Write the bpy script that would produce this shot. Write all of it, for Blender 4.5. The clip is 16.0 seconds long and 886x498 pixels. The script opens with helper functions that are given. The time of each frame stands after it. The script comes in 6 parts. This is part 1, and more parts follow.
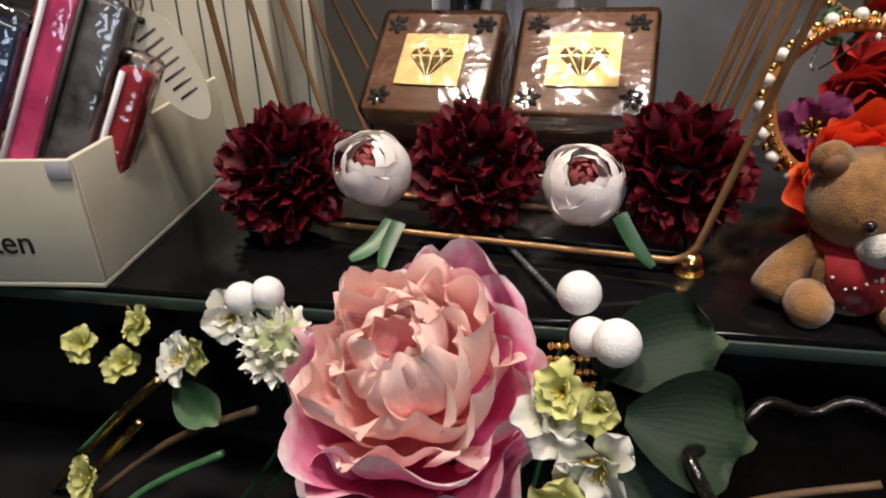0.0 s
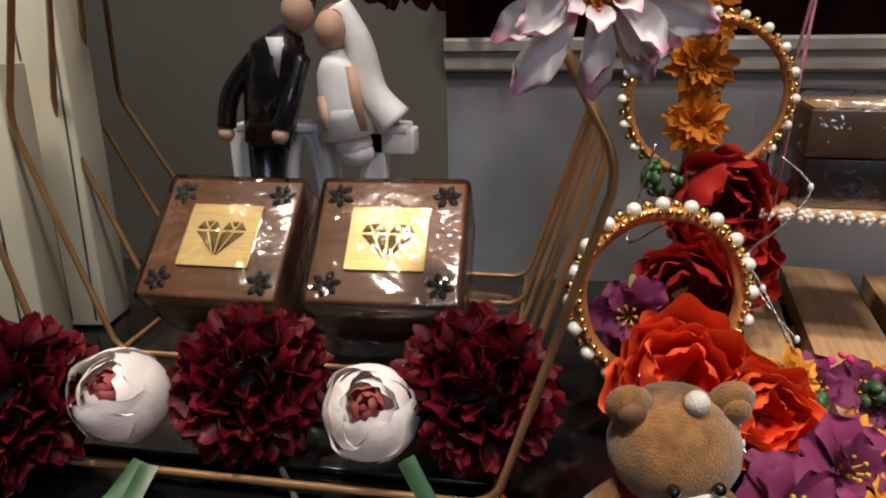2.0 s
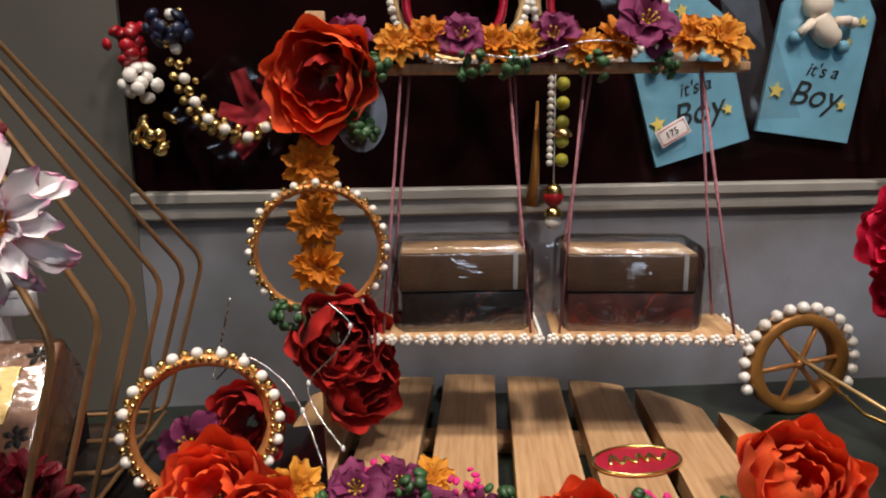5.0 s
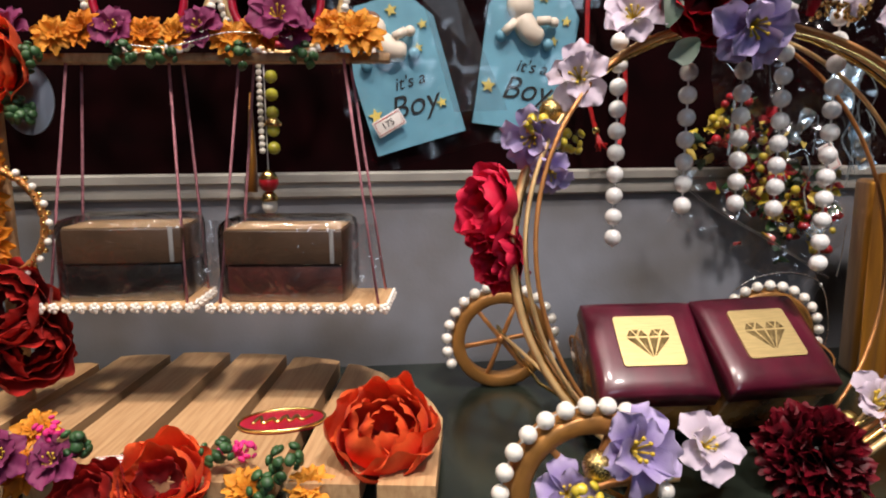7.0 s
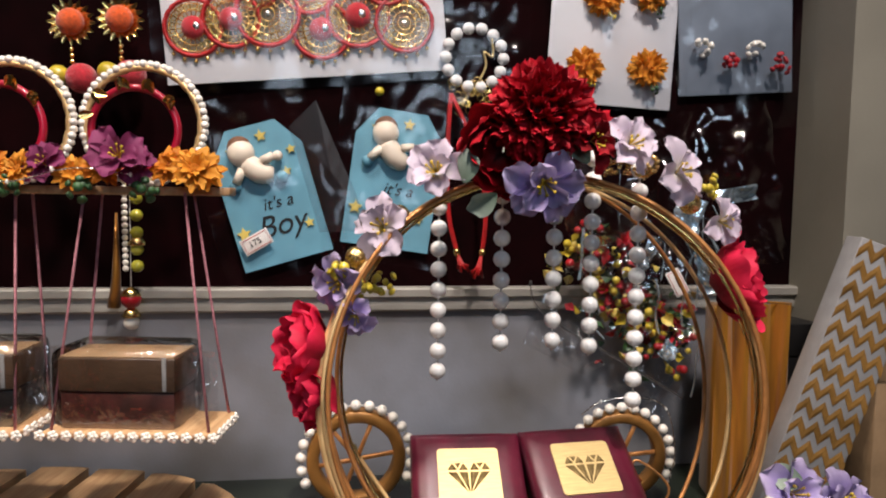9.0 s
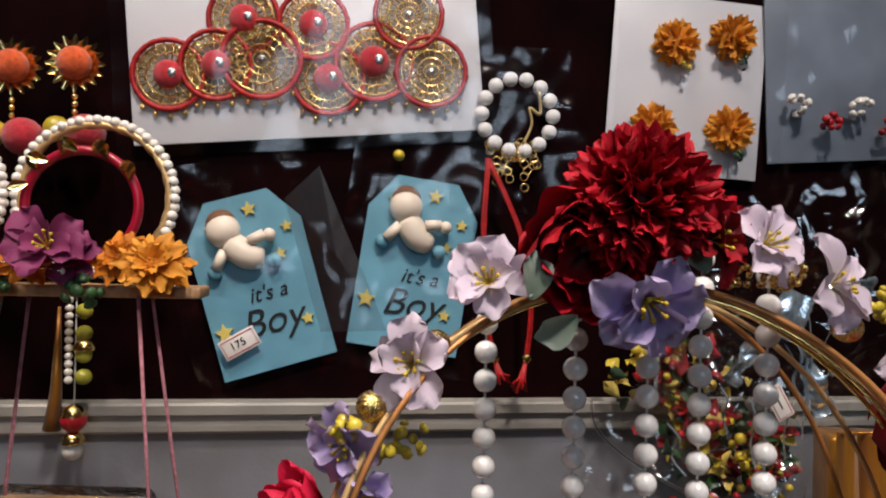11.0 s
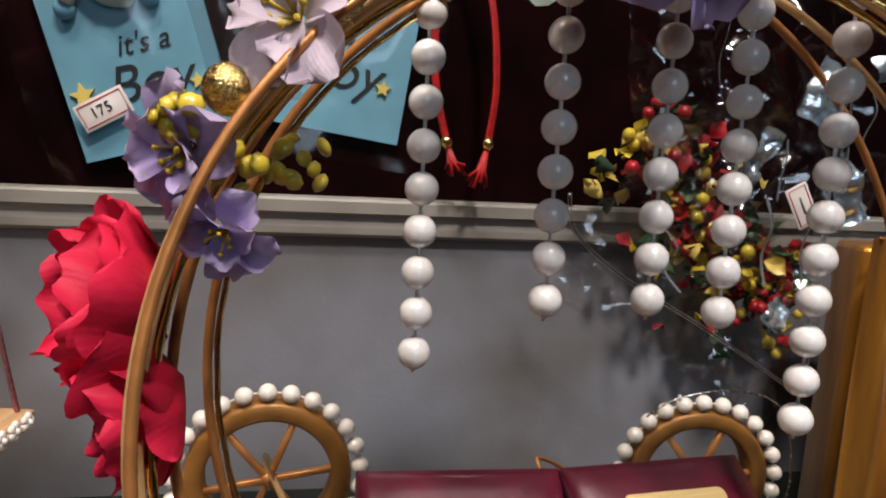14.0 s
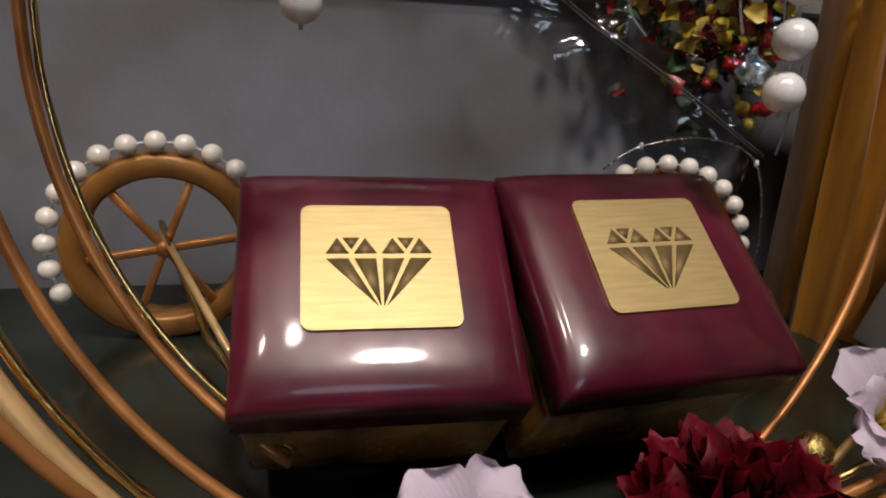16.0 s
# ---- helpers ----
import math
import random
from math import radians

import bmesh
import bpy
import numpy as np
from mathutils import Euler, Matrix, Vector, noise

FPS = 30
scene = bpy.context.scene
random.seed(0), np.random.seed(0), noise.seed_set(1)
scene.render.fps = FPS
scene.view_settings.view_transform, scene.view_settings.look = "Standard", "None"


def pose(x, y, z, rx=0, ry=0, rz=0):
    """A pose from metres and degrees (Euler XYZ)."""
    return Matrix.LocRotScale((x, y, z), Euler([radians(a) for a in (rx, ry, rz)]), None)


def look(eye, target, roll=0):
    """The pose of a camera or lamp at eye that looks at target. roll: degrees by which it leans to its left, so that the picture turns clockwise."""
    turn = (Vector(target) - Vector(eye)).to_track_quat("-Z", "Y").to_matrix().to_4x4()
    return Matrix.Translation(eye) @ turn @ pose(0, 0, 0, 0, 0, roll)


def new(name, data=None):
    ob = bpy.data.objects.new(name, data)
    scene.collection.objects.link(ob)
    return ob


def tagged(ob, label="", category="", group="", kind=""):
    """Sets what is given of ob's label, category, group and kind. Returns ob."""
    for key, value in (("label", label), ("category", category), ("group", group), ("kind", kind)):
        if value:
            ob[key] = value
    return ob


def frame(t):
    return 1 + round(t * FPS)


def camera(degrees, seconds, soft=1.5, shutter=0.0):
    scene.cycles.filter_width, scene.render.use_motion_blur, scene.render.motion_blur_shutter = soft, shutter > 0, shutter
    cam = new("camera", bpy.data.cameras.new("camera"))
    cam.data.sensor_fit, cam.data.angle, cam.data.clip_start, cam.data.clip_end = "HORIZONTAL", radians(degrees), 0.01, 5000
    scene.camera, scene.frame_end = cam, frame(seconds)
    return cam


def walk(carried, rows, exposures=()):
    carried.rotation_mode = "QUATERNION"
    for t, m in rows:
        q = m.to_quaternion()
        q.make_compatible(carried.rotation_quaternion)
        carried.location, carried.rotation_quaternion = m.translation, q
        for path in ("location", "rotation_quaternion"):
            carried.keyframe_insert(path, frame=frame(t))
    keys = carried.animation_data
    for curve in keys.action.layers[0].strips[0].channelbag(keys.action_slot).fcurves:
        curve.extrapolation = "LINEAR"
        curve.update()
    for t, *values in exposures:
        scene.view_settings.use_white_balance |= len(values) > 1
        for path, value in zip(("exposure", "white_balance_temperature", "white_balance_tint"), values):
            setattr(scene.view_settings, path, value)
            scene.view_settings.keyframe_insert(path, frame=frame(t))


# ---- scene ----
cam = camera(66.0, 16.0, soft=2.0)
PATH = [
    (0, (0.0583, -0.0848, 0.1791), (-0.0028, 0.0835, 0.0901), -2.7),
    (0.5, (0.0474, -0.0640, 0.1853), (-0.0067, 0.1077, 0.0980), -2.1),
    (1, (0.0540, -0.0497, 0.1920), (0.0007, 0.1260, 0.1128), -3.5),
    (1.5, (0.0609, -0.0412, 0.1967), (0.0183, 0.1394, 0.1220), -1.9),
    (2, (0.0810, -0.0271, 0.2044), (0.0483, 0.1580, 0.1360), -1.0),
    (2.5, (0.0967, -0.0191, 0.2074), (0.0733, 0.1688, 0.1428), -0.8),
    (3, (0.1103, -0.0190, 0.2150), (0.0972, 0.1731, 0.1611), -0.6),
    (3.5, (0.1222, -0.0242, 0.2195), (0.1167, 0.1702, 0.1730), -1.3),
    (4, (0.1363, -0.0286, 0.2272), (0.1355, 0.1660, 0.1809), -1.2),
    (4.5, (0.1519, -0.0508, 0.2364), (0.1619, 0.1450, 0.1968), -0.3),
    (4.7, (0.1680, -0.0635, 0.2384), (0.1824, 0.1321, 0.1992), -0.8),
    (6.8, (0.3959, -0.1339, 0.2104), (0.4116, 0.0629, 0.1789), -0.0),
    (7, (0.4145, -0.1386, 0.2165), (0.4332, 0.0575, 0.1817), -0.4),
    (7.5, (0.4621, -0.1452, 0.2179), (0.4884, 0.0498, 0.1822), -0.2),
    (8, (0.4955, -0.1435, 0.2273), (0.5251, 0.0517, 0.1955), -0.4),
    (8.5, (0.5196, -0.1539, 0.2407), (0.5459, 0.0430, 0.2172), 0.9),
    (9, (0.5172, -0.1597, 0.2637), (0.5414, 0.0382, 0.2483), 0.7),
    (9.5, (0.5230, -0.1188, 0.2825), (0.5484, 0.0793, 0.2729), 0.1),
    (9.7, (0.5239, -0.0935, 0.2864), (0.5484, 0.1048, 0.2801), -0.1),
    (11.8, (0.5005, -0.0188, 0.2955), (0.5211, 0.1802, 0.2940), 2.8),
    (12, (0.5000, -0.0149, 0.2946), (0.5198, 0.1841, 0.2923), 3.1),
    (12.5, (0.5102, 0.0077, 0.2814), (0.5361, 0.2059, 0.2734), 2.5),
    (13, (0.5167, 0.0412, 0.2605), (0.5481, 0.2378, 0.2424), 3.2),
    (13.5, (0.5276, 0.0641, 0.2379), (0.5627, 0.2592, 0.2117), 3.4),
    (14, (0.5383, 0.0770, 0.2183), (0.5735, 0.2711, 0.1850), 3.2),
    (14.5, (0.5416, 0.0851, 0.1947), (0.5775, 0.2767, 0.1499), 3.5),
    (15, (0.5500, 0.0945, 0.1747), (0.5902, 0.2834, 0.1228), 3.9),
    (15.5, (0.5592, 0.0995, 0.1580), (0.6022, 0.2861, 0.1002), 3.9),
    (16, (0.5656, 0.1068, 0.1400), (0.6107, 0.2915, 0.0779), 3.5),
]
EXPOSURES = [(0, -0.46), (1.5, -0.50), (2.5, -0.82), (3, -0.78), (3.5, -0.70), (4.5, -0.64), (6.8, -0.30), (8.5, -0.23), (9.7, -0.42), (12, -0.60), (13, -0.40), (14.5, -0.52), (15.5, -0.92), (16, -1.08)]
walk(cam, [(t, look(eye, aim, roll)) for t, eye, aim, roll in PATH], EXPOSURES)

# ---- world and lamps ----
world = bpy.data.worlds.new("world")
scene.world = world
world.use_nodes = True
world.node_tree.nodes["Background"].inputs[0].default_value = (0.7, 0.8, 1.0, 1)
world.node_tree.nodes["Background"].inputs[1].default_value = 0.015


def area_lamp(name, eye, target, size, watts, colour, spread=180):
    data = bpy.data.lights.new(name, "AREA")
    data.shape = "DISK"
    data.size, data.energy, data.color = size, watts, colour
    data.spread = radians(spread)
    ob = new(name, data)
    ob.matrix_world = look(eye, target)
    return ob


WARM, SOFT, COOL = (1.0, 0.86, 0.72), (1.0, 0.88, 0.82), (0.68, 0.82, 1.0)
area_lamp("ceiling_lamp", (-0.16, -0.12, 1.50), (-0.04, 0.1, 0.1), 0.14, 4.9, WARM, 80)
area_lamp("ceiling_lamp", (0.36, -0.16, 1.50), (0.34, 0.2, 0.1), 0.13, 2.6, SOFT, 75)
area_lamp("ceiling_lamp", (0.74, -0.42, 1.40), (0.66, 0.25, 0.15), 0.16, 5.2, SOFT, 80)
# Unseen cool disc, added to fill the fronts of things from the camera side.
area_lamp("shop_window", (0.6, -1.7, 1.0), (0.45, 0.3, 0.15), 0.7, 8.0, COOL)

# ---- materials ----
def material(name, colour, rough=0.5, metal=0.0, vary=0.15, grain=60.0, bump=0.15, colour2=None, sheen=0.0, coat=0.0, trans=0.0, fine=6.0, stretch=(1, 1, 1), spec=0.5, deep=0.0):
    """Principled surface with colour variation at two scales and fine relief."""
    m = bpy.data.materials.new(name)
    m.use_nodes = True
    nt = m.node_tree
    n, l, b = nt.nodes, nt.links, nt.nodes["Principled BSDF"]
    co = n.new("ShaderNodeTexCoord")
    mp = n.new("ShaderNodeMapping")
    mp.inputs["Scale"].default_value = stretch
    l.new(co.outputs["Object"], mp.inputs[0])
    big, small = n.new("ShaderNodeTexNoise"), n.new("ShaderNodeTexNoise")
    big.inputs["Scale"].default_value, small.inputs["Scale"].default_value = grain, grain * fine
    big.inputs["Detail"].default_value, small.inputs["Detail"].default_value = 3, 4
    for t in (big, small):
        l.new(mp.outputs[0], t.inputs["Vector"])
    mix = n.new("ShaderNodeMix")
    mix.data_type = "RGBA"
    c2 = colour2 or tuple(min(1, c * (1 - 2.2 * vary)) for c in colour)
    mix.inputs["A"].default_value, mix.inputs["B"].default_value = (*colour, 1), (*c2, 1)
    ramp = n.new("ShaderNodeMapRange")
    ramp.inputs["From Min"].default_value, ramp.inputs["From Max"].default_value = 0.35, 0.7
    l.new(big.outputs["Fac"], ramp.inputs["Value"])
    l.new(ramp.outputs[0], mix.inputs["Factor"])
    hue = n.new("ShaderNodeHueSaturation")
    rnd, fm = n.new("ShaderNodeObjectInfo"), n.new("ShaderNodeMapRange")
    fm.inputs["To Min"].default_value, fm.inputs["To Max"].default_value = 1 - vary * 0.7, 1 + vary * 0.7
    l.new(rnd.outputs["Random"], fm.inputs["Value"])
    l.new(fm.outputs[0], hue.inputs["Value"])
    l.new(mix.outputs["Result"], hue.inputs["Color"])
    l.new(hue.outputs[0], b.inputs["Base Color"])
    rr = n.new("ShaderNodeMapRange")
    rr.inputs["To Min"].default_value, rr.inputs["To Max"].default_value = max(0.02, rough - 0.1), min(1, rough + 0.12)
    l.new(small.outputs["Fac"], rr.inputs["Value"])
    l.new(rr.outputs[0], b.inputs["Roughness"])
    bp = n.new("ShaderNodeBump")
    bp.inputs["Strength"].default_value, bp.inputs["Distance"].default_value = bump, 0.0006
    l.new(small.outputs["Fac"], bp.inputs["Height"])
    l.new(bp.outputs[0], b.inputs["Normal"])
    b.inputs["Metallic"].default_value = metal
    b.inputs["Subsurface Weight"].default_value = deep
    b.inputs["Subsurface Radius"].default_value = (1.0, 0.9, 0.8)
    b.inputs["Subsurface Scale"].default_value = 0.006
    b.inputs["Specular IOR Level"].default_value = spec
    b.inputs["Sheen Weight"].default_value = sheen
    b.inputs["Coat Weight"].default_value, b.inputs["Coat Roughness"].default_value = coat, 0.08
    b.inputs["Transmission Weight"].default_value = trans
    return m


def petal_material(name, stops, rough=0.6, vary=0.25, veil=0.25, sheen=0.04):
    """Dyed cloth petal: the colour runs from base to tip, with veins and a little light through the cloth."""
    m = material(name, stops[0][1], rough, 0, vary, 120, 0.25, sheen=sheen, spec=0.3)
    n, l, b = m.node_tree.nodes, m.node_tree.links, m.node_tree.nodes["Principled BSDF"]
    uv, sep = n.new("ShaderNodeUVMap"), n.new("ShaderNodeSeparateXYZ")
    l.new(uv.outputs[0], sep.inputs[0])
    noi, add = n.new("ShaderNodeTexNoise"), n.new("ShaderNodeMath")
    noi.inputs["Scale"].default_value = 220
    l.new(n.new("ShaderNodeTexCoord").outputs["Object"], noi.inputs["Vector"])
    add.operation = "MULTIPLY_ADD"
    add.inputs[1].default_value = 0.35
    l.new(noi.outputs["Fac"], add.inputs[0])
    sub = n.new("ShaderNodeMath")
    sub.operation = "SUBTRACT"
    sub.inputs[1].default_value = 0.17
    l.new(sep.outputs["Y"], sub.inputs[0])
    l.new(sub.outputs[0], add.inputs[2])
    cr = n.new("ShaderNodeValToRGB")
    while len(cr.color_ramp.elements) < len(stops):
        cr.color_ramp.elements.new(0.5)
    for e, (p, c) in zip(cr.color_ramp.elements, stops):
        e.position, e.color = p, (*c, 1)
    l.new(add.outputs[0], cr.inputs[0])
    hue = next(x for x in n if x.type == "HUE_SAT")
    l.new(cr.outputs[0], hue.inputs["Color"])
    vein = n.new("ShaderNodeTexWave")
    vein.inputs["Scale"].default_value, vein.inputs["Distortion"].default_value = 5.0, 3.0
    l.new(uv.outputs[0], vein.inputs["Vector"])
    bp = next(x for x in n if x.type == "BUMP")
    b2 = n.new("ShaderNodeBump")
    b2.inputs["Strength"].default_value, b2.inputs["Distance"].default_value = 0.10, 0.0004
    l.new(vein.outputs["Fac"], b2.inputs["Height"])
    l.new(bp.outputs[0], b2.inputs["Normal"])
    l.new(b2.outputs[0], b.inputs["Normal"])
    tl, mx = n.new("ShaderNodeBsdfTranslucent"), n.new("ShaderNodeMixShader")
    l.new(hue.outputs[0], tl.inputs["Color"])
    mx.inputs[0].default_value = veil
    out = next(x for x in n if x.type == "OUTPUT_MATERIAL")
    l.new(b.outputs[0], mx.inputs[1])
    l.new(tl.outputs[0], mx.inputs[2])
    l.new(mx.outputs[0], out.inputs["Surface"])
    return m


def cellophane(name, tint=(0.97, 0.97, 0.97), gloss=0.10, crease=90.0, rough=0.06, strength=0.9):
    m = bpy.data.materials.new(name)
    m.use_nodes = True
    n, l = m.node_tree.nodes, m.node_tree.links
    n.remove(n["Principled BSDF"])
    out = next(x for x in n if x.type == "OUTPUT_MATERIAL")
    tr, gl, mx = n.new("ShaderNodeBsdfTransparent"), n.new("ShaderNodeBsdfGlossy"), n.new("ShaderNodeMixShader")
    tr.inputs[0].default_value = (*tint, 1)
    gl.inputs["Roughness"].default_value = rough
    fr, ad = n.new("ShaderNodeFresnel"), n.new("ShaderNodeMath")
    fr.inputs["IOR"].default_value = 1.45
    ad.inputs[1].default_value = gloss
    noi, bp = n.new("ShaderNodeTexNoise"), n.new("ShaderNodeBump")
    noi.inputs["Scale"].default_value, noi.inputs["Detail"].default_value, noi.inputs["Distortion"].default_value = crease, 3, 1.5
    l.new(n.new("ShaderNodeTexCoord").outputs["Object"], noi.inputs["Vector"])
    bp.inputs["Strength"].default_value, bp.inputs["Distance"].default_value = strength, 0.004
    l.new(noi.outputs["Fac"], bp.inputs["Height"])
    for x in (gl, fr):
        l.new(bp.outputs[0], x.inputs["Normal"])
    l.new(fr.outputs[0], ad.inputs[0])
    l.new(ad.outputs[0], mx.inputs[0])
    l.new(tr.outputs[0], mx.inputs[1])
    l.new(gl.outputs[0], mx.inputs[2])
    l.new(mx.outputs[0], out.inputs["Surface"])
    return m


M_WALL = material("grey_wall_paint", (0.235, 0.25, 0.29), 0.36, vary=0.12, grain=9, bump=0.3, fine=30, colour2=(0.125, 0.118, 0.11))
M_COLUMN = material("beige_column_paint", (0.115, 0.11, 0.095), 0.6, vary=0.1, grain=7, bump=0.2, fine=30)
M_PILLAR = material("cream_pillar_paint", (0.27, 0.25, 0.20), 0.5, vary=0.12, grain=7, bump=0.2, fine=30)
M_LEDGE = material("cream_gloss_moulding", (0.36, 0.345, 0.31), 0.4, vary=0.15, grain=14, bump=0.2, fine=20)
M_BOARD = material("maroon_felt_board", (0.0065, 0.0006, 0.0011), 0.95, vary=0.3, grain=25, bump=0.4, fine=40, spec=0.05)
M_SHELF = material("green_grey_glass_shelf", (0.026, 0.034, 0.025), 0.2, vary=0.25, grain=14, bump=0.06, fine=20)
M_BLACK = material("black_glass", (0.004, 0.004, 0.0045), 0.12, vary=0.3, grain=20, bump=0.05, fine=20, spec=0.3)
M_CLOTH = material("black_cloth", (0.008, 0.008, 0.009), 0.9, vary=0.3, grain=30, bump=0.5, spec=0.15)
M_EDGE = material("green_glass_edge", (0.035, 0.055, 0.048), 0.2, vary=0.1)
M_ROOM = material("shop_room_paint", (0.20, 0.18, 0.16), 0.8, vary=0.15, grain=2, bump=0.1)
M_GOLD = material("gold_plated_wire", (0.86, 0.58, 0.27), 0.36, 0.5, 0.12, 80, 0.08)
M_ROSEGOLD = material("copper_gold_wire", (0.62, 0.27, 0.085), 0.36, 0.45, 0.18, 80, 0.08)
M_WIRE = material("antique_gold_wire", (0.46, 0.26, 0.12), 0.34, 0.55, 0.15, 80, 0.08)
M_BRIGHTGOLD = material("polished_gold", (0.95, 0.68, 0.26), 0.18, 1.0, 0.1, 200, 0.15)
M_PLATE = material("brushed_gold_plate", (0.66, 0.51, 0.24), 0.52, 0.9, 0.08, 60, 0.1, stretch=(1, 12, 1))
M_ETCH = material("etched_gold", (0.27, 0.19, 0.075), 0.6, 0.6, 0.15, 100, 0.15)
M_PEARL = material("pearl", (0.86, 0.82, 0.74), 0.26, vary=0.03, grain=12, bump=0.0, coat=0.4, spec=0.9)
M_PEARL2 = material("glassy_white_bead", (0.88, 0.87, 0.85), 0.24, vary=0.02, grain=12, bump=0.0, coat=0.4, spec=1.0)
M_THREAD = material("white_thread", (0.7, 0.7, 0.68), 0.7, vary=0.1)
M_PINKCORD = material("pink_cord", (0.50, 0.20, 0.24), 0.8, vary=0.2, grain=400, bump=0.6)
M_SILVER = material("silver_light_wire", (0.75, 0.73, 0.7), 0.25, 1.0, 0.1, 100, 0.1)
M_BROWN = material("walnut_box_wood", (0.205, 0.095, 0.048), 0.42, vary=0.22, grain=35, bump=0.35, colour2=(0.13, 0.055, 0.028), stretch=(1, 7, 7), coat=0.3)
M_MAROON = material("maroon_lacquer", (0.105, 0.008, 0.024), 0.34, vary=0.25, grain=40, bump=0.06, colour2=(0.05, 0.004, 0.012), coat=0.45)
M_BURL = material("gold_brown_burl", (0.06, 0.012, 0.01), 0.25, vary=0.2, grain=32, bump=0.05, colour2=(0.50, 0.25, 0.06), coat=0.8, fine=3)
M_CHAIN = material("smoky_glass_bead", (0.10, 0.10, 0.10), 0.12, vary=0.1, coat=1.0)
M_INK = material("black_ink", (0.01, 0.01, 0.01), 0.6, vary=0.2)
M_PINE = material("pine_slat", (0.52, 0.33, 0.17), 0.55, vary=0.25, grain=30, bump=0.4, colour2=(0.36, 0.20, 0.09), stretch=(9, 0.6, 4), fine=4)
M_MDF = material("gold_mdf_wheel", (0.40, 0.185, 0.045), 0.40, 0.35, 0.2, 40, 0.25)
M_GOLDCLOTH = material("gold_satin", (0.58, 0.25, 0.022), 0.32, 0.55, 0.3, 18, 0.3, colour2=(0.20, 0.075, 0.006), stretch=(3, 3, 0.5), sheen=0.2)
M_CREAM = material("cream_card", (0.66, 0.63, 0.50), 0.6, vary=0.08, grain=20, bump=0.15)
M_WHITECARD = material("white_card", (0.64, 0.65, 0.69), 0.45, vary=0.05, grain=20, bump=0.1)
M_BLUECARD = material("sky_blue_card", (0.15, 0.36, 0.47), 0.5, vary=0.12, grain=30, bump=0.15)
M_YELLOW = material("yellow_bead", (0.62, 0.48, 0.04), 0.3, vary=0.2, coat=0.4)
M_STAR = material("yellow_foil_star", (0.75, 0.58, 0.14), 0.4, vary=0.15)
M_GREEN = material("plastic_leaf", (0.035, 0.10, 0.03), 0.45, vary=0.4, grain=80, bump=0.3, colour2=(0.015, 0.045, 0.018))
M_STEM = material("green_stem", (0.05, 0.15, 0.06), 0.4, vary=0.3)
M_LEAFDARK = material("dark_fabric_leaf", (0.012, 0.035, 0.02), 0.5, vary=0.3, grain=60, bump=0.4, colour2=(0.03, 0.06, 0.03))
M_TWIG = material("brown_twig", (0.13, 0.075, 0.035), 0.7, vary=0.3, bump=0.5)
M_FUR = material("tan_plush", (0.31, 0.150, 0.050), 0.95, vary=0.2, grain=260, bump=1.0, sheen=0.5, spec=0.1)
M_MUZZLE = material("white_plush", (0.70, 0.67, 0.60), 0.95, vary=0.08, grain=260, bump=0.9, sheen=0.4, spec=0.1)
M_EYE = material("black_bead", (0.01, 0.008, 0.007), 0.1, vary=0.1, coat=1.0)
M_NOSE = material("brown_stitch", (0.18, 0.08, 0.04), 0.7, vary=0.1)
M_SCARF = material("red_dotted_cloth", (0.35, 0.008, 0.02), 0.8, vary=0.2, grain=60, bump=0.4)
M_SUIT = material("black_suit_paint", (0.008, 0.008, 0.01), 0.25, vary=0.2, coat=0.4)
M_RESIN = material("white_resin", (0.78, 0.79, 0.82), 0.45, vary=0.12, grain=60, bump=0.3)
M_SKIN = material("peach_resin", (0.55, 0.34, 0.25), 0.5, vary=0.1)
M_BABY = material("cream_resin", (0.78, 0.68, 0.56), 0.45, vary=0.06)
M_RED = material("red_silk_thread", (0.42, 0.004, 0.006), 0.5, vary=0.2, grain=200, bump=0.4)
M_REDBEAD = material("red_bead", (0.42, 0.01, 0.02), 0.3, vary=0.2, coat=0.4)
M_LIME = material("lime_bead", (0.42, 0.40, 0.04), 0.25, vary=0.15, coat=0.5)
M_POMRED = material("red_pompom", (0.55, 0.012, 0.03), 0.95, vary=0.2, grain=300, bump=1.0, sheen=0.4)
M_POMORANGE = material("orange_pompom", (0.75, 0.10, 0.008), 0.95, vary=0.2, grain=300, bump=1.0, sheen=0.4)
M_PAPERTAG = material("white_price_tag", (0.78, 0.74, 0.70), 0.6, vary=0.06)
M_TAGRED = material("red_print", (0.5, 0.05, 0.05), 0.6, vary=0.1)
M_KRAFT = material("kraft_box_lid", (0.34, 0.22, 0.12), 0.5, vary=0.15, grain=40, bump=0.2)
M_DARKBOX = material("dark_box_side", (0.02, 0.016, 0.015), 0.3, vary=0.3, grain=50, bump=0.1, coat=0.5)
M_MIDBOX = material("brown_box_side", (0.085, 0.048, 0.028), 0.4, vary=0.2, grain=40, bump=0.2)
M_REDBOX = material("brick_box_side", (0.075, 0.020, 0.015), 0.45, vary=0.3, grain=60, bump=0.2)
M_FELTRED = material("red_enamel", (0.40, 0.004, 0.03), 0.35, vary=0.15, coat=0.4)
M_BLACKBOX = material("black_gift_box", (0.012, 0.012, 0.013), 0.4, vary=0.3, grain=20)
M_WHITECHEV = material("white_paper", (0.29, 0.285, 0.285), 0.6, vary=0.08)
M_CHEV = material("gold_brown_print", (0.40, 0.21, 0.055), 0.4, 0.3, 0.2)
M_PINKPACK = material("pink_gift_wrap", (0.78, 0.08, 0.24), 0.3, vary=0.3, grain=40, bump=0.3, coat=0.5)
M_GREYPACK = material("grey_net_wrap", (0.16, 0.15, 0.15), 0.35, vary=0.4, grain=90, bump=0.5)
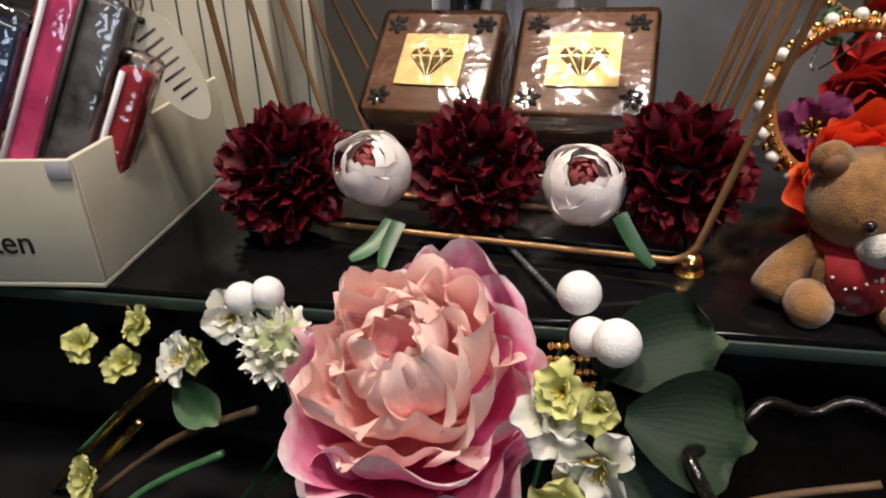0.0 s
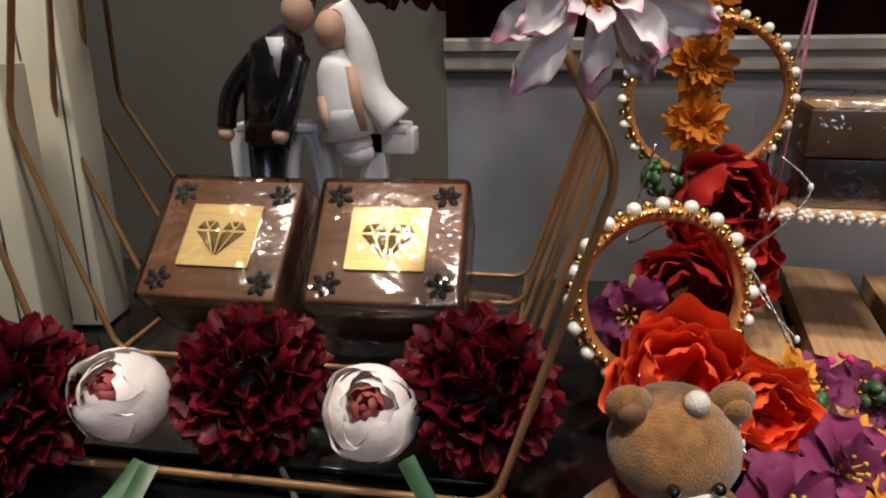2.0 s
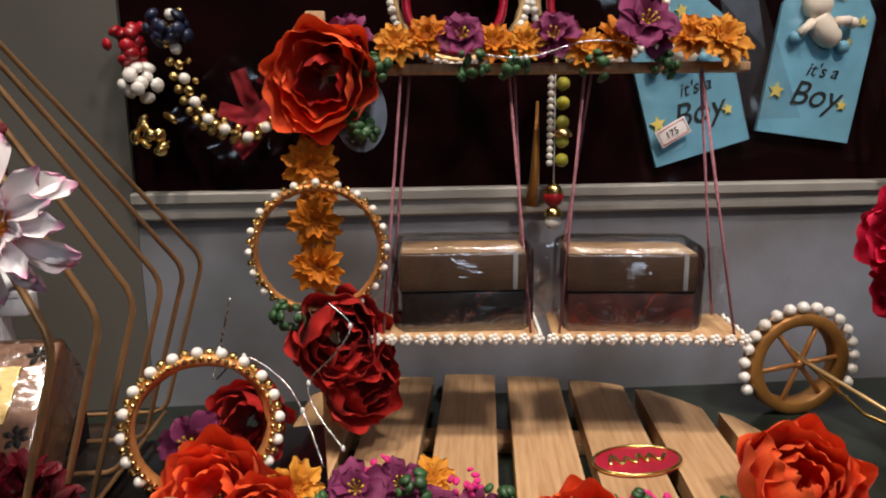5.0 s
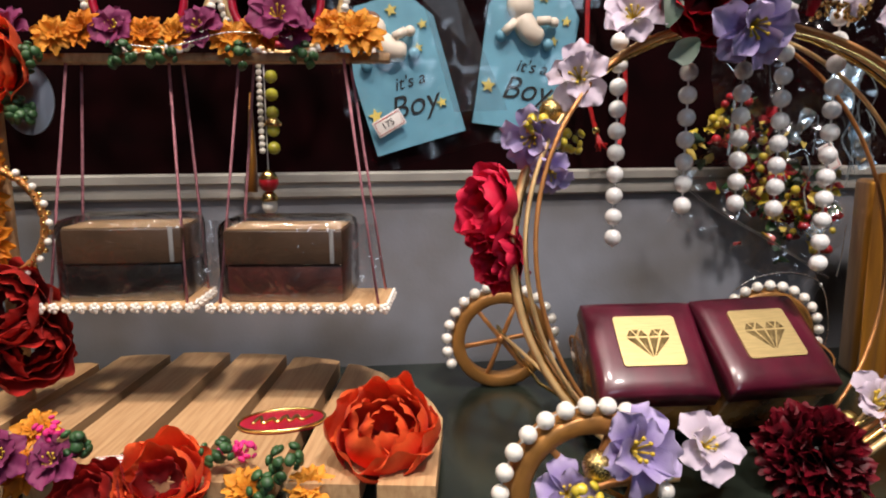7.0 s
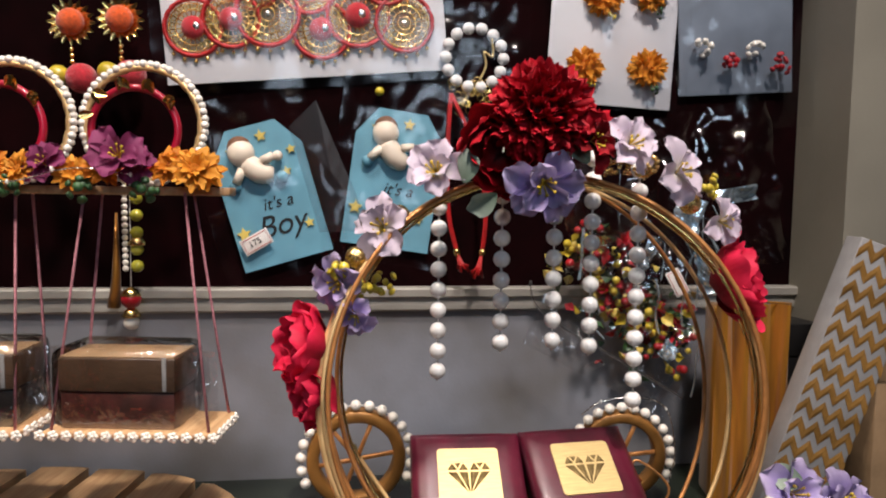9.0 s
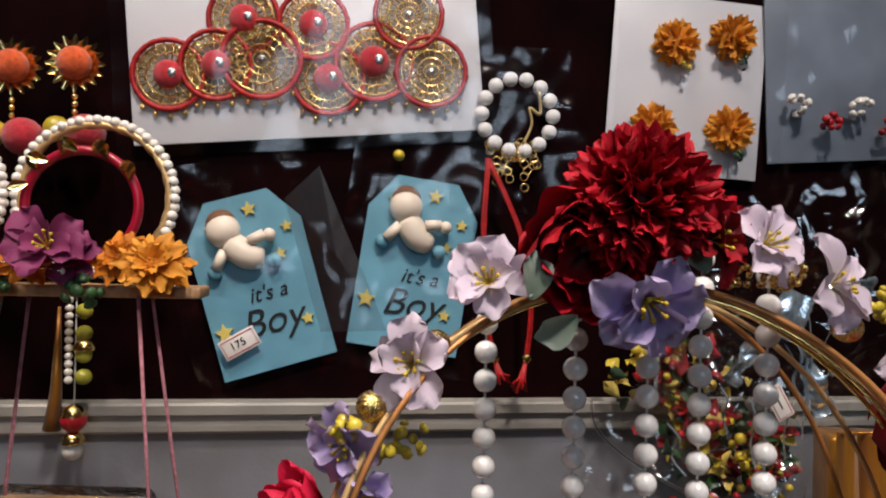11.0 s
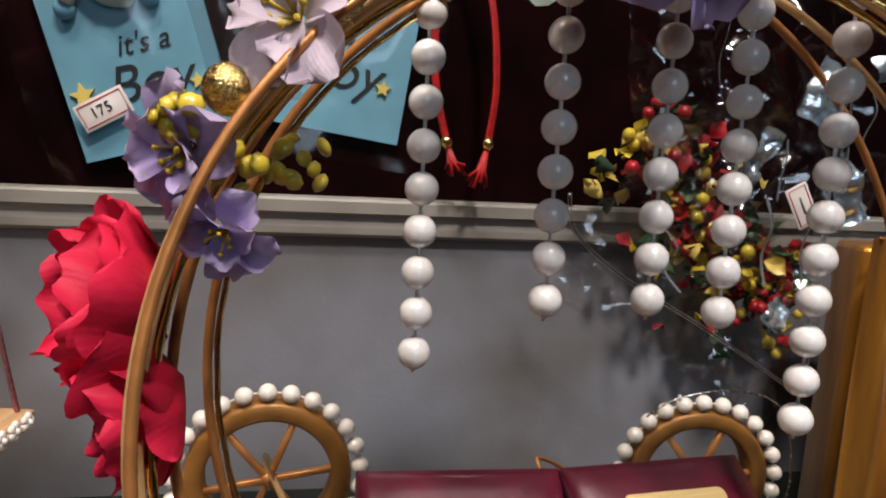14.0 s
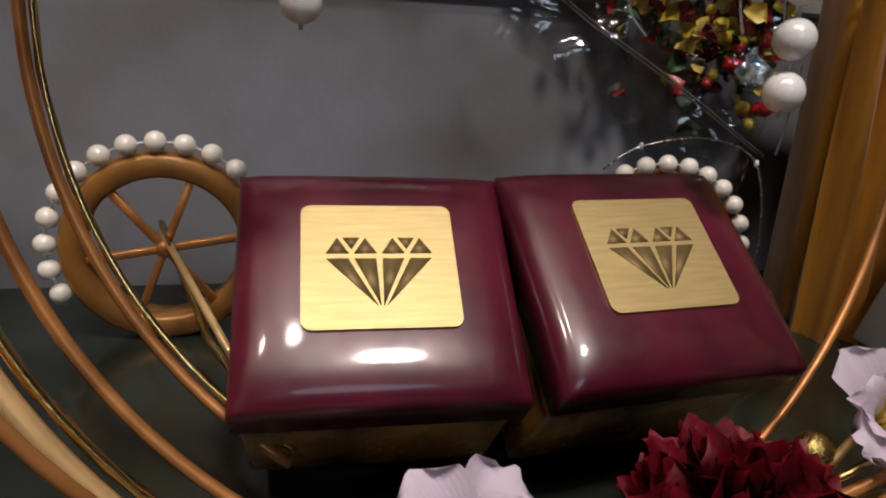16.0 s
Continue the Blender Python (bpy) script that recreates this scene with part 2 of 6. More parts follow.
M_NAVY = material("navy_wrap", (0.02, 0.03, 0.07), 0.35, vary=0.4)
M_GLITTER = material("gold_glitter_ball", (0.80, 0.58, 0.22), 0.25, 1.0, 0.2, 500, 1.0, fine=2)
# Pale blue metal that stands in for highlights on the potpourri film.
M_GLINT = material("blue_film_glint", (0.70, 0.86, 0.98), 0.16, 0.8, 0.2, 60, 0.8)
M_BERRY = material("white_foam_berry", (0.80, 0.80, 0.80), 0.75, vary=0.06, grain=200, bump=0.5)
M_ANTHER = material("yellow_stamen", (0.75, 0.52, 0.04), 0.6, vary=0.2, grain=300, bump=0.8)
M_WRAP = cellophane("box_cellophane", gloss=0.11, crease=38, rough=0.10, strength=0.9)
M_CELLO = cellophane("bag_cellophane", gloss=0.010, crease=5, rough=0.14, strength=0.45)
M_MILKY = cellophane("folded_cellophane", (0.86, 0.86, 0.87), gloss=0.10, crease=8, rough=0.35, strength=0.5)
M_CRINKLE = cellophane("crinkled_cellophane", gloss=0.07, crease=22, rough=0.07, strength=0.9)
M_PALEBLUE = material("pale_blue_card", (0.20, 0.24, 0.30), 0.4, vary=0.15, grain=20, bump=0.1)
M_DISH = material("smoky_glass", (0.006, 0.005, 0.005), 0.25, vary=0.2, coat=0.3, spec=0.3)

# Near-black base stops put the shade between carnation petals into the colour.
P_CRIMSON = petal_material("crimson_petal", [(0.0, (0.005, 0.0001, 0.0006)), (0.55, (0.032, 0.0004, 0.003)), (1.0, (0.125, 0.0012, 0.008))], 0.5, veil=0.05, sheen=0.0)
P_BLUSH = petal_material("blush_white_petal", [(0.0, (0.78, 0.50, 0.50)), (0.25, (0.88, 0.78, 0.76)), (1.0, (0.91, 0.86, 0.84))], veil=0.14)
P_HEART = petal_material("dusky_red_heart_petal", [(0.0, (0.35, 0.04, 0.05)), (1.0, (0.50, 0.14, 0.13))])
P_PEONYPINK = petal_material("pink_peony_petal", [(0.0, (0.82, 0.04, 0.26)), (0.50, (0.92, 0.16, 0.44)), (0.82, (0.94, 0.30, 0.52)), (0.95, (0.96, 0.62, 0.72)), (1.0, (0.97, 0.80, 0.83))], veil=0.22)
P_PEONYPEACH = petal_material("peach_peony_petal", [(0.0, (0.92, 0.22, 0.34)), (0.35, (0.95, 0.50, 0.48)), (1.0, (0.97, 0.74, 0.67))], veil=0.22)
P_DAISY = petal_material("white_pink_daisy_petal", [(0.0, (0.80, 0.12, 0.36)), (0.30, (0.88, 0.78, 0.80)), (0.78, (0.89, 0.86, 0.86)), (1.0, (0.86, 0.38, 0.58))], veil=0.14)
P_ORANGE = petal_material("orange_petal", [(0.0, (0.45, 0.12, 0.005)), (1.0, (0.72, 0.24, 0.012))])
P_LIGHTORANGE = petal_material("amber_petal", [(0.0, (0.60, 0.20, 0.01)), (1.0, (0.80, 0.36, 0.04))])
P_VERMILION = petal_material("vermilion_petal", [(0.0, (0.26, 0.004, 0.002)), (0.5, (0.74, 0.036, 0.008)), (1.0, (0.90, 0.13, 0.03))], veil=0.18)
P_DEEPRED = petal_material("deep_red_petal", [(0.0, (0.10, 0.002, 0.003)), (0.6, (0.28, 0.006, 0.008)), (1.0, (0.48, 0.02, 0.014))])
P_ROSERED = petal_material("rose_red_petal", [(0.0, (0.20, 0.001, 0.008)), (0.5, (0.52, 0.005, 0.035)), (1.0, (0.70, 0.018, 0.07))], veil=0.18, sheen=0.0)
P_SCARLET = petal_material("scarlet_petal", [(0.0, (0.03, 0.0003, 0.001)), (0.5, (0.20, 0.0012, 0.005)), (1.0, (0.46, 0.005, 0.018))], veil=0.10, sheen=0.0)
P_PURPLE = petal_material("plum_petal", [(0.0, (0.20, 0.03, 0.10)), (1.0, (0.24, 0.035, 0.12))])
P_LILAC = petal_material("lilac_petal", [(0.0, (0.50, 0.44, 0.60)), (0.5, (0.36, 0.28, 0.58)), (1.0, (0.52, 0.44, 0.66))])
P_PALELILAC = petal_material("pale_lilac_petal", [(0.0, (0.70, 0.68, 0.60)), (0.5, (0.64, 0.55, 0.66)), (1.0, (0.68, 0.58, 0.68))])
P_CREAM = petal_material("cream_white_petal", [(0.0, (0.45, 0.52, 0.25)), (0.5, (0.74, 0.74, 0.62)), (1.0, (0.78, 0.78, 0.74))])
P_LEMON = petal_material("lemon_petal", [(0.0, (0.40, 0.48, 0.12)), (1.0, (0.72, 0.70, 0.30))])
P_LEAF = petal_material("green_leaf_petal", [(0.0, (0.03, 0.07, 0.03)), (0.7, (0.05, 0.12, 0.05)), (1.0, (0.14, 0.20, 0.10))], veil=0.1)
P_SAGE = petal_material("sage_leaf_petal", [(0.0, (0.14, 0.20, 0.14)), (1.0, (0.32, 0.38, 0.32))], veil=0.15)
P_DARKLEAF = petal_material("dark_green_leaf_petal", [(0.0, (0.006, 0.018, 0.008)), (0.9, (0.013, 0.032, 0.014)), (1.0, (0.07, 0.10, 0.05))], veil=0.05)

# ---- building helpers ----
class Acc:
    """Collects pieces of one mesh."""

    def __init__(self):
        self.v, self.f, self.uv, self.mi = [], [], [], []

    def add(self, piece, m=None, slot=0):
        v, f, uv = piece
        k = len(self.v)
        self.v += [tuple(m @ Vector(p)) if m else tuple(p) for p in v]
        self.f += [tuple(i + k for i in q) for q in f]
        self.uv += list(uv) if uv else [(0.5, 0.5)] * len(v)
        self.mi += [slot] * len(f)
        return self


def to_mesh(name, acc, mats, smooth=True):
    if isinstance(acc, tuple):
        acc = Acc().add(acc)
    me = bpy.data.meshes.new(name)
    me.from_pydata(acc.v, [], acc.f)
    loops = np.zeros(len(me.loops), dtype=np.int32)
    me.loops.foreach_get("vertex_index", loops)
    me.uv_layers.new(name="UVMap").data.foreach_set("uv", np.array(acc.uv, dtype=np.float32)[loops].ravel())
    me.polygons.foreach_set("material_index", acc.mi)
    me.polygons.foreach_set("use_smooth", [smooth] * len(me.polygons))
    for mt in mats if isinstance(mats, (list, tuple)) else [mats]:
        me.materials.append(mt)
    me.update()
    return me


def part(name, acc, mats, parent=None, label="", m=None, smooth=True):
    me = acc if isinstance(acc, bpy.types.Mesh) else to_mesh(name, acc, mats, smooth)
    ob = new(name, me)
    if parent:
        ob.parent = parent
    if m is not None:
        ob.matrix_basis = m
    if label:
        tagged(ob, label)
    return ob


def thing(name, m, label, category, group=""):
    ob = new(name)
    ob.empty_display_size = 0.01
    ob.matrix_basis = m if isinstance(m, Matrix) else Matrix.Translation(m)
    return tagged(ob, label, category, group)


def structure(name, acc, mats, label="", smooth=False):
    return tagged(part(name, acc, mats, smooth=smooth), label, kind="structure")


def facing(p, d, spin=0):
    """A pose at p whose z axis points along d."""
    return Matrix.Translation(p) @ Vector(d).to_track_quat("Z", "Y").to_matrix().to_4x4() @ pose(0, 0, 0, 0, 0, spin)


def ball(r=1.0, nu=14, nv=9, sx=1, sy=1, sz=1):
    v, f = [(0, 0, r * sz)], []
    for j in range(1, nv):
        a = math.pi * j / nv
        v += [(r * sx * math.sin(a) * math.cos(math.tau * i / nu), r * sy * math.sin(a) * math.sin(math.tau * i / nu), r * sz * math.cos(a)) for i in range(nu)]
    v.append((0, 0, -r * sz))
    for i in range(nu):
        k = (i + 1) % nu
        f.append((0, 1 + i, 1 + k))
        for j in range(nv - 2):
            a, b = 1 + j * nu, 1 + (j + 1) * nu
            f.append((a + i, b + i, b + k, a + k))
        f.append((len(v) - 1, 1 + (nv - 2) * nu + k, 1 + (nv - 2) * nu + i))
    return v, f, [(p[0], p[2]) for p in v]


def tube(pts, r, sides=8, closed=False, twist=0.0, lobes=0):
    """A round wire along points. lobes: strands of a twisted cord."""
    pts = [Vector(p) for p in pts]
    n, v, f, uv = len(pts), [], [], []
    up, run = None, 0.0
    for i, p in enumerate(pts):
        a = pts[(i + 1) % n] if closed or i < n - 1 else p
        b = pts[i - 1] if closed or i > 0 else p
        t = (a - b).normalized()
        if up is None:
            up = t.orthogonal().normalized()
        up = (up - t * up.dot(t)).normalized()
        side = t.cross(up)
        if i:
            run += (p - pts[i - 1]).length
        rr = r[i] if isinstance(r, (list, tuple)) else r
        for k in range(sides):
            c = math.tau * k / sides
            q = rr * (1 + (0.28 * math.cos(lobes * (c + twist * run)) if lobes else 0))
            v.append(p + (up * math.cos(c) + side * math.sin(c)) * q)
            uv.append((k / sides, run))
    for i in range(n if closed else n - 1):
        a, b = i * sides, ((i + 1) % n) * sides
        f += [(a + k, a + (k + 1) % sides, b + (k + 1) % sides, b + k) for k in range(sides)]
    if not closed:
        f += [tuple(range(sides))[::-1], tuple(range((n - 1) * sides, n * sides))]
    return v, f, uv


def circle(c, r, n=64, m=None, a0=0.0, a1=math.tau):
    k = n if abs(a1 - a0) > 6.28 else n + 1
    pts = [Vector((r * math.cos(a0 + (a1 - a0) * i / n), r * math.sin(a0 + (a1 - a0) * i / n), 0)) for i in range(k)]
    return [(m if m is not None else Matrix.Translation(c or (0, 0, 0))) @ p for p in pts]


def smooth_line(pts, n=8):
    pts = [Vector(p) for p in pts]
    out = []
    for i in range(len(pts) - 1):
        p0, p1, p2, p3 = pts[max(i - 1, 0)], pts[i], pts[i + 1], pts[min(i + 2, len(pts) - 1)]
        for k in range(n):
            t = k / n
            out.append(0.5 * (2 * p1 + (p2 - p0) * t + (2 * p0 - 5 * p1 + 4 * p2 - p3) * t * t + (3 * p1 - p0 - 3 * p2 + p3) * t**3))
    return out + [pts[-1]]


def block(sx, sy, sz, bevel=0.0015, seg=2, base=True):
    """A bevelled block; it stands on z = 0 if base, else it is centred."""
    bm = bmesh.new()
    bmesh.ops.create_cube(bm, size=1, matrix=Matrix.Translation((0, 0, sz / 2 if base else 0)) @ Matrix.Diagonal((sx, sy, sz, 1)))
    if bevel:
        bmesh.ops.bevel(bm, geom=bm.edges[:], offset=min(bevel, 0.45 * min(sx, sy, sz)), segments=seg, affect="EDGES", profile=0.5)
    bm.verts.index_update()
    out = [v.co.copy() for v in bm.verts], [tuple(v.index for v in q.verts) for q in bm.faces], [(v.co.x, v.co.y) for v in bm.verts]
    bm.free()
    return out


def prism(poly, depth):
    """A flat plate with the outline poly, from z = 0 up to depth."""
    n = len(poly)
    v = [(x, y, 0) for x, y in poly] + [(x, y, depth) for x, y in poly]
    f = [tuple(range(n))[::-1], tuple(range(n, 2 * n))] + [(i, (i + 1) % n, n + (i + 1) % n, n + i) for i in range(n)]
    return v, f, [(p[0], p[1]) for p in v]


def lathe(profile, n=32):
    v, f = [], []
    for r, z in profile:
        v += [(r * math.cos(math.tau * i / n), r * math.sin(math.tau * i / n), z) for i in range(n)]
    for j in range(len(profile) - 1):
        a, b = j * n, (j + 1) * n
        f += [(a + i, a + (i + 1) % n, b + (i + 1) % n, b + i) for i in range(n)]
    return v, f, [(p[0], p[2]) for p in v]


def washer(r0, r1, h, n=40):
    """A flat ring standing on z = 0, with softened edges."""
    e = min(h, r1 - r0) * 0.15
    return lathe([(r0, e), (r0 + e, 0), (r1 - e, 0), (r1, e), (r1, h - e), (r1 - e, h), (r0 + e, h), (r0, h - e), (r0, e)], n)


def petal(L, W, cup=0.25, curl=30.0, fat=1.6, ruffle=0.0, nx=5, ny=6, notch=0.0, ph=0.0):
    """A petal from the origin along +y, its inner side up. fat: where it is widest; curl: degrees it bends up; notch: a split tip."""
    v, f, uv = [], [], []
    y = z = 0.0
    for j in range(ny + 1):
        t = j / ny
        a = radians(curl) * t - radians(18) * t**4
        if j:
            y, z = y + L / ny * math.cos(a), z + L / ny * math.sin(a)
        peak = min(0.8, 0.5 ** (1 / fat) + 0.06)
        if t < peak:
            w = 0.16 + 0.84 * math.sin(math.pi / 2 * t / peak) ** 0.9
        else:
            w = math.sqrt(max(0.0, 1 - ((t - peak) / (1.0 - peak)) ** 2.4 * 0.80))
        w *= W / 2
        for i in range(nx + 1):
            u = 2 * i / nx - 1
            h = cup * W * (u * u) * math.sin(math.pi * min(1.0, 0.05 + 0.88 * t)) + ruffle * W * math.sin(u * 5 + ph) * t * t
            back = -notch * L * t**4 * (1 - abs(math.cos(u * 4.5)))
            round_ = -0.17 * L * abs(u) ** 2.2 * t**3
            q = back + round_
            v.append((u * w, y + q * math.cos(a) - h * math.sin(a), z + q * math.sin(a) + h * math.cos(a)))
            uv.append((i / nx, t))
    for j in range(ny):
        for i in range(nx):
            a = j * (nx + 1) + i
            f.append((a, a + 1, a + nx + 2, a + nx + 1))
    return v, f, uv


def petal_pose(az, tilt, r=0.0, z=0.0, roll=0.0):
    return pose(0, 0, z, 0, 0, az) @ pose(0, r, 0, tilt, roll, 0)


def flower(m, layers, label, group="", name="flower", category="flower", joined=False, seed=1, core=None, parent=None):
    """A flower whose axis is the z axis of m. layers: (count, petal args, tilt, radius, height, material, jitter)."""
    rng = random.Random(seed)
    if parent is None:
        top = thing(name, m, label, category, group)
    else:
        top = None
    acc, mats = Acc(), []
    for count, args, tilt, r, z, mt, jit in layers:
        if mt not in mats:
            mats.append(mt)
        off = rng.uniform(0, 360)
        alike = [to_mesh("petal", petal(**args, ph=rng.uniform(0, 6)), mt) for _ in range(2)] if not joined else None
        for i in range(count):
            pm = petal_pose(off + 360 * i / count + rng.uniform(-jit, jit), tilt + rng.uniform(-jit, jit), r, z, rng.uniform(-jit, jit)) @ Matrix.Scale(rng.uniform(0.9, 1.1), 4)
            if joined:
                acc.add(petal(**args, ph=rng.uniform(0, 6)), pm, mats.index(mt))
            else:
                part("petal", alike[i % 2], None, top, m=pm)
    if joined:
        if parent is None:
            part("petals", acc, mats, top)
        else:
            part("blossom", acc, mats, parent, m=m)
    if core and top:
        part("flower_centre", core[0], core[1], top)
    return top


def carnation(p, d, R, mat, label, group="", count=230, seed=1, squash=0.9, reach=112, name="carnation", wide=1.0):
    """A dense pompon of narrow cupped petals all over a dome."""
    rng = random.Random(seed)
    top = thing(name, facing(p, d), label, "flower", group)
    outer, inner = Acc(), Acc()
    for i in range(count):
        t = (i + 0.5) / count
        pol = math.acos(1 - t * (1 - math.cos(radians(reach))))
        az = i * 2.39996 + rng.uniform(-0.2, 0.2)
        d0 = Vector((math.sin(pol) * math.cos(az), math.sin(pol) * math.sin(az), math.cos(pol) * squash))
        L = R * rng.uniform(0.50, 0.62)
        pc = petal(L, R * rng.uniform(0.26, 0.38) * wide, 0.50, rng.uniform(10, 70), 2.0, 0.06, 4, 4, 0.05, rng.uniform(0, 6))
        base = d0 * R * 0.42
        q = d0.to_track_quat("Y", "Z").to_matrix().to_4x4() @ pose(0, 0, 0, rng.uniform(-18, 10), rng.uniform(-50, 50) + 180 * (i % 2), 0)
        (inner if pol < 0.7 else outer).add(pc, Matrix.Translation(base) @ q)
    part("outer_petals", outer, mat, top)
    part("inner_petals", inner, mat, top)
    part("calyx", Acc().add(ball(R * 0.62, 16, 10, sz=squash)), mat, top)
    return top


def shell(R, half, top, flare=0.0, wob=0.03, nx=8, ny=8, ph=0.0, low=18.0, frill=0.22):
    """A cupped petal, part of a round shell, from near the foot up to the polar angle top; flare bends its lip outwards."""
    v, f, uv = [], [], []
    for j in range(ny + 1):
        t = j / ny
        lip = math.sqrt(max(0.0, 1 - (max(0.0, t - 0.6) / 0.4) ** 2.6 * 0.45))
        for i in range(nx + 1):
            u = 2 * i / nx - 1
            tt = t * (1 - 0.22 * abs(u) ** 3.0 * t * t) + frill * 0.045 * math.sin(8 * u + 2 * ph) * t**3
            pol = radians(low + (top - low) * tt)
            az = radians(half) * u * lip * (0.55 + 0.45 * min(1.0, t * 1.6))
            r = R * (1 + flare * t**3 + wob * math.sin(u * 3.1 + ph) * t + frill * wob * math.sin(u * 7 + t * 5 + ph * 2) * t * t + 0.05 * u * math.sin(ph))
            v.append((r * math.sin(pol) * math.sin(az), r * math.sin(pol) * math.cos(az), -r * math.cos(pol)))
            uv.append((i / nx, t))
    for j in range(ny):
        for i in range(nx):
            a = j * (nx + 1) + i
            f.append((a, a + 1, a + nx + 2, a + nx + 1))
    return v, f, uv


def shell_flower(m, layers, label, group="", name="rose", seed=1, wild=5, fine=8, frill=0.22):
    """A round flower of nested cupped petals; its axis is the z axis of m. layers: (count, radius, half width, top, flare, wobble, height, material)."""
    rng = random.Random(seed)
    top = thing(name, m, label, "flower", group)
    for n, r, half, pol, flare, wob, z, mt in layers:
        alike = [to_mesh("petal", shell(r * q, half, pol + rng.uniform(-wild, wild), flare, wob, fine, fine, ph=rng.uniform(0, 6), frill=frill), mt) for q in (1.0, 0.94, 1.04)]
        off = rng.uniform(0, 360)
        for i in range(n):
            part("petal", alike[i % 3], None, top, m=pose(0, 0, z, rng.uniform(-wild, wild), rng.uniform(-wild, wild), off + 360 * i / n + rng.uniform(-7, 7)))
    return top


def poppy(p, d, R, mat, label, group="", seed=1, heart=None, name="poppy", close=0.0):
    """An open cloth poppy: broad crinkled petals in loose rings round a dark cup. close: degrees by which its cup shuts."""
    heart = heart or mat
    layers = [
        (4, R * 0.48, 54, 126 + close, 0.04, 0.12, -R * 0.04, heart),
        (5, R * 0.70, 54, 118 + close, 0.06, 0.10, -R * 0.02, mat),
        (5, R * 0.88, 56, 106 + close, 0.10, 0.09, 0.0, mat),
        (6, R * 1.00, 50, 90 + close, 0.14, 0.09, R * 0.04, mat),
    ]
    return shell_flower(facing(p, d, seed * 37), layers, label, group, name, seed, 8, 14, 0.7)


def five_petal(p, d, R, mat, label, group="", seed=1, n=5, centre=None, tilt=22, name="blossom"):
    layers = [
        (n, dict(L=R, W=R * 0.84, cup=0.24, curl=-34, fat=2.4, ruffle=0.10, nx=6, ny=9), tilt + 14, 0.06 * R, 0, mat, 14),
        (n - 2, dict(L=R * 0.80, W=R * 0.62, cup=0.32, curl=-20, fat=2.4, ruffle=0.10, nx=6, ny=8), tilt + 34, 0.04 * R, 0.04 * R, mat, 16),
    ]
    c = Acc()
    rng = random.Random(seed)
    for i in range(7):
        a = math.tau * i / 7
        tip = Vector((0.22 * R * math.cos(a), 0.22 * R * math.sin(a), R * rng.uniform(0.35, 0.5)))
        c.add(tube([(0, 0, 0), tip * 0.6, tip], R * 0.022, 5)).add(ball(R * 0.05, 6, 5), Matrix.Translation(tip))
    return flower(facing(p, d, seed * 53), layers, label, group, name, "flower", seed=seed, core=(c, centre or M_ANTHER))


def frilly(p, d, R, mat, label, group="", seed=1, name="gerbera"):
    """A flat frilled flower of narrow petals in two rings."""
    layers = [
        (12, dict(L=R, W=R * 0.46, cup=0.25, curl=-12, fat=1.8, ruffle=0.12, notch=0.1), 16, 0.05 * R, 0, mat, 8),
        (9, dict(L=R * 0.68, W=R * 0.40, cup=0.3, curl=10, fat=1.8, ruffle=0.12, notch=0.1), 36, 0.04 * R, 0.03 * R, mat, 8),
    ]
    c = Acc()
    rng = random.Random(seed)
    for i in range(14):
        a, r = i * 2.4, 0.17 * R * math.sqrt(i / 14)
        c.add(ball(R * 0.06, 6, 5), Matrix.Translation((r * math.cos(a), r * math.sin(a), R * 0.14 + rng.uniform(0, 0.03) * R)))
    return flower(facing(p, d, seed * 29), layers, label, group, name, "flower", seed=seed, core=(c, mat))


def leaf_cluster(p, label, R=0.012, n=14, mat=None, seed=1, name="leaf_sprig"):
    """A sprig of small plump leaves."""
    rng = random.Random(seed)
    top = thing(name, p, label, "foliage")
    for i in range(n):
        d = Vector((rng.uniform(-1, 1), rng.uniform(-1, 0.4), rng.uniform(-0.8, 1))).normalized()
        part("leaf", Acc().add(ball(R * rng.uniform(0.22, 0.34), 8, 6, sz=0.6)), mat or M_GREEN, top, m=facing(d * R * rng.uniform(0.4, 1), d))
    return top


def text_piece(body, size, depth=0.0004, slant=0.0):
    cu = bpy.data.curves.new("writing", "FONT")
    cu.body, cu.size, cu.extrude, cu.align_x, cu.align_y = body, size, depth / 2, "CENTER", "CENTER"
    cu.resolution_u, cu.shear = 4, slant
    ob = bpy.data.objects.new("writing", cu)
    scene.collection.objects.link(ob)
    me = bpy.data.meshes.new_from_object(ob)
    piece = [v.co.copy() for v in me.vertices], [tuple(q.vertices) for q in me.polygons], None
    bpy.data.objects.remove(ob)
    bpy.data.curves.remove(cu)
    bpy.data.meshes.remove(me)
    return piece


def sheet(w, h, nx=24, ny=24, amp=0.004, freq=30.0, seed=0):
    """A crumpled film in the x-z plane."""
    v, f = [], []
    for j in range(ny + 1):
        for i in range(nx + 1):
            x, z = w * (i / nx - 0.5), h * (j / ny - 0.5)
            v.append((x, amp * (noise.noise((x * freq + seed, z * freq, seed)) + 0.5 * noise.noise((x * freq * 3, z * freq * 3, seed + 5))), z))
    for j in range(ny):
        for i in range(nx):
            a = j * (nx + 1) + i
            f.append((a, a + 1, a + nx + 2, a + nx + 1))
    return v, f, [(p[0], p[2]) for p in v]


def bead_row(parent, pts, r, mat, name="pearl", nu=14, nv=9):
    """One bead object at each point, all on one mesh."""
    me = to_mesh(name, ball(r, nu, nv), mat)
    for p in pts:
        part(name, me, None, parent, m=Matrix.Translation(p) @ pose(0, 0, 0, 30, 20, 0))

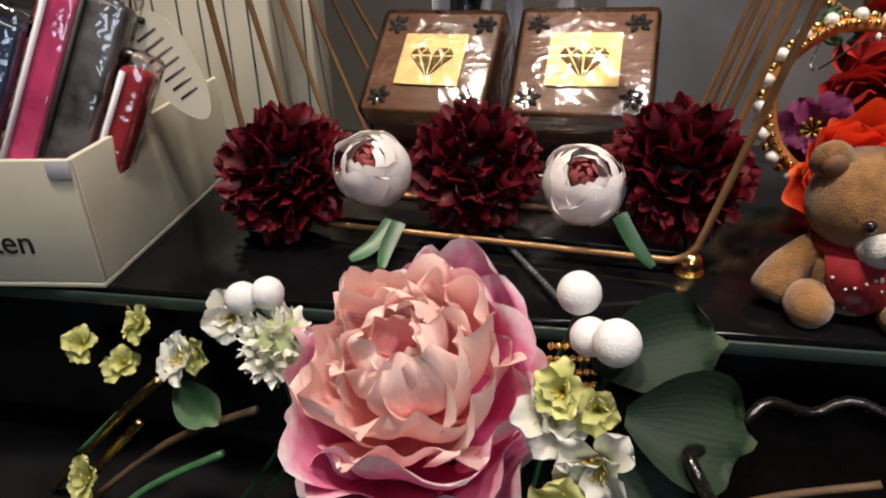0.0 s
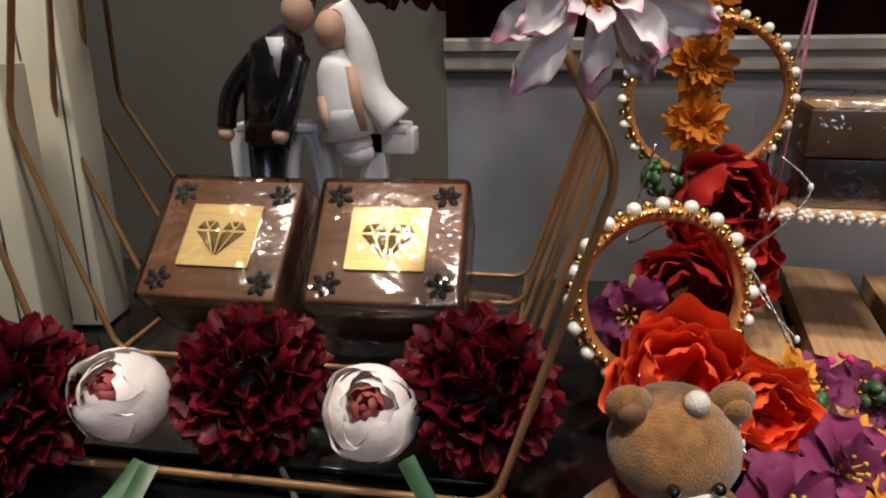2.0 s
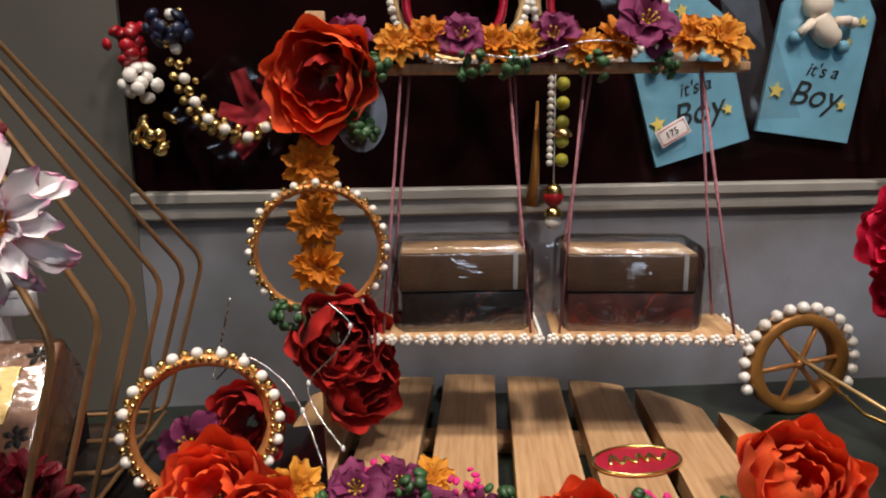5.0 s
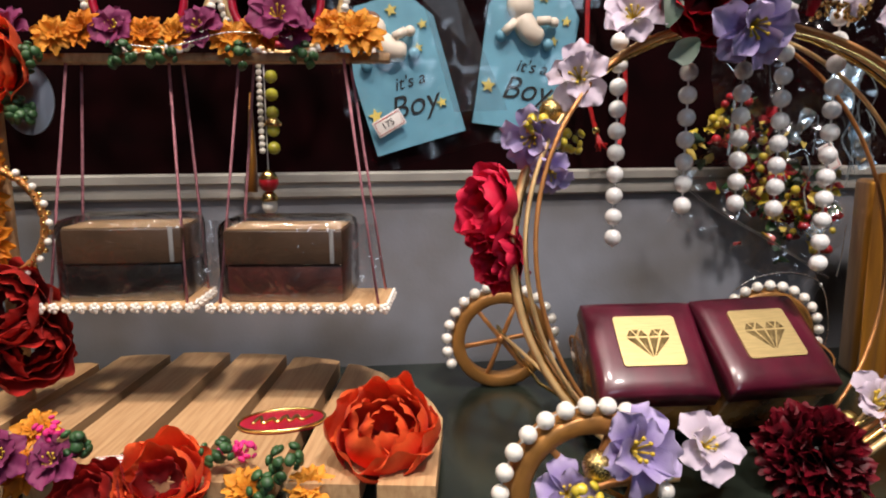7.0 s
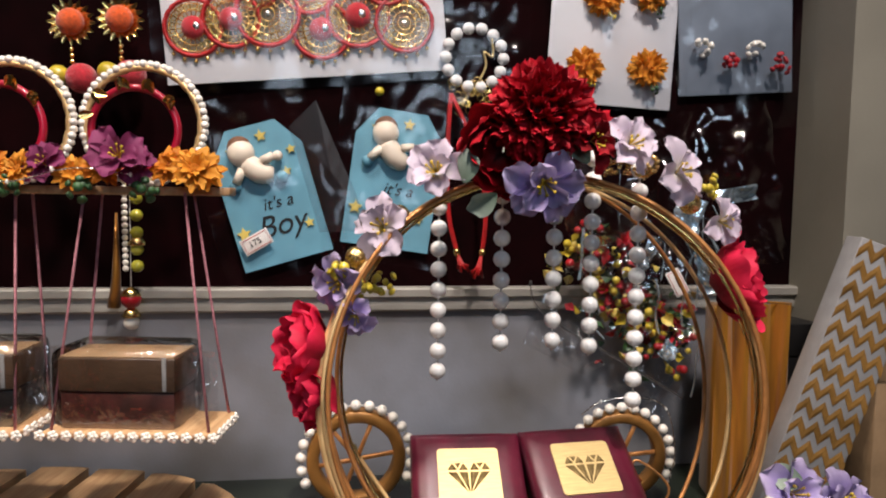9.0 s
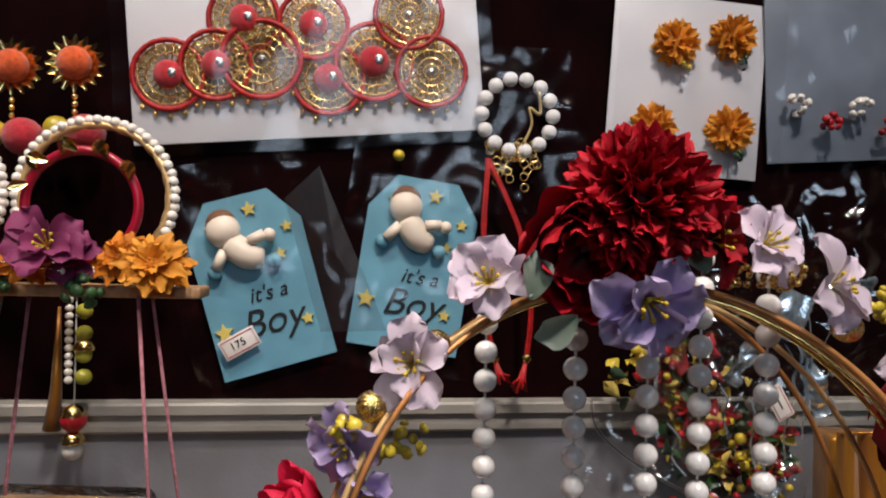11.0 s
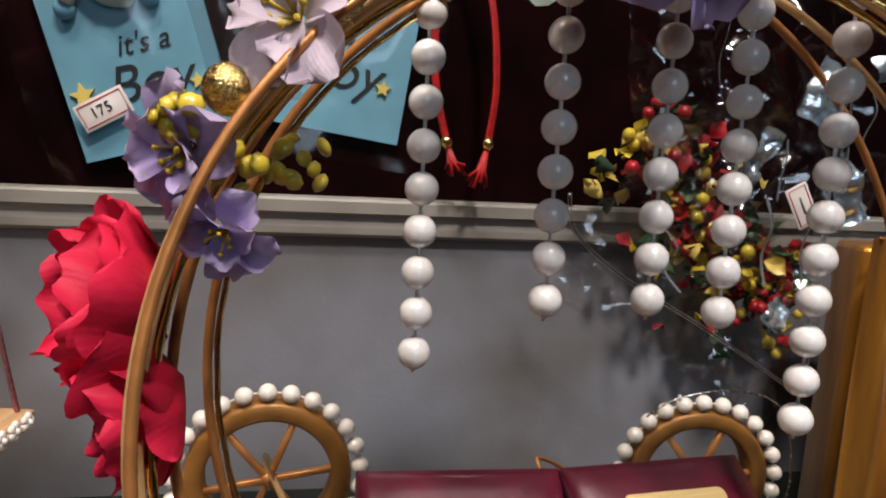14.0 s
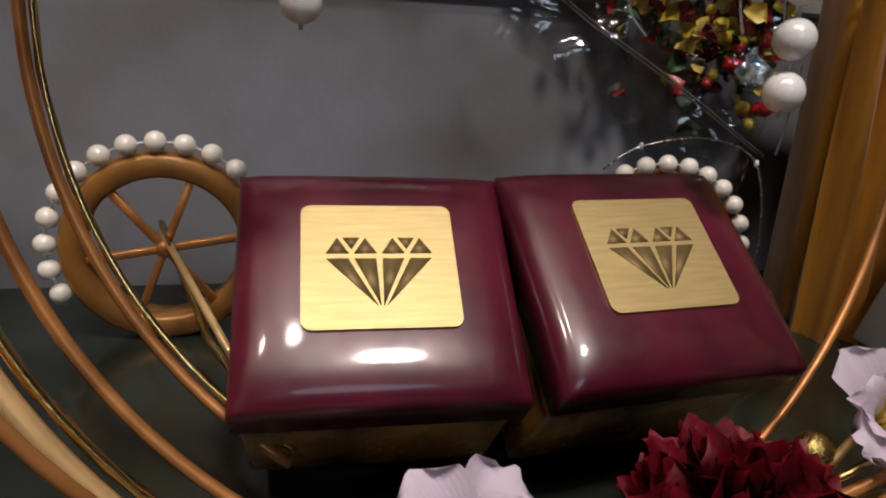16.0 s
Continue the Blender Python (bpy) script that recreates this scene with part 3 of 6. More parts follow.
# ---- the setting ----
def slab(lo, hi, bevel=0.0):
    c = [(a + b) / 2 for a, b in zip(lo, hi)]
    v, f, uv = block(hi[0] - lo[0], hi[1] - lo[1], hi[2] - lo[2], bevel, 2, False)
    return [Vector(p) + Vector(c) for p in v], f, uv


structure("wall_back", slab((-0.002, 0.47, -0.02), (0.945, 0.52, 0.170)), M_WALL, "blue-grey painted wall below the felt board")
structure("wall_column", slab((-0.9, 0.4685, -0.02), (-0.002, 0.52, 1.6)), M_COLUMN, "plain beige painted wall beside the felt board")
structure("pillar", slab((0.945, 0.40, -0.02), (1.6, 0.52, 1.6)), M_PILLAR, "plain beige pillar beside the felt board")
structure("felt_board", slab((-0.002, 0.474, 0.170), (0.945, 0.52, 1.6)), M_BOARD, "dark maroon felt display board")
moulding = [(0.470, 0.1565), (0.4655, 0.1570), (0.4640, 0.1590), (0.4635, 0.1630), (0.4640, 0.1690), (0.4630, 0.1705), (0.4600, 0.1715), (0.4595, 0.1780), (0.4610, 0.1795), (0.474, 0.1795), (0.474, 0.1565)]
v = [(x, y, z) for x in (-0.002, 0.945) for y, z in moulding]
k = len(moulding)
structure("trim", (v, [(i, (i + 1) % k, k + (i + 1) % k, k + i) for i in range(k)] + [tuple(range(k)), tuple(range(k, 2 * k))[::-1]], None), M_LEDGE, "cream glossy moulding along the wall")
structure("shelf", slab((-0.9, 0.10, -0.02), (1.6, 0.47, 0.0)), M_SHELF, "greenish grey glass display shelf")
structure("counter", slab((-0.9, -0.45, -0.06), (1.6, 0.10, -0.022)), M_CLOTH, "black cloth covered counter")
structure("floor", slab((-4, -4, -0.95), (4, 0.52, -0.90)), M_ROOM, "shop floor")
structure("ceiling", slab((-4, -4, 1.6), (4, 0.52, 1.65)), M_ROOM, "shop ceiling")
structure("wall_front", slab((-4, -4.05, -0.95), (4, -4, 1.65)), M_ROOM, "shop wall opposite")
for x in (-4.05, 4.0):
    structure("wall_side", slab((x, -4, -0.95), (x + 0.05, 0.52, 1.65)), M_ROOM, "shop side wall")
structure("wall_far", slab((-4, 0.52, -0.95), (4, 0.56, 1.65)), M_ROOM, "shop wall behind the display")

riser = thing("glass_riser", pose(0.0, 0.0835, 0.0, 0, 0, 7), "black glass display riser with a greenish polished edge", "riser")
part("body", Acc().add(block(0.60, 0.16, 0.060, 0.001), pose(-0.13, 0.092, 0.0)), M_CLOTH, riser)
part("glass_top", Acc().add(block(0.62, 0.175, 0.0075, 0.001), pose(-0.13, 0.0885, 0.0605)), M_BLACK, riser)
part("polished_edge", Acc().add(block(0.618, 0.0012, 0.0045, 0.0004), pose(-0.13, -0.0006, 0.062)), M_EDGE, riser)

LIFT = 0.068


# ---- boxes with a gold plate ----
def diamond_pieces(s):
    """The facets of a cut stone, as flat plates in a square of side 1."""
    y1, y0, yb = 0.24, 0.06, -0.34
    top = [-0.30, -0.10, 0.10, 0.30]
    low = [-0.40, -0.20, 0.0, 0.20, 0.40]
    out = []
    gap = 0.018
    for i in range(4):
        c = ((low[i] + low[i + 1] + top[i]) / 3, (2 * y0 + y1) / 3)
        tri = [(low[i], y0 + gap), (low[i + 1], y0 + gap), (top[i], y1)]
        out.append([(c[0] + (x - c[0]) * 0.82, c[1] + (y - c[1]) * 0.82) for x, y in tri])
    for i in range(3):
        tri = [(top[i], y1), (top[i + 1], y1), (low[i + 1], y0 + gap)]
        c = (sum(x for x, _ in tri) / 3, sum(y for _, y in tri) / 3)
        if i != 1:
            out.append([(c[0] + (x - c[0]) * 0.6, c[1] + (y - c[1]) * 0.6) for x, y in tri])
    for i in range(4):
        a, b = low[i], low[i + 1]
        tri = [(a + 0.02, y0 - gap), (0.02 * (i - 1.5), yb), (b - 0.025, y0 - gap)]
        out.append(tri)
    return [[(x * s, y * s) for x, y in p] for p in out]


def plate(parent, w, h, z, y=0.0):
    rr = 0.0028 if w > 0.035 else 0.0006
    outline = [(sx * (w / 2 - rr) + rr * math.cos(a), sy * (h / 2 - rr) + rr * math.sin(a)) for sx, sy, a0 in ((1, 1, 0), (-1, 1, 90), (-1, -1, 180), (1, -1, 270)) for a in (radians(a0 + 18 * k) for k in range(6))]
    pl = part("plate", Acc().add(prism(outline, 0.0012)), M_PLATE, parent, "brushed gold plate", Matrix.Translation((0, y, z)), False)
    acc = Acc()
    for p in diamond_pieces(min(w, h) * 0.98):
        acc.add(prism(p, 0.00025), Matrix.Translation((0, 0, 0.0012)))
    part("diamond_print", acc, M_ETCH, pl, "etched cut diamond print")
    return pl


def ornament(r):
    """A small flower print of the box corners."""
    acc = Acc()
    for a in (20, 75, 130, 185, 240, 300):
        pts = [(r * 0.16 * math.sin(math.pi * t) * s, r * (0.15 + 0.8 * t)) for s, ts in ((1, (0, 0.3, 0.6, 0.85, 1)), (-1, (0.85, 0.6, 0.3))) for t in ts]
        acc.add(prism([(x * 1.6, y) for x, y in pts][::-1], 0.0002), pose(0, 0, 0, 0, 0, a))
    return acc.add(prism([(r * 0.2 * math.cos(i), r * 0.2 * math.sin(i)) for i in np.arange(0, 6.2, 0.8)], 0.0002))


def cushion(w, d, h, dome, n=12, pw=3.0):
    """A lid with a softly domed top, standing on z = 0."""
    v, f = [], []
    for j in range(n + 1):
        for i in range(n + 1):
            x, y = 2 * i / n - 1, 2 * j / n - 1
            x, y = math.sin(x * math.pi / 2), math.sin(y * math.pi / 2)
            rnd = (1 - abs(x) ** (pw * 2)) * (1 - abs(y) ** (pw * 2))
            v.append((x * w / 2, y * d / 2, h + dome * max(0, rnd) ** 0.5))
    k = (n + 1) ** 2
    ringi = [i for i in range(n + 1)] + [j * (n + 1) + n for j in range(1, n + 1)] + [n * (n + 1) + i for i in range(n - 1, -1, -1)] + [j * (n + 1) for j in range(n - 1, 0, -1)]
    v += [(v[i][0], v[i][1], 0) for i in ringi]
    for j in range(n):
        for i in range(n):
            a = j * (n + 1) + i
            f.append((a, a + 1, a + n + 2, a + n + 1))
    r = len(ringi)
    f += [(ringi[i], k + i, k + (i + 1) % r, ringi[(i + 1) % r]) for i in range(r)]
    f.append(tuple(range(k, k + r))[::-1])
    return v, f, [(p[0], p[1]) for p in v]


def brown_box(c, tilt, turn):
    """c: the middle of the lid's top. The front edge rests on the riser."""
    H, W, D = 0.036, 0.057, 0.054
    m = pose(*c, tilt, 0, turn) @ Matrix.Translation((0, 0, -H))
    ob = thing("ring_box", m, "brown wooden ring box with a gold plate, wrapped in cellophane", "gift box", "brown ring boxes")
    part("body", Acc().add(block(W - 0.002, D - 0.002, H * 0.62, 0.001)), M_BROWN, ob)
    lid = part("lid", Acc().add(block(W, D, H * 0.36, 0.0016, 3)), M_BROWN, ob, m=Matrix.Translation((0, 0, H * 0.64)))
    plate(lid, 0.0300, 0.0275, H * 0.36)
    for x, y, a in ((-1, -1, 40), (1, -1, 130), (-1, 1, 300), (1, 1, 210)):
        part("corner_print", ornament(0.0062), M_INK, lid, "black flower print", pose(x * 0.021, y * 0.0195, H * 0.36 + 0.0001, 0, 0, a))
    w = part("cellophane_wrap", Acc().add(block(W + 0.003, D + 0.003, H + 0.003, 0.003, 3), Matrix.Translation((0, 0, -0.001))), M_WRAP, ob, "creased clear cellophane")
    w.visible_shadow = False
    prop = thing("box_prop", (c[0], c[1] + 0.040, LIFT), "black wedge that holds up a ring box", "stand", "box props")
    part("wedge", Acc().add(prism([(0.0, 0.0), (0.018, 0.0), (0.018, 0.020), (0.012, 0.020)], 0.04), pose(-0.02, -0.004, 0, 90, 0, 90)), M_CLOTH, prop, smooth=False)
    return ob


brown_box((-0.0497, 0.2095, 0.1184), 42, -1)
brown_box((0.0183, 0.2090, 0.1200), 40, 3)


def maroon_box(c, tilt, turn):
    H, T, W, D = 0.060, 0.047, 0.0770, 0.073
    m = pose(*c, tilt, 0, turn) @ Matrix.Translation((0, -0.002, -H))
    ob = thing("jewel_box", m, "glossy maroon lacquered jewel box with a gold plate", "gift box", "maroon jewel boxes")
    part("body", Acc().add(block(W - 0.003, D - 0.003, H - T * 0.40, 0.002, 3)), M_BURL, ob, "dark marbled box sides")
    lid = part("lid", Acc().add(cushion(W, D, T * 0.26, T * 0.13)), M_MAROON, ob, m=Matrix.Translation((0, 0, H - T * 0.39)))
    plate(lid, 0.0420, 0.0385, T * 0.385, 0.002)
    return ob


maroon_box((0.5905, 0.2795, 0.0775), 39, -2)
maroon_box((0.6705, 0.2775, 0.0805), 37, 5)


# ---- hexagon wire stand with flowers and boxes ----
stand = thing("hexagon_stand", (-0.017, 0.14, LIFT), "copper-gold wire stand of bent hexagon hoops", "display stand")
HX = [(-0.075, 0.0), (0.084, 0.0), (0.1115, 0.096), (0.050, 0.208), (-0.045, 0.208), (-0.085, 0.096)]
for i in range(6):
    y, spread = -0.014 + 0.0335 * i, (0, 0, 0, 0, -0.004 * i, -0.008 * i)
    lean = (0, 0, 0, 0.024 - 0.021 * i, 0.024 - 0.021 * i, 0)
    corners = [Vector((HX[j][0] + spread[j], y + lean[j], HX[j][1] + 0.005 - (0.0016 * i if j in (2, 5) else 0))) for j in range(6)]
    pts = []
    for j in range(6):
        a, b, c = (corners[(j + k) % 6] for k in (-1, 0, 1))
        pts += [b + (a - b).normalized() * 0.006, b + (a - b).normalized() * 0.002 + (c - b).normalized() * 0.002, b + (c - b).normalized() * 0.006]
    part("wire_hoop", Acc().add(tube(pts, 0.00125, 8, True)), M_WIRE, stand)
for x in (-0.075, 0.084):
    part("base_rail", Acc().add(tube([(x, -0.014, 0.005), (x, 0.154, 0.005)], 0.0011, 7)), M_WIRE, stand)
    foot = part("foot", Acc().add(ball(0.0042, 12, 8, sz=1.1)).add(washer(0.002, 0.0048, 0.0016, 16), Matrix.Translation((0, 0, -0.004))), M_BRIGHTGOLD, stand, "gold ball foot", Matrix.Translation((x, -0.013, 0.004)))
tray = part("tray_floor", Acc().add(block(0.156, 0.150, 0.002, 0.0005), Matrix.Translation((0.004, 0.072, 0.001))), M_DARKBOX, stand)

CARN = "flowers of the hexagon stand"
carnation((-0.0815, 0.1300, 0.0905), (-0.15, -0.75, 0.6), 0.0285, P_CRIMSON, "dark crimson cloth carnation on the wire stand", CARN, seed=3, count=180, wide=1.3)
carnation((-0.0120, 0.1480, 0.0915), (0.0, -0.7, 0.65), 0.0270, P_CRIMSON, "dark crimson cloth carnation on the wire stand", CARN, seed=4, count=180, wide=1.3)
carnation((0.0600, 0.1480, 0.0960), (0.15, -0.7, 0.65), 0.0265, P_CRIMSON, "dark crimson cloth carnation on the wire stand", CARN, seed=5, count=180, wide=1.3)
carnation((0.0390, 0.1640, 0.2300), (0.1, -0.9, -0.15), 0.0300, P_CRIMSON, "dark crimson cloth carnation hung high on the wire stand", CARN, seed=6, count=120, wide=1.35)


def ranunculus(p, d, R, seed):
    """A closed, round, many-petalled bud with a red heart."""
    layers = [
        (4, R * 0.22, 70, 158, 0.0, 0.08, R * 0.52, P_HEART),
        (4, R * 0.36, 60, 146, 0.0, 0.08, R * 0.42, P_HEART),
        (3, R * 0.62, 80, 148, 0.0, 0.03, R * 0.20, P_BLUSH),
        (3, R * 0.78, 78, 146, 0.0, 0.025, R * 0.10, P_BLUSH),
        (3, R * 0.92, 76, 140, 0.01, 0.03, 0.0, P_BLUSH),
        (2, R * 1.00, 74, 126, 0.03, 0.05, -R * 0.06, P_BLUSH),
    ]
    return shell_flower(facing(p, d, seed * 31), layers, "blush white cloth ranunculus with a red heart", CARN, "ranunculus", seed, 5, 12, 0.6)


ranunculus((-0.0465, 0.1320, 0.0945), (-0.05, -0.6, 0.75), 0.0150, 2)
ranunculus((0.0300, 0.1360, 0.0935), (0.1, -0.65, 0.72), 0.0148, 5)


def green_strip(pts, w, label="glossy green leaf strip", mat=None):
    ob = thing("leaf_strip", pts[0], label, "leaf")
    q = smooth_line([Vector(p) - Vector(pts[0]) for p in pts], 4)
    v, f, n = [], [], len(q)
    for i, p in enumerate(q):
        t = (q[min(i + 1, n - 1)] - q[max(i - 1, 0)]).normalized()
        s = t.cross(Vector((0, -0.8, 0.6))).normalized() * w / 2 * (1 - 0.6 * (i / (n - 1)) ** 3)
        v += [p - s, p + Vector((0, -0.0006, 0.0006)), p + s]
    for i in range(n - 1):
        f += [(3 * i, 3 * i + 1, 3 * i + 4, 3 * i + 3), (3 * i + 1, 3 * i + 2, 3 * i + 5, 3 * i + 4)]
    part("blade", (v, f, None), mat or M_STEM, ob)


green_strip([(-0.036, 0.122, 0.079), (-0.040, 0.112, 0.073), (-0.046, 0.106, 0.070)], 0.006)
green_strip([(-0.033, 0.121, 0.079), (-0.034, 0.111, 0.073), (-0.033, 0.104, 0.069)], 0.006)
green_strip([(0.044, 0.120, 0.090), (0.050, 0.116, 0.082), (0.056, 0.114, 0.076)], 0.005)

# the daisy on the wire stand
layers = [
    (13, dict(L=0.0205, W=0.0074, cup=0.36, curl=-26, fat=2.6, ruffle=0.10, ny=9, notch=0.06), 10, 0.006, 0, P_DAISY, 19),
    (11, dict(L=0.0170, W=0.0070, cup=0.40, curl=-10, fat=2.6, ruffle=0.10, ny=8, notch=0.06), 32, 0.005, 0.002, P_DAISY, 17),
    (9, dict(L=0.0095, W=0.0058, cup=0.35, curl=24, fat=2.0, ruffle=0.08), 56, 0.006, 0.003, P_DAISY, 14),
]
c = Acc()
rng = random.Random(8)
for i in range(150):
    a, r = i * 2.39996, 0.0072 * math.sqrt(i / 150)
    c.add(tube([(r * math.cos(a), r * math.sin(a), 0.002), (r * 1.1 * math.cos(a), r * 1.1 * math.sin(a), 0.0040 + rng.uniform(0, 0.0014))], 0.0004, 5))
c.add(ball(0.0072, 20, 12, sz=0.55), Matrix.Translation((0, 0, 0.0012)))
M_DAISYCORE = material("orange_stamen", (0.80, 0.27, 0.015), 0.7, vary=0.2, grain=300, bump=0.8)
flower(facing((0.0860, 0.1150, 0.2090), (0.20, -0.92, 0.05), 20), layers, "white cloth daisy with pink tips and an orange centre", CARN, "daisy", "flower", seed=11, core=(c, M_DAISYCORE))

# ---- couple figurine, one plain mesh ----
fig = Acc()
x0, y0 = -0.0225, 0.262
for ch, x in (("L", -0.0595), ("O", -0.0320), ("V", -0.0120), ("E", 0.0070)):
    w = 0.018
    if ch == "L":
        bars = [((-0.006, 0, 0), (0.006, 0.012, 0.085)), ((-0.006, 0, 0), (0.010, 0.012, 0.012))]
    elif ch == "E":
        bars = [((-0.008, 0, 0), (-0.001, 0.012, 0.085)), ((-0.008, 0, 0.0), (0.012, 0.012, 0.010)), ((-0.008, 0, 0.038), (0.010, 0.012, 0.047)), ((-0.008, 0, 0.074), (0.012, 0.012, 0.085))]
    elif ch == "V":
        bars = []
        for s in (-1, 1):
            fig.add(block(0.006, 0.012, 0.085, 0.001), pose(x + s * 0.0010, y0, LIFT, 0, s * 7, 0), 1)
    else:
        bars = []
        fig.add(tube(circle(None, 1, 28, pose(x, y0, LIFT + 0.042, 90, 0, 0) @ Matrix.Diagonal((0.0085, 0.040, 1, 1))), 0.0036, 8, True), None, 1)
    for lo, hi in bars:
        fig.add(block(hi[0] - lo[0], hi[1] - lo[1], hi[2] - lo[2], 0.001), Matrix.Translation((x + (lo[0] + hi[0]) / 2, y0, LIFT + lo[2])), 1)
fig.add(block(0.078, 0.013, 0.004, 0.001), Matrix.Translation((x0, y0, LIFT + 0.083)), 1)
G = Vector((-0.0480, 0.250, LIFT))
fig.add(tube([G + Vector((0.0, 0, 0.0)), G + Vector((0.0005, 0, 0.05)), G + Vector((0.004, 0, 0.085))], [0.0055, 0.0065, 0.0090], 12), None, 0)
fig.add(tube([G + Vector((0.004, 0, 0.080)), G + Vector((0.008, 0, 0.100)), G + Vector((0.013, 0, 0.117)), G + Vector((0.019, 0, 0.126))], [0.0105, 0.0120, 0.0120, 0.005], 14), None, 0)
for a, b, c in (((0.003, 0, 0.116), (-0.009, -0.002, 0.102), (-0.0135, -0.002, 0.087)), ((0.022, 0, 0.116), (0.019, -0.008, 0.100), (0.0145, -0.010, 0.088))):
    fig.add(tube(smooth_line([G + Vector(a), G + Vector(b), G + Vector(c)], 4), 0.0042, 10), None, 0)
    fig.add(ball(0.0036, 10, 8), Matrix.Translation(G + Vector(c) + Vector((0, -0.001, -0.003))), 2)
fig.add(prism([(-0.0035, 0.0), (0.0035, 0.0), (0.0, -0.016)], 0.001), Matrix.Translation(G + Vector((0.016, -0.0105, 0.124))) @ pose(0, 0, 0, 90, 0, 0), 1)
fig.add(ball(0.0066, 14, 10, sz=1.25), Matrix.Translation(G + Vector((0.0225, -0.001, 0.1335))), 2)
fig.add(ball(0.0073, 14, 10, sz=1.0), Matrix.Translation(G + Vector((0.0220, 0.0022, 0.1375))), 0)
B = Vector((-0.0125, 0.252, LIFT))
fig.add(tube([B + Vector((0.004, 0, 0.083)), B + Vector((0.002, 0, 0.097)), B + Vector((0.001, 0, 0.110)), B + Vector((0.0, 0, 0.118))], [0.013, 0.0095, 0.0085, 0.004], 14), None, 1)
fig.add(ball(0.0068, 14, 10, sz=1.2), Matrix.Translation(B + Vector((0.0, -0.001, 0.126))), 2)
fig.add(tube(smooth_line([B + Vector((0.001, 0.004, 0.135)), B + Vector((0.009, 0.004, 0.120)), B + Vector((0.014, 0.004, 0.100)), B + Vector((0.024, 0.004, 0.088))], 5), [0.0060 + 0.00015 * i for i in range(16)], 10), None, 1)
for a, b in (((0.008, -0.004, 0.112), (0.012, -0.006, 0.086)), ((-0.004, -0.006, 0.100), (-0.001, -0.009, 0.086))):
    fig.add(tube([B + Vector(a), B + Vector(b)], 0.0026, 8), None, 2)
fig.add(ball(0.0072, 14, 10, sz=1.1), Matrix.Translation(B + Vector((0.0008, 0.003, 0.1285))), 3)
for k in range(5):
    fig.add(ball(0.0100 - 0.0006 * k, 12, 8, sz=0.75), Matrix.Translation(B + Vector((0.003 + 0.0012 * k, -0.001, 0.092 - 0.004 * k))), 1)
tagged(part("couple_figurine", fig, [M_SUIT, M_RESIN, M_SKIN, M_NOSE]), "painted resin couple figurine seated on white letters", "figurine")

# ---- plush bear, one plain mesh ----
bear = Acc()
bc = Vector((0.1115, 0.1220, 0.1005))
tilt = pose(*bc, 14, 0, 12)
bear.add(ball(0.0156, 20, 14, sx=1.04, sz=0.98), tilt, 0)
for s in (-1, 1):
    bear.add(ball(0.0058, 12, 8, sy=0.6), tilt @ Matrix.Translation((s * 0.0125, 0.002, 0.0125)), 0)
    bear.add(ball(0.0036, 10, 8, sy=0.6), tilt @ Matrix.Translation((s * 0.0125, -0.0012, 0.0122)), 3 if s < 0 else 0)
    bear.add(ball(0.0018, 10, 8), tilt @ Matrix.Translation((s * 0.0052, -0.0150, 0.0022)), 2)
    bear.add(tube(smooth_line([tilt @ Vector((s * 0.009, -0.002, -0.014)), bc + Vector((s * 0.017, -0.004, -0.021)), bc + Vector((s * 0.023, -0.009, -0.029))], 4), [0.0045, 0.0048, 0.0052, 0.0055, 0.0058, 0.006, 0.006, 0.0058, 0.0046], 10), None, 0)
    bear.add(ball(0.0068, 12, 8, sy=1.3), Matrix.Translation(bc + Vector((s * 0.012, -0.014, -0.0275))), 0)
bear.add(ball(0.0078, 16, 10, sy=0.8, sz=0.85), tilt @ Matrix.Translation((0.0015, -0.0135, -0.0055)), 1)
bear.add(ball(0.0020, 10, 8, sx=1.3), tilt @ Matrix.Translation((0.0015, -0.0200, -0.0035)), 3)
bear.add(ball(0.0135, 16, 12, sz=1.15), Matrix.Translation(bc + Vector((0, 0.0, -0.0215))), 0)
bear.add(prism([(-0.011, 0.004), (0.011, 0.004), (0.0085, -0.007), (0.0, -0.012), (-0.0085, -0.007)], 0.0035), pose(bc.x + 0.001, bc.y - 0.0115, bc.z - 0.017, 82, 0, 0), 4)
bear.add(tube(circle(None, 0.0108, 24, pose(bc.x, bc.y, bc.z - 0.0125)), 0.0026, 8, True), None, 4)
rng = random.Random(3)
for i in range(16):
    bear.add(ball(0.0006, 6, 4), Matrix.Translation(bc + Vector((rng.uniform(-0.008, 0.009), -0.0152, rng.uniform(-0.027, -0.016)))), 1)
bear.add(ball(0.0030, 10, 8), tilt @ Matrix.Translation((0.002, -0.002, 0.0165)), 1)
tagged(part("plush_bear", bear, [M_FUR, M_MUZZLE, M_EYE, M_NOSE, M_SCARF]), "small tan plush bear with white muzzle and red dotted scarf", "soft toy")

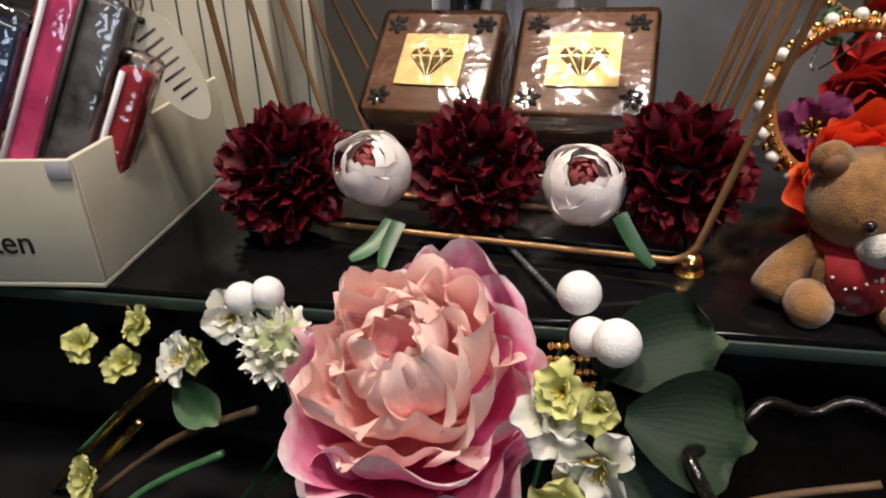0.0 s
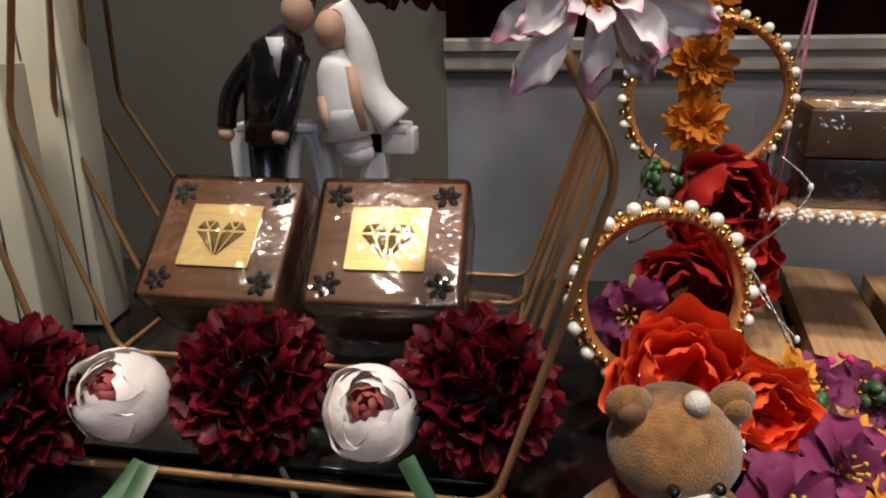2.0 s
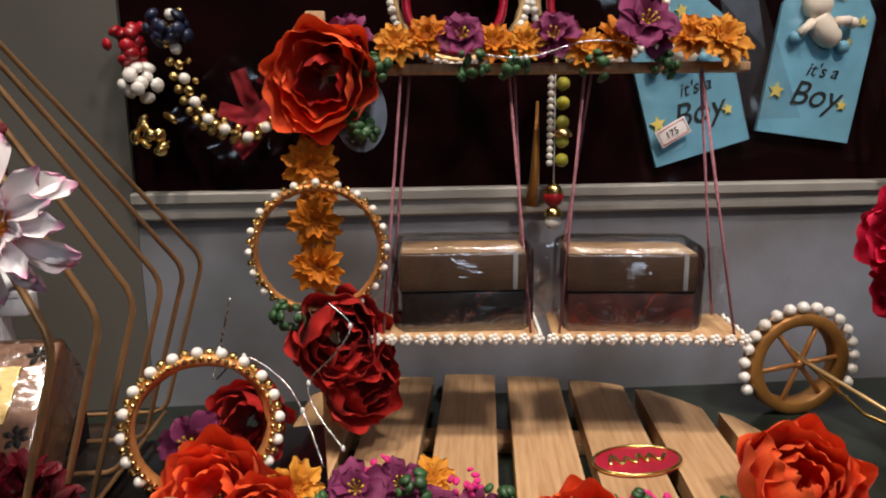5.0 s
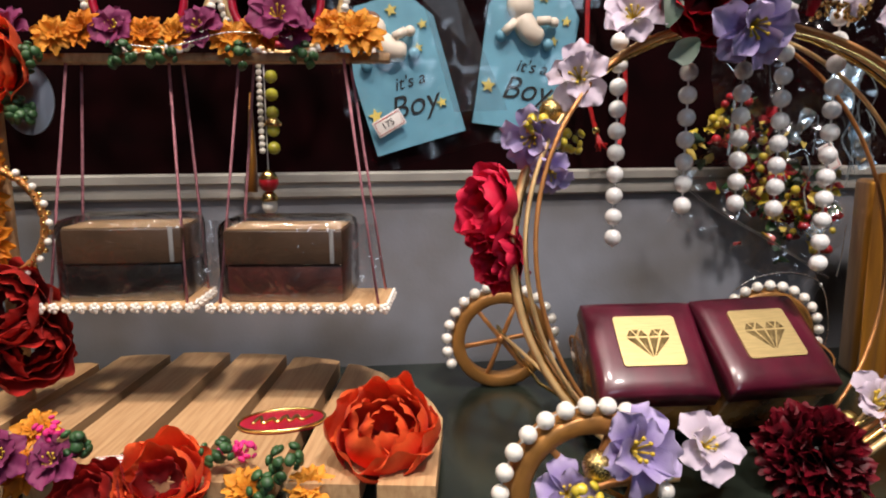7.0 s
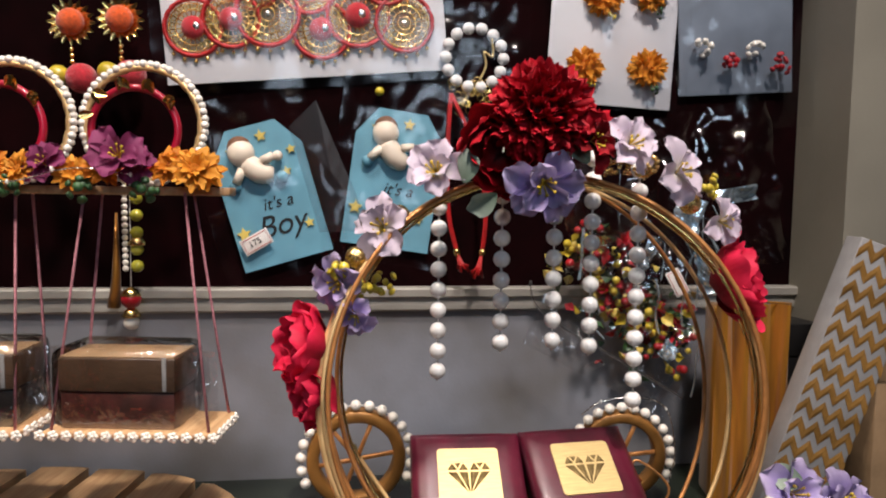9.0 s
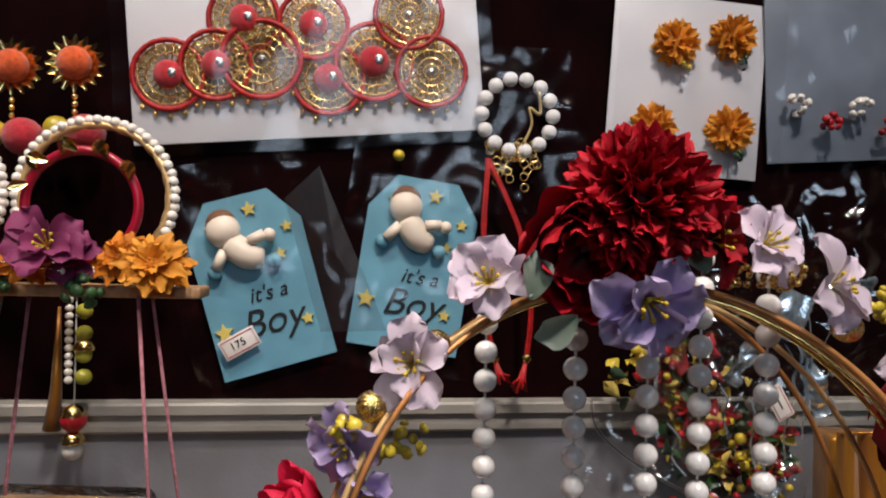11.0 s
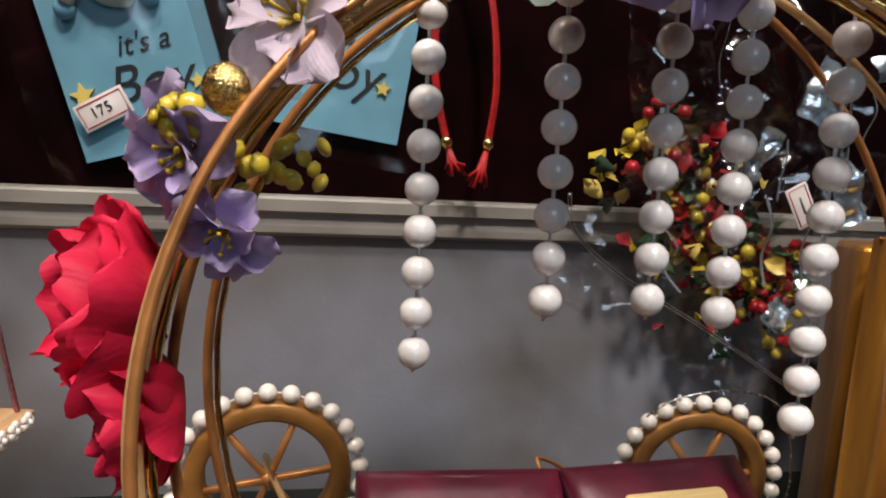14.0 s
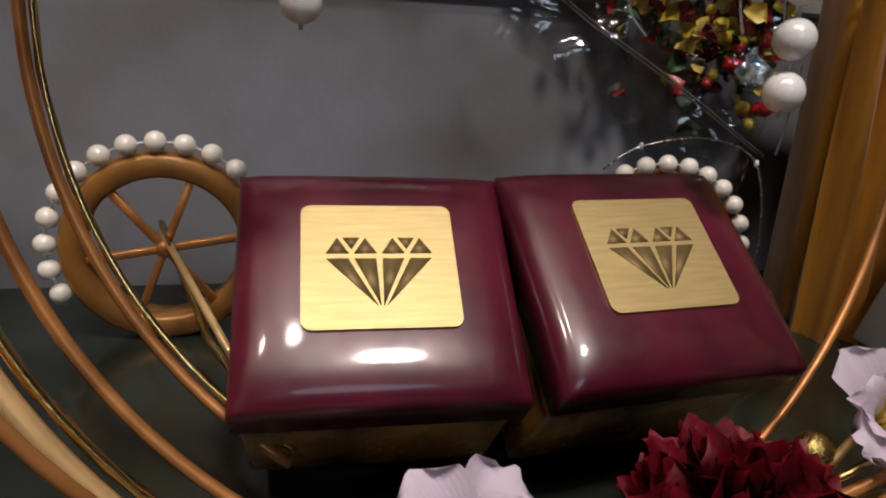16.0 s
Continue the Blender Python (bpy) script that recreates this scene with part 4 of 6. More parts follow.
# ---- cream tray box, its packets, cards and leaf tag ----
T0 = pose(-0.1207, 0.0690, LIFT, 0, 0, 13)
tb = thing("tray_box", T0, "open cream card box filled with wrapped packets", "box")
W, D, H, th = 0.16, 0.15, 0.044, 0.0022
for nm, sx, sy, px, py in (("front_panel", W, th, -W / 2, th / 2), ("back_panel", W, th, -W / 2, D - th / 2), ("side_panel", th, D - 2 * th, -th / 2, D / 2), ("side_panel", th, D - 2 * th, -W + th / 2, D / 2)):
    part(nm, Acc().add(block(sx, sy, H, 0.0006), Matrix.Translation((px, py, 0.002))), M_CREAM, tb)
part("base_panel", Acc().add(block(W, D, 0.002, 0.0004), Matrix.Translation((-W / 2, D / 2, 0))), M_CREAM, tb)
part("corner_tape", Acc().add(block(0.008, 0.0005, 0.006, 0.0001), Matrix.Translation((-0.004, -0.0004, H - 0.004))), M_WHITECARD, tb, "clear sticky tape")
part("writing", Acc().add(text_piece("ken", 0.0125), pose(-0.0300, -0.0003, 0.017, 90, 0, 0)), M_INK, tb, "hand-written black letters")
for i, (x, top, mt, w, lab) in enumerate(((-0.075, 0.090, M_NAVY, 0.020, "navy netted gift packet in a tray"), (-0.052, 0.098, M_PINKPACK, 0.013, "pink wrapped gift packet in a tray"), (-0.036, 0.095, M_GREYPACK, 0.016, "grey netted gift packet in a tray"), (-0.018, 0.070, M_SCARF, 0.010, "red wrapped gift stick in a tray"), (-0.093, 0.080, M_GREYPACK, 0.016, "grey netted gift packet in a tray"), (-0.115, 0.09, M_PINKPACK, 0.014, "pink wrapped gift packet in a tray"))):
    pk = thing("gift_packet", T0 @ pose(x, 0.020, 0.004, -14, 24, 0), lab, "packet", "packets in the tray")
    part("packet", Acc().add(block(w, 0.010, top, 0.002, 3)), mt, pk)
    part("ribbon", Acc().add(tube([(-w / 2 + 0.002, -0.0055, 0.002), (-w / 2 + 0.002, -0.0055, top - 0.002)], 0.0012, 6)), M_WHITECARD if i % 2 else M_INK, pk, "thin edging ribbon")
    film = part("film", Acc().add(block(w + 0.003, 0.013, top + 0.006, 0.003, 2)), M_WRAP, pk, "clear film")
    film.visible_shadow = False

for x, y, w, h, lean, turn, lab in ((-0.168, 0.225, 0.10, 0.150, -3, 8, "tall cream gift bag with faint grey stripes"), (-0.150, 0.190, 0.060, 0.118, -4, 14, "cream folded card bag with faint grey stripes")):
    bag = thing("gift_bag", pose(x, y, LIFT, lean, 0, turn), lab, "bag", "cream gift bags")
    part("bag_body", Acc().add(block(w, 0.022, h, 0.0012)), M_CREAM, bag)
    for i in range(int(w / 0.011)):
        xx = -w / 2 + 0.007 + i * 0.011
        part("stripe", Acc().add(block(0.0010, 0.0003, h - 0.006, 0.0001), pose(xx, -0.0112, 0.003, 0, rng.uniform(-1.2, 1.2), 0)), M_GREYPACK, bag)

lt = thing("leaf_tag", facing((-0.117, 0.118, 0.1345), (0.25, -1, 0.15)) @ pose(0, 0, 0, 0, 0, -58), "cream leaf-shaped paper tag with lines of writing", "paper tag")
leafp = [(0.0215 * math.cos(a) * (1.0 + 0.1 * math.cos(a)), 0.0105 * math.sin(a) * (1 - 0.15 * math.cos(a))) for a in np.linspace(0, math.tau, 32, endpoint=False)]
part("paper", Acc().add(prism(leafp, 0.0006)), M_CREAM, lt, smooth=False)
for i in range(7):
    part("written_line", Acc().add(block(0.0009, 0.011 - abs(i - 2.5) * 0.001, 0.0002, 0), Matrix.Translation((-0.011 + i * 0.0040, 0, 0.0006))), M_GREYPACK, lt, "grey writing bar")
part("string", Acc().add(tube(smooth_line([(-0.016, 0.002, 0.001), (-0.020, 0.003, 0.004), (-0.028, 0.010, 0.004), (-0.036, 0.008, 0.0)], 6), 0.0005, 6)).add(ball(0.0014, 8, 6), Matrix.Translation((-0.0155, 0.002, 0.0012))), M_INK, lt, "black string")

# ---- foreground bouquet ----
BQ = "foreground bouquet"
pm = facing((-0.0045, 0.0570, 0.0640), (0.02, -0.45, 0.88), 15)
R = 0.0355
layers = [
    (4, R * 0.24, 70, 148, 0.0, 0.12, R * 0.46, P_PEONYPEACH),
    (5, R * 0.36, 58, 140, 0.03, 0.13, R * 0.40, P_PEONYPEACH),
    (6, R * 0.48, 50, 128, 0.05, 0.13, R * 0.34, P_PEONYPEACH),
    (6, R * 0.60, 46, 118, 0.06, 0.12, R * 0.26, P_PEONYPEACH),
    (6, R * 0.72, 46, 112, 0.08, 0.11, R * 0.18, P_PEONYPEACH),
    (5, R * 0.86, 50, 104, 0.08, 0.09, R * 0.08, P_PEONYPINK),
    (6, R * 0.94, 46, 88, 0.10, 0.08, R * 0.03, P_PEONYPINK),
    (6, R * 0.98, 46, 74, 0.14, 0.08, R * 0.01, P_PEONYPINK),
]
shell_flower(pm, layers, "large pink and peach cloth peony", BQ, "peony", 21, 12, 18, 0.9)
carnation((-0.0480, 0.0600, 0.0640), (-0.3, -0.7, 0.6), 0.0140, P_CREAM, "small creamy white cloth carnation", BQ, count=70, seed=9)
for i, (p, r) in enumerate((((0.0390, 0.0700, 0.0890), 0.0058), ((0.0430, 0.0640, 0.0800), 0.0052), ((0.0500, 0.0600, 0.0820), 0.0061), ((-0.0600, 0.0620, 0.0770), 0.0052), ((-0.0520, 0.0640, 0.0790), 0.0050))):
    bt = thing("white_berry", p, "white foam berry on a green stem", "berry", "white berries")
    part("berry", Acc().add(ball(r, 18, 12)), M_BERRY, bt)
    part("stem", Acc().add(tube(smooth_line([(0, 0.001, -r), (-0.004 if i < 3 else 0.003, 0.004, -0.02), (-0.012 if i < 3 else 0.01, 0.0, -0.045), (-0.018, -0.004, -0.088)], 4), 0.0008, 6)), M_STEM, bt)
for i, (p, mt, r) in enumerate((((-0.1279, 0.060, 0.0495), P_LEMON, 0.0075), ((-0.0988, 0.060, 0.0624), P_LEMON, 0.0080), ((-0.1096, 0.058, 0.0458), P_LEMON, 0.0075), ((-0.0823, 0.058, 0.0533), P_CREAM, 0.010), ((-0.0760, 0.058, 0.0580), P_LEMON, 0.0075), ((-0.0640, 0.062, 0.0700), P_CREAM, 0.010), ((0.0375, 0.045, 0.0690), P_CREAM, 0.011), ((0.0500, 0.040, 0.0630), P_CREAM, 0.012), ((0.0400, 0.044, 0.0770), P_LEMON, 0.008), ((0.0480, 0.044, 0.0740), P_LEMON, 0.007), ((0.0420, 0.036, 0.0500), P_LEMON, 0.012), ((-0.125, 0.045, 0.004), P_LEMON, 0.010))):
    rng = random.Random(i)
    five_petal(p, (rng.uniform(-0.5, 0.5), -0.8, rng.uniform(0.0, 0.8)), r, mt, "small pale yellow or cream cloth blossom", BQ, seed=30 + i, tilt=38)
for i, (a, b, w) in enumerate((((0.0440, 0.062, 0.0730), (0.0760, 0.064, 0.0880), 0.026), ((0.0540, 0.050, 0.0680), (0.0840, 0.054, 0.0640), 0.028), ((0.050, 0.046, 0.055), (0.078, 0.048, 0.043), 0.024), ((-0.070, 0.060, 0.060), (-0.066, 0.066, 0.074), 0.014), ((-0.088, 0.056, 0.044), (-0.070, 0.050, 0.036), 0.014))):
    A, Bv = Vector(a), Vector(b)
    ob = thing("fabric_leaf", facing(A, (0.05, -0.75, 0.65)), "dark green cloth leaf with a pale edge", "leaf", "bouquet leaves")
    dl = ob.matrix_basis.to_3x3().inverted() @ (Bv - A)
    part("blade", petal((Bv - A).length, w, 0.22, -12, 1.15, 0.08, 6, 8, 0, i), P_DARKLEAF if i < 3 else P_LEAF, ob, m=pose(0, 0, 0, 0, 0, math.degrees(math.atan2(-dl.x, dl.y))))
for i, pts in enumerate(([(-0.140, 0.045, -0.018), (-0.095, 0.052, 0.020), (-0.058, 0.056, 0.040)], [(-0.135, 0.050, 0.008), (-0.105, 0.056, 0.036), (-0.085, 0.058, 0.050)], [(-0.128, 0.040, -0.020), (-0.100, 0.044, 0.006), (-0.070, 0.050, 0.024)], [(0.060, 0.040, 0.028), (0.080, 0.046, 0.050), (0.110, 0.052, 0.060)], [(0.02, 0.05, -0.02), (0.015, 0.052, 0.02), (0.0, 0.056, 0.05)])):
    tw = thing("twig", pts[0], "thin brown or green bouquet twig", "twig", BQ)
    part("branch", Acc().add(tube(smooth_line([Vector(p) - Vector(pts[0]) for p in pts], 6), 0.0010 if i % 2 else 0.0014, 6)), M_TWIG if i in (0, 3) else M_STEM, tw)
ch = thing("bead_chain", (0.0, 0.0, 0.0), "string of small smoky glass beads on the black riser", "bead chain")
line = smooth_line([(0.0010, 0.1350, 0.0702), (0.0140, 0.1180, 0.0702), (0.0290, 0.0980, 0.0702)], 12)
bead_row(ch, line, 0.0011, M_CHAIN, "glass_bead", 8, 6)
part("thread", Acc().add(tube(line, 0.0003, 5)), M_INK, ch)
for pts in ([(-0.0900, 0.052, 0.0480), (-0.1050, 0.052, 0.0350), (-0.1350, 0.052, 0.0060), (-0.1600, 0.052, -0.0190)], [(-0.1010, 0.050, 0.0300), (-0.1190, 0.050, 0.0120), (-0.1470, 0.050, -0.0170)]):
    gc = thing("twisted_garland", pts[0], "twisted gold wire garland among bouquet twigs", "garland", BQ)
    part("cord", Acc().add(tube(smooth_line([Vector(p) - Vector(pts[0]) for p in pts], 14), 0.0015, 10, False, 900, 3)), M_BRIGHTGOLD, gc)
gs = thing("gold_spray", (0.033, 0.062, 0.060), "gold beaded spray between bouquet flowers", "spray", BQ)
for i in range(5):
    bead_row(gs, [(0.002 * k, 0.001 * i, 0.0035 * i + 0.0004 * k) for k in range(7)], 0.0012, M_BRIGHTGOLD, "gold_bead", 8, 6)

# ---- flower column with pearl rings ----
COL = "flowers of the swing frame"


def pearl_ring(c, r, m3, label, n=34, bead=0.0022, name="pearl_ring", wrap=M_ROSEGOLD, two=True):
    """A wrapped hoop with pearls and gold beads on its rim."""
    ob = thing(name, Matrix.Translation(c) @ m3, label, "hoop", "pearl rings")
    part("hoop", Acc().add(tube(circle(None, r, 72, Matrix()), 0.0022, 10, True, 900, 3)), wrap, ob, "twisted gold wire hoop")
    pe, go = to_mesh("pearl", ball(bead, 12, 8), M_PEARL), to_mesh("gold_bead", ball(bead * 0.8, 10, 7), M_BRIGHTGOLD)
    for i in range(n):
        a = math.tau * i / n
        q = Vector(((r + 0.0034) * math.cos(a), (r + 0.0032) * math.sin(a), 0.0006 * (-1) ** i))
        if two and i % 2:
            part("gold_bead", go, None, ob, m=Matrix.Translation(q))
        else:
            part("pearl", pe, None, ob, m=Matrix.Translation(q))
    if two:
        small = to_mesh("gold_bead", ball(bead * 0.52, 8, 6), M_BRIGHTGOLD)
        for i in range(n + 14):
            a = math.tau * i / (n + 14)
            part("gold_bead", small, None, ob, m=Matrix.Translation(((r + 0.0006) * math.cos(a), (r + 0.0006) * math.sin(a), 0.0026)))
    return ob


pearl_ring((0.1525, 0.337, 0.1560), 0.0385, pose(0, 0, 0, 90, 0, 4), "upright hoop edged with pearls and gold beads, hung before orange flowers", 40, 0.0025)
pearl_ring((0.1165, 0.193, 0.1095), 0.0280, pose(0, 0, 0, 78, 0, 14), "copper-wrapped hoop edged with large pearls, standing among roses", 40, 0.0025)
post = thing("frame_post", (0.154, 0.364, 0.0), "slim wooden post of a flower-covered swing frame", "post")
part("post", Acc().add(block(0.012, 0.006, 0.30, 0.001)), M_PINE, post)

for p, r, s in (((0.1490, 0.350, 0.2070), 0.0185, 1), ((0.1500, 0.350, 0.1715), 0.0180, 2), ((0.1500, 0.350, 0.1425), 0.0180, 3), ((0.153, 0.352, 0.192), 0.014, 4)):
    frilly(p, (0.0, -1, 0.05), r, P_ORANGE, "orange cloth flower on the swing post", COL, seed=s)
for p, d, r, mt, s, lab in (
    ((0.1580, 0.340, 0.2580), (-0.1, -1, -0.1), 0.0300, P_VERMILION, 1, "open vermilion cloth poppy with a dark heart on the swing post"),
    ((0.1640, 0.330, 0.1010), (0.3, -0.9, 0.2), 0.0270, P_DEEPRED, 2, "deep red cloth poppy on the swing post"),
    ((0.1760, 0.335, 0.0700), (0.5, -0.8, 0.1), 0.0250, P_DEEPRED, 3, "deep red cloth poppy on the swing post"),
    ((0.1290, 0.216, 0.1000), (-0.1, -0.9, 0.4), 0.0180, P_DEEPRED, 4, "deep red cloth poppy inside a pearl hoop"),
    ((0.1235, 0.172, 0.0900), (0.0, -0.75, 0.65), 0.0215, P_VERMILION, 5, "bright orange-red cloth poppy inside a pearl hoop"),
    ((0.1440, 0.158, 0.0880), (0.2, -0.8, 0.5), 0.0140, P_VERMILION, 6, "bright orange-red cloth poppy beside a pearl hoop"),
):
    poppy(p, d, r, mt, lab, COL, s, heart=P_DEEPRED if s == 1 else None, close=16 if s in (2, 3) else 4)
for p, d, r, s in (((0.1085, 0.205, 0.0960), (-0.3, -0.9, 0.4), 0.0150, 1), ((0.1420, 0.128, 0.0780), (0.2, -0.7, 0.7), 0.0170, 2), ((0.1620, 0.148, 0.0780), (0.3, -0.6, 0.7), 0.0160, 3), ((0.1780, 0.215, 0.0640), (0.0, -0.7, 0.7), 0.0150, 4), ((0.2380, 0.222, 0.0400), (-0.1, -0.7, 0.7), 0.0160, 5), ((0.2150, 0.215, 0.0480), (0.1, -0.7, 0.7), 0.0150, 6), ((0.1980, 0.225, 0.0600), (0.1, -0.7, 0.7), 0.0130, 7)):
    five_petal(p, d, r, P_PURPLE, "plum purple cloth blossom with a yellow centre", COL, seed=s, n=6)
for p, d, r, s, mt in (((0.1560, 0.180, 0.0860), (0.3, -0.8, 0.5), 0.0130, 11, P_LIGHTORANGE), ((0.1500, 0.140, 0.0720), (0.1, -0.6, 0.8), 0.0140, 12, P_LIGHTORANGE), ((0.1700, 0.135, 0.0700), (0.2, -0.6, 0.8), 0.0140, 13, P_LIGHTORANGE), ((0.2200, 0.228, 0.0330), (0.0, -0.7, 0.7), 0.0150, 14, P_ORANGE), ((0.3390, 0.218, 0.0200), (0.0, -0.6, 0.8), 0.0150, 15, P_LIGHTORANGE), ((0.3730, 0.222, 0.0180), (0.0, -0.6, 0.8), 0.0140, 16, P_LIGHTORANGE), ((0.215, 0.252, 0.046), (0.0, -0.6, 0.8), 0.0140, 17, P_LIGHTORANGE), ((0.190, 0.205, 0.050), (0.0, -0.6, 0.8), 0.013, 18, P_LIGHTORANGE)):
    frilly(p, d, r, mt, "amber cloth flower at the foot of the swing", COL, seed=s)
poppy((0.4150, 0.2440, 0.0400), (-0.05, -0.6, 0.75), 0.0285, P_VERMILION, "large vermilion cloth poppy on the slatted board", COL, 7, close=26)
poppy((0.2920, 0.2200, 0.0290), (0.0, -0.6, 0.75), 0.0250, P_VERMILION, "large vermilion cloth poppy at the foot of the swing", COL, 8, heart=P_DEEPRED)
poppy((0.2560, 0.2120, 0.0250), (0.0, -0.6, 0.75), 0.0185, P_DEEPRED, "deep red cloth poppy at the foot of the swing", COL, 9)
for i, p in enumerate(((0.1340, 0.330, 0.1150), (0.1790, 0.345, 0.2330), (0.1560, 0.176, 0.0820), (0.3610, 0.222, 0.0340), (0.3520, 0.214, 0.0240), (0.2050, 0.222, 0.0580), (0.2480, 0.226, 0.0480), (0.1840, 0.346, 0.2240), (0.322, 0.236, 0.036))):
    leaf_cluster(p, "sprig of small plump green leaves", 0.0115, 16, seed=i)
for i, p in enumerate(((0.3310, 0.2500, 0.0300), (0.3360, 0.2400, 0.0340), (0.3240, 0.2440, 0.0330), (0.1870, 0.2260, 0.0700), (0.2300, 0.2340, 0.0520), (0.2360, 0.2300, 0.0560), (0.4420, 0.262, 0.030))):
    leaf_cluster(p, "sprig of pink buds", 0.0075, 9, P_PEONYPINK if i < 6 else M_PAPERTAG, seed=20 + i, name="bud_sprig")

# ---- swing frame: top bar, cords, swings, boxes ----
bar = thing("swing_bar", pose(0.288, 0.362, 0.262, 0, 0, -3), "wooden top bar of a double swing, hung with pink cords", "swing")
part("beam", Acc().add(block(0.275, 0.020, 0.006, 0.001)), M_PINE, bar)
for i, x in enumerate((0.175, 0.203, 0.222, 0.243, 0.262, 0.282, 0.300, 0.318, 0.338, 0.360, 0.385, 0.408)):
    y = 0.356 - (x - 0.28) * 0.05
    rng = random.Random(60 + i)
    if i % 3 == 0:
        five_petal((x, y - 0.006, 0.282), (rng.uniform(-0.3, 0.3), -0.9, 0.5), 0.0165, P_PURPLE, "plum purple cloth blossom on the swing bar", COL, seed=70 + i, n=6)
    else:
        frilly((x, y - 0.006, 0.279 + rng.uniform(-0.003, 0.004)), (rng.uniform(-0.4, 0.4), -0.9, 0.4), 0.0150, P_LIGHTORANGE if i % 2 else P_ORANGE, "amber cloth flower on the swing bar", COL, seed=70 + i)
five_petal((0.352, 0.338, 0.288), (0.1, -0.9, 0.4), 0.021, P_PURPLE, "plum purple cloth blossom on the swing bar", COL, seed=91, n=5)
frilly((0.402, 0.340, 0.280), (0.1, -0.9, 0.5), 0.019, P_LIGHTORANGE, "amber cloth flower on the swing bar", COL, seed=92)
for i, x in enumerate((0.190, 0.250, 0.272, 0.325, 0.366)):
    leaf_cluster((x, 0.344, 0.266), "sprig of small plump green leaves under the swing bar", 0.0115, 14, seed=40 + i)
for x, mt in ((0.3470, M_GOLD), (0.2480, M_GOLD)):
    pearl_ring((x, 0.412, 0.3180), 0.0440, pose(0, 0, 0, 88, 0, -3), "gold wire hoop with two rows of pearls above the swing bar", 56, 0.0032, two=False, wrap=M_GOLD)
    ir = thing("garland_ring", Matrix.Translation((x - 0.004, 0.402, 0.3120)) @ pose(0, 0, 0, 88, 0, -3), "magenta ring with small gold leaves inside a pearl hoop", "ring", "garland rings")
    part("ring", Acc().add(tube(circle(None, 0.0330, 48), 0.0030, 8, True)), M_FELTRED, ir)
    for k in range(9):
        a = radians(30 + k * 16)
        part("gold_leaf", petal(0.0115, 0.007, 0.2, 10, 1.3), M_BRIGHTGOLD, ir, m=pose(0.032 * math.cos(a), 0.032 * math.sin(a), 0.003, 20, 0, math.degrees(a) - 90 + 40 * (-1) ** k))


def swing(xl, xr, yl, yr, z, zt, tops, side, lab):
    """A swing: plank edged with flower beads, four cords up to the bar."""
    c = Vector(((xl + xr) / 2, (yl + yr) / 2, z))
    turn = math.degrees(math.atan2(yr - yl, xr - xl))
    m = pose(*c, 0, 0, turn)
    L, D = math.hypot(xr - xl, yr - yl), 0.052
    sw = thing("swing", m, lab, "swing", "swings")
    part("plank", Acc().add(block(L, D, 0.004, 0.001)), M_PINE, sw)
    fl = Acc()
    for k in range(5):
        a = math.tau * k / 5
        fl.add(ball(0.0019, 8, 6, sz=0.7), Matrix.Translation((0.0023 * math.cos(a), 0.0023 * math.sin(a), 0)))
    fl.add(ball(0.0014, 8, 6), Matrix.Translation((0, 0, 0.001)))
    me = to_mesh("flower_bead", fl, M_PEARL)
    n = int(L / 0.0088)
    for i in range(n + 1):
        part("flower_bead", me, None, sw, m=pose(-L / 2 + L * i / n, -D / 2 - 0.0015, 0.002, 90, 0, 0))
    for i in range(1, 6):
        part("flower_bead", me, None, sw, m=pose(L / 2 + 0.0015, -D / 2 + D * i / 6, 0.002, 90, 0, 90))
    inv = m.inverted()
    for sx, sy, t in ((-1, -1, tops[0]), (-1, 1, tops[1]), (1, -1, tops[2]), (1, 1, tops[3])):
        a = Vector((sx * L * 0.46, sy * D * 0.42, 0.003))
        b = inv @ Vector(t)
        part("cord", Acc().add(tube([a, a.lerp(b, 0.5), b], 0.0009, 8, False, 2500, 3)), M_PINKCORD, sw, "twisted pink cord")
    return m, L


def swing_box(m, w, side, lower, seed):
    """A soap-like gift box in clear film: kraft lid, dark sides."""
    ob = thing("gift_box", m, "kraft-lidded gift box in clear film on a swing", "gift box", "boxes on the swings")
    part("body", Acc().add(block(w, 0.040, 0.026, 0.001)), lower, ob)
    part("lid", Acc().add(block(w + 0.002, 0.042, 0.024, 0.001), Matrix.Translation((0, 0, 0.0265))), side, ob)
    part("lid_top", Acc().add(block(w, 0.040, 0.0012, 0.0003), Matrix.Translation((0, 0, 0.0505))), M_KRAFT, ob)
    part("paper_band", Acc().add(block(0.003, 0.0428, 0.0240, 0.0003), Matrix.Translation((w * 0.42, 0, 0.0275))), M_WHITECHEV, ob, "white paper band")
    f = part("film", Acc().add(block(w + 0.012, 0.050, 0.058, 0.008, 3)), M_WRAP, ob, "loose clear film")
    f.visible_shadow = False
    for k, (x, turn) in enumerate(((w * 0.5 + 0.012, 20), (w * 0.5 + 0.008, -30), (-w * 0.5 - 0.008, 15))):
        g = part("film_end", Acc().add(sheet(0.026, 0.050, 12, 16, 0.006, 60, seed * 7 + k)), M_CRINKLE, ob, "crumpled end of the clear film", pose(x, -0.006 + 0.008 * k, 0.028, 0, 0, turn))
        g.visible_shadow = False


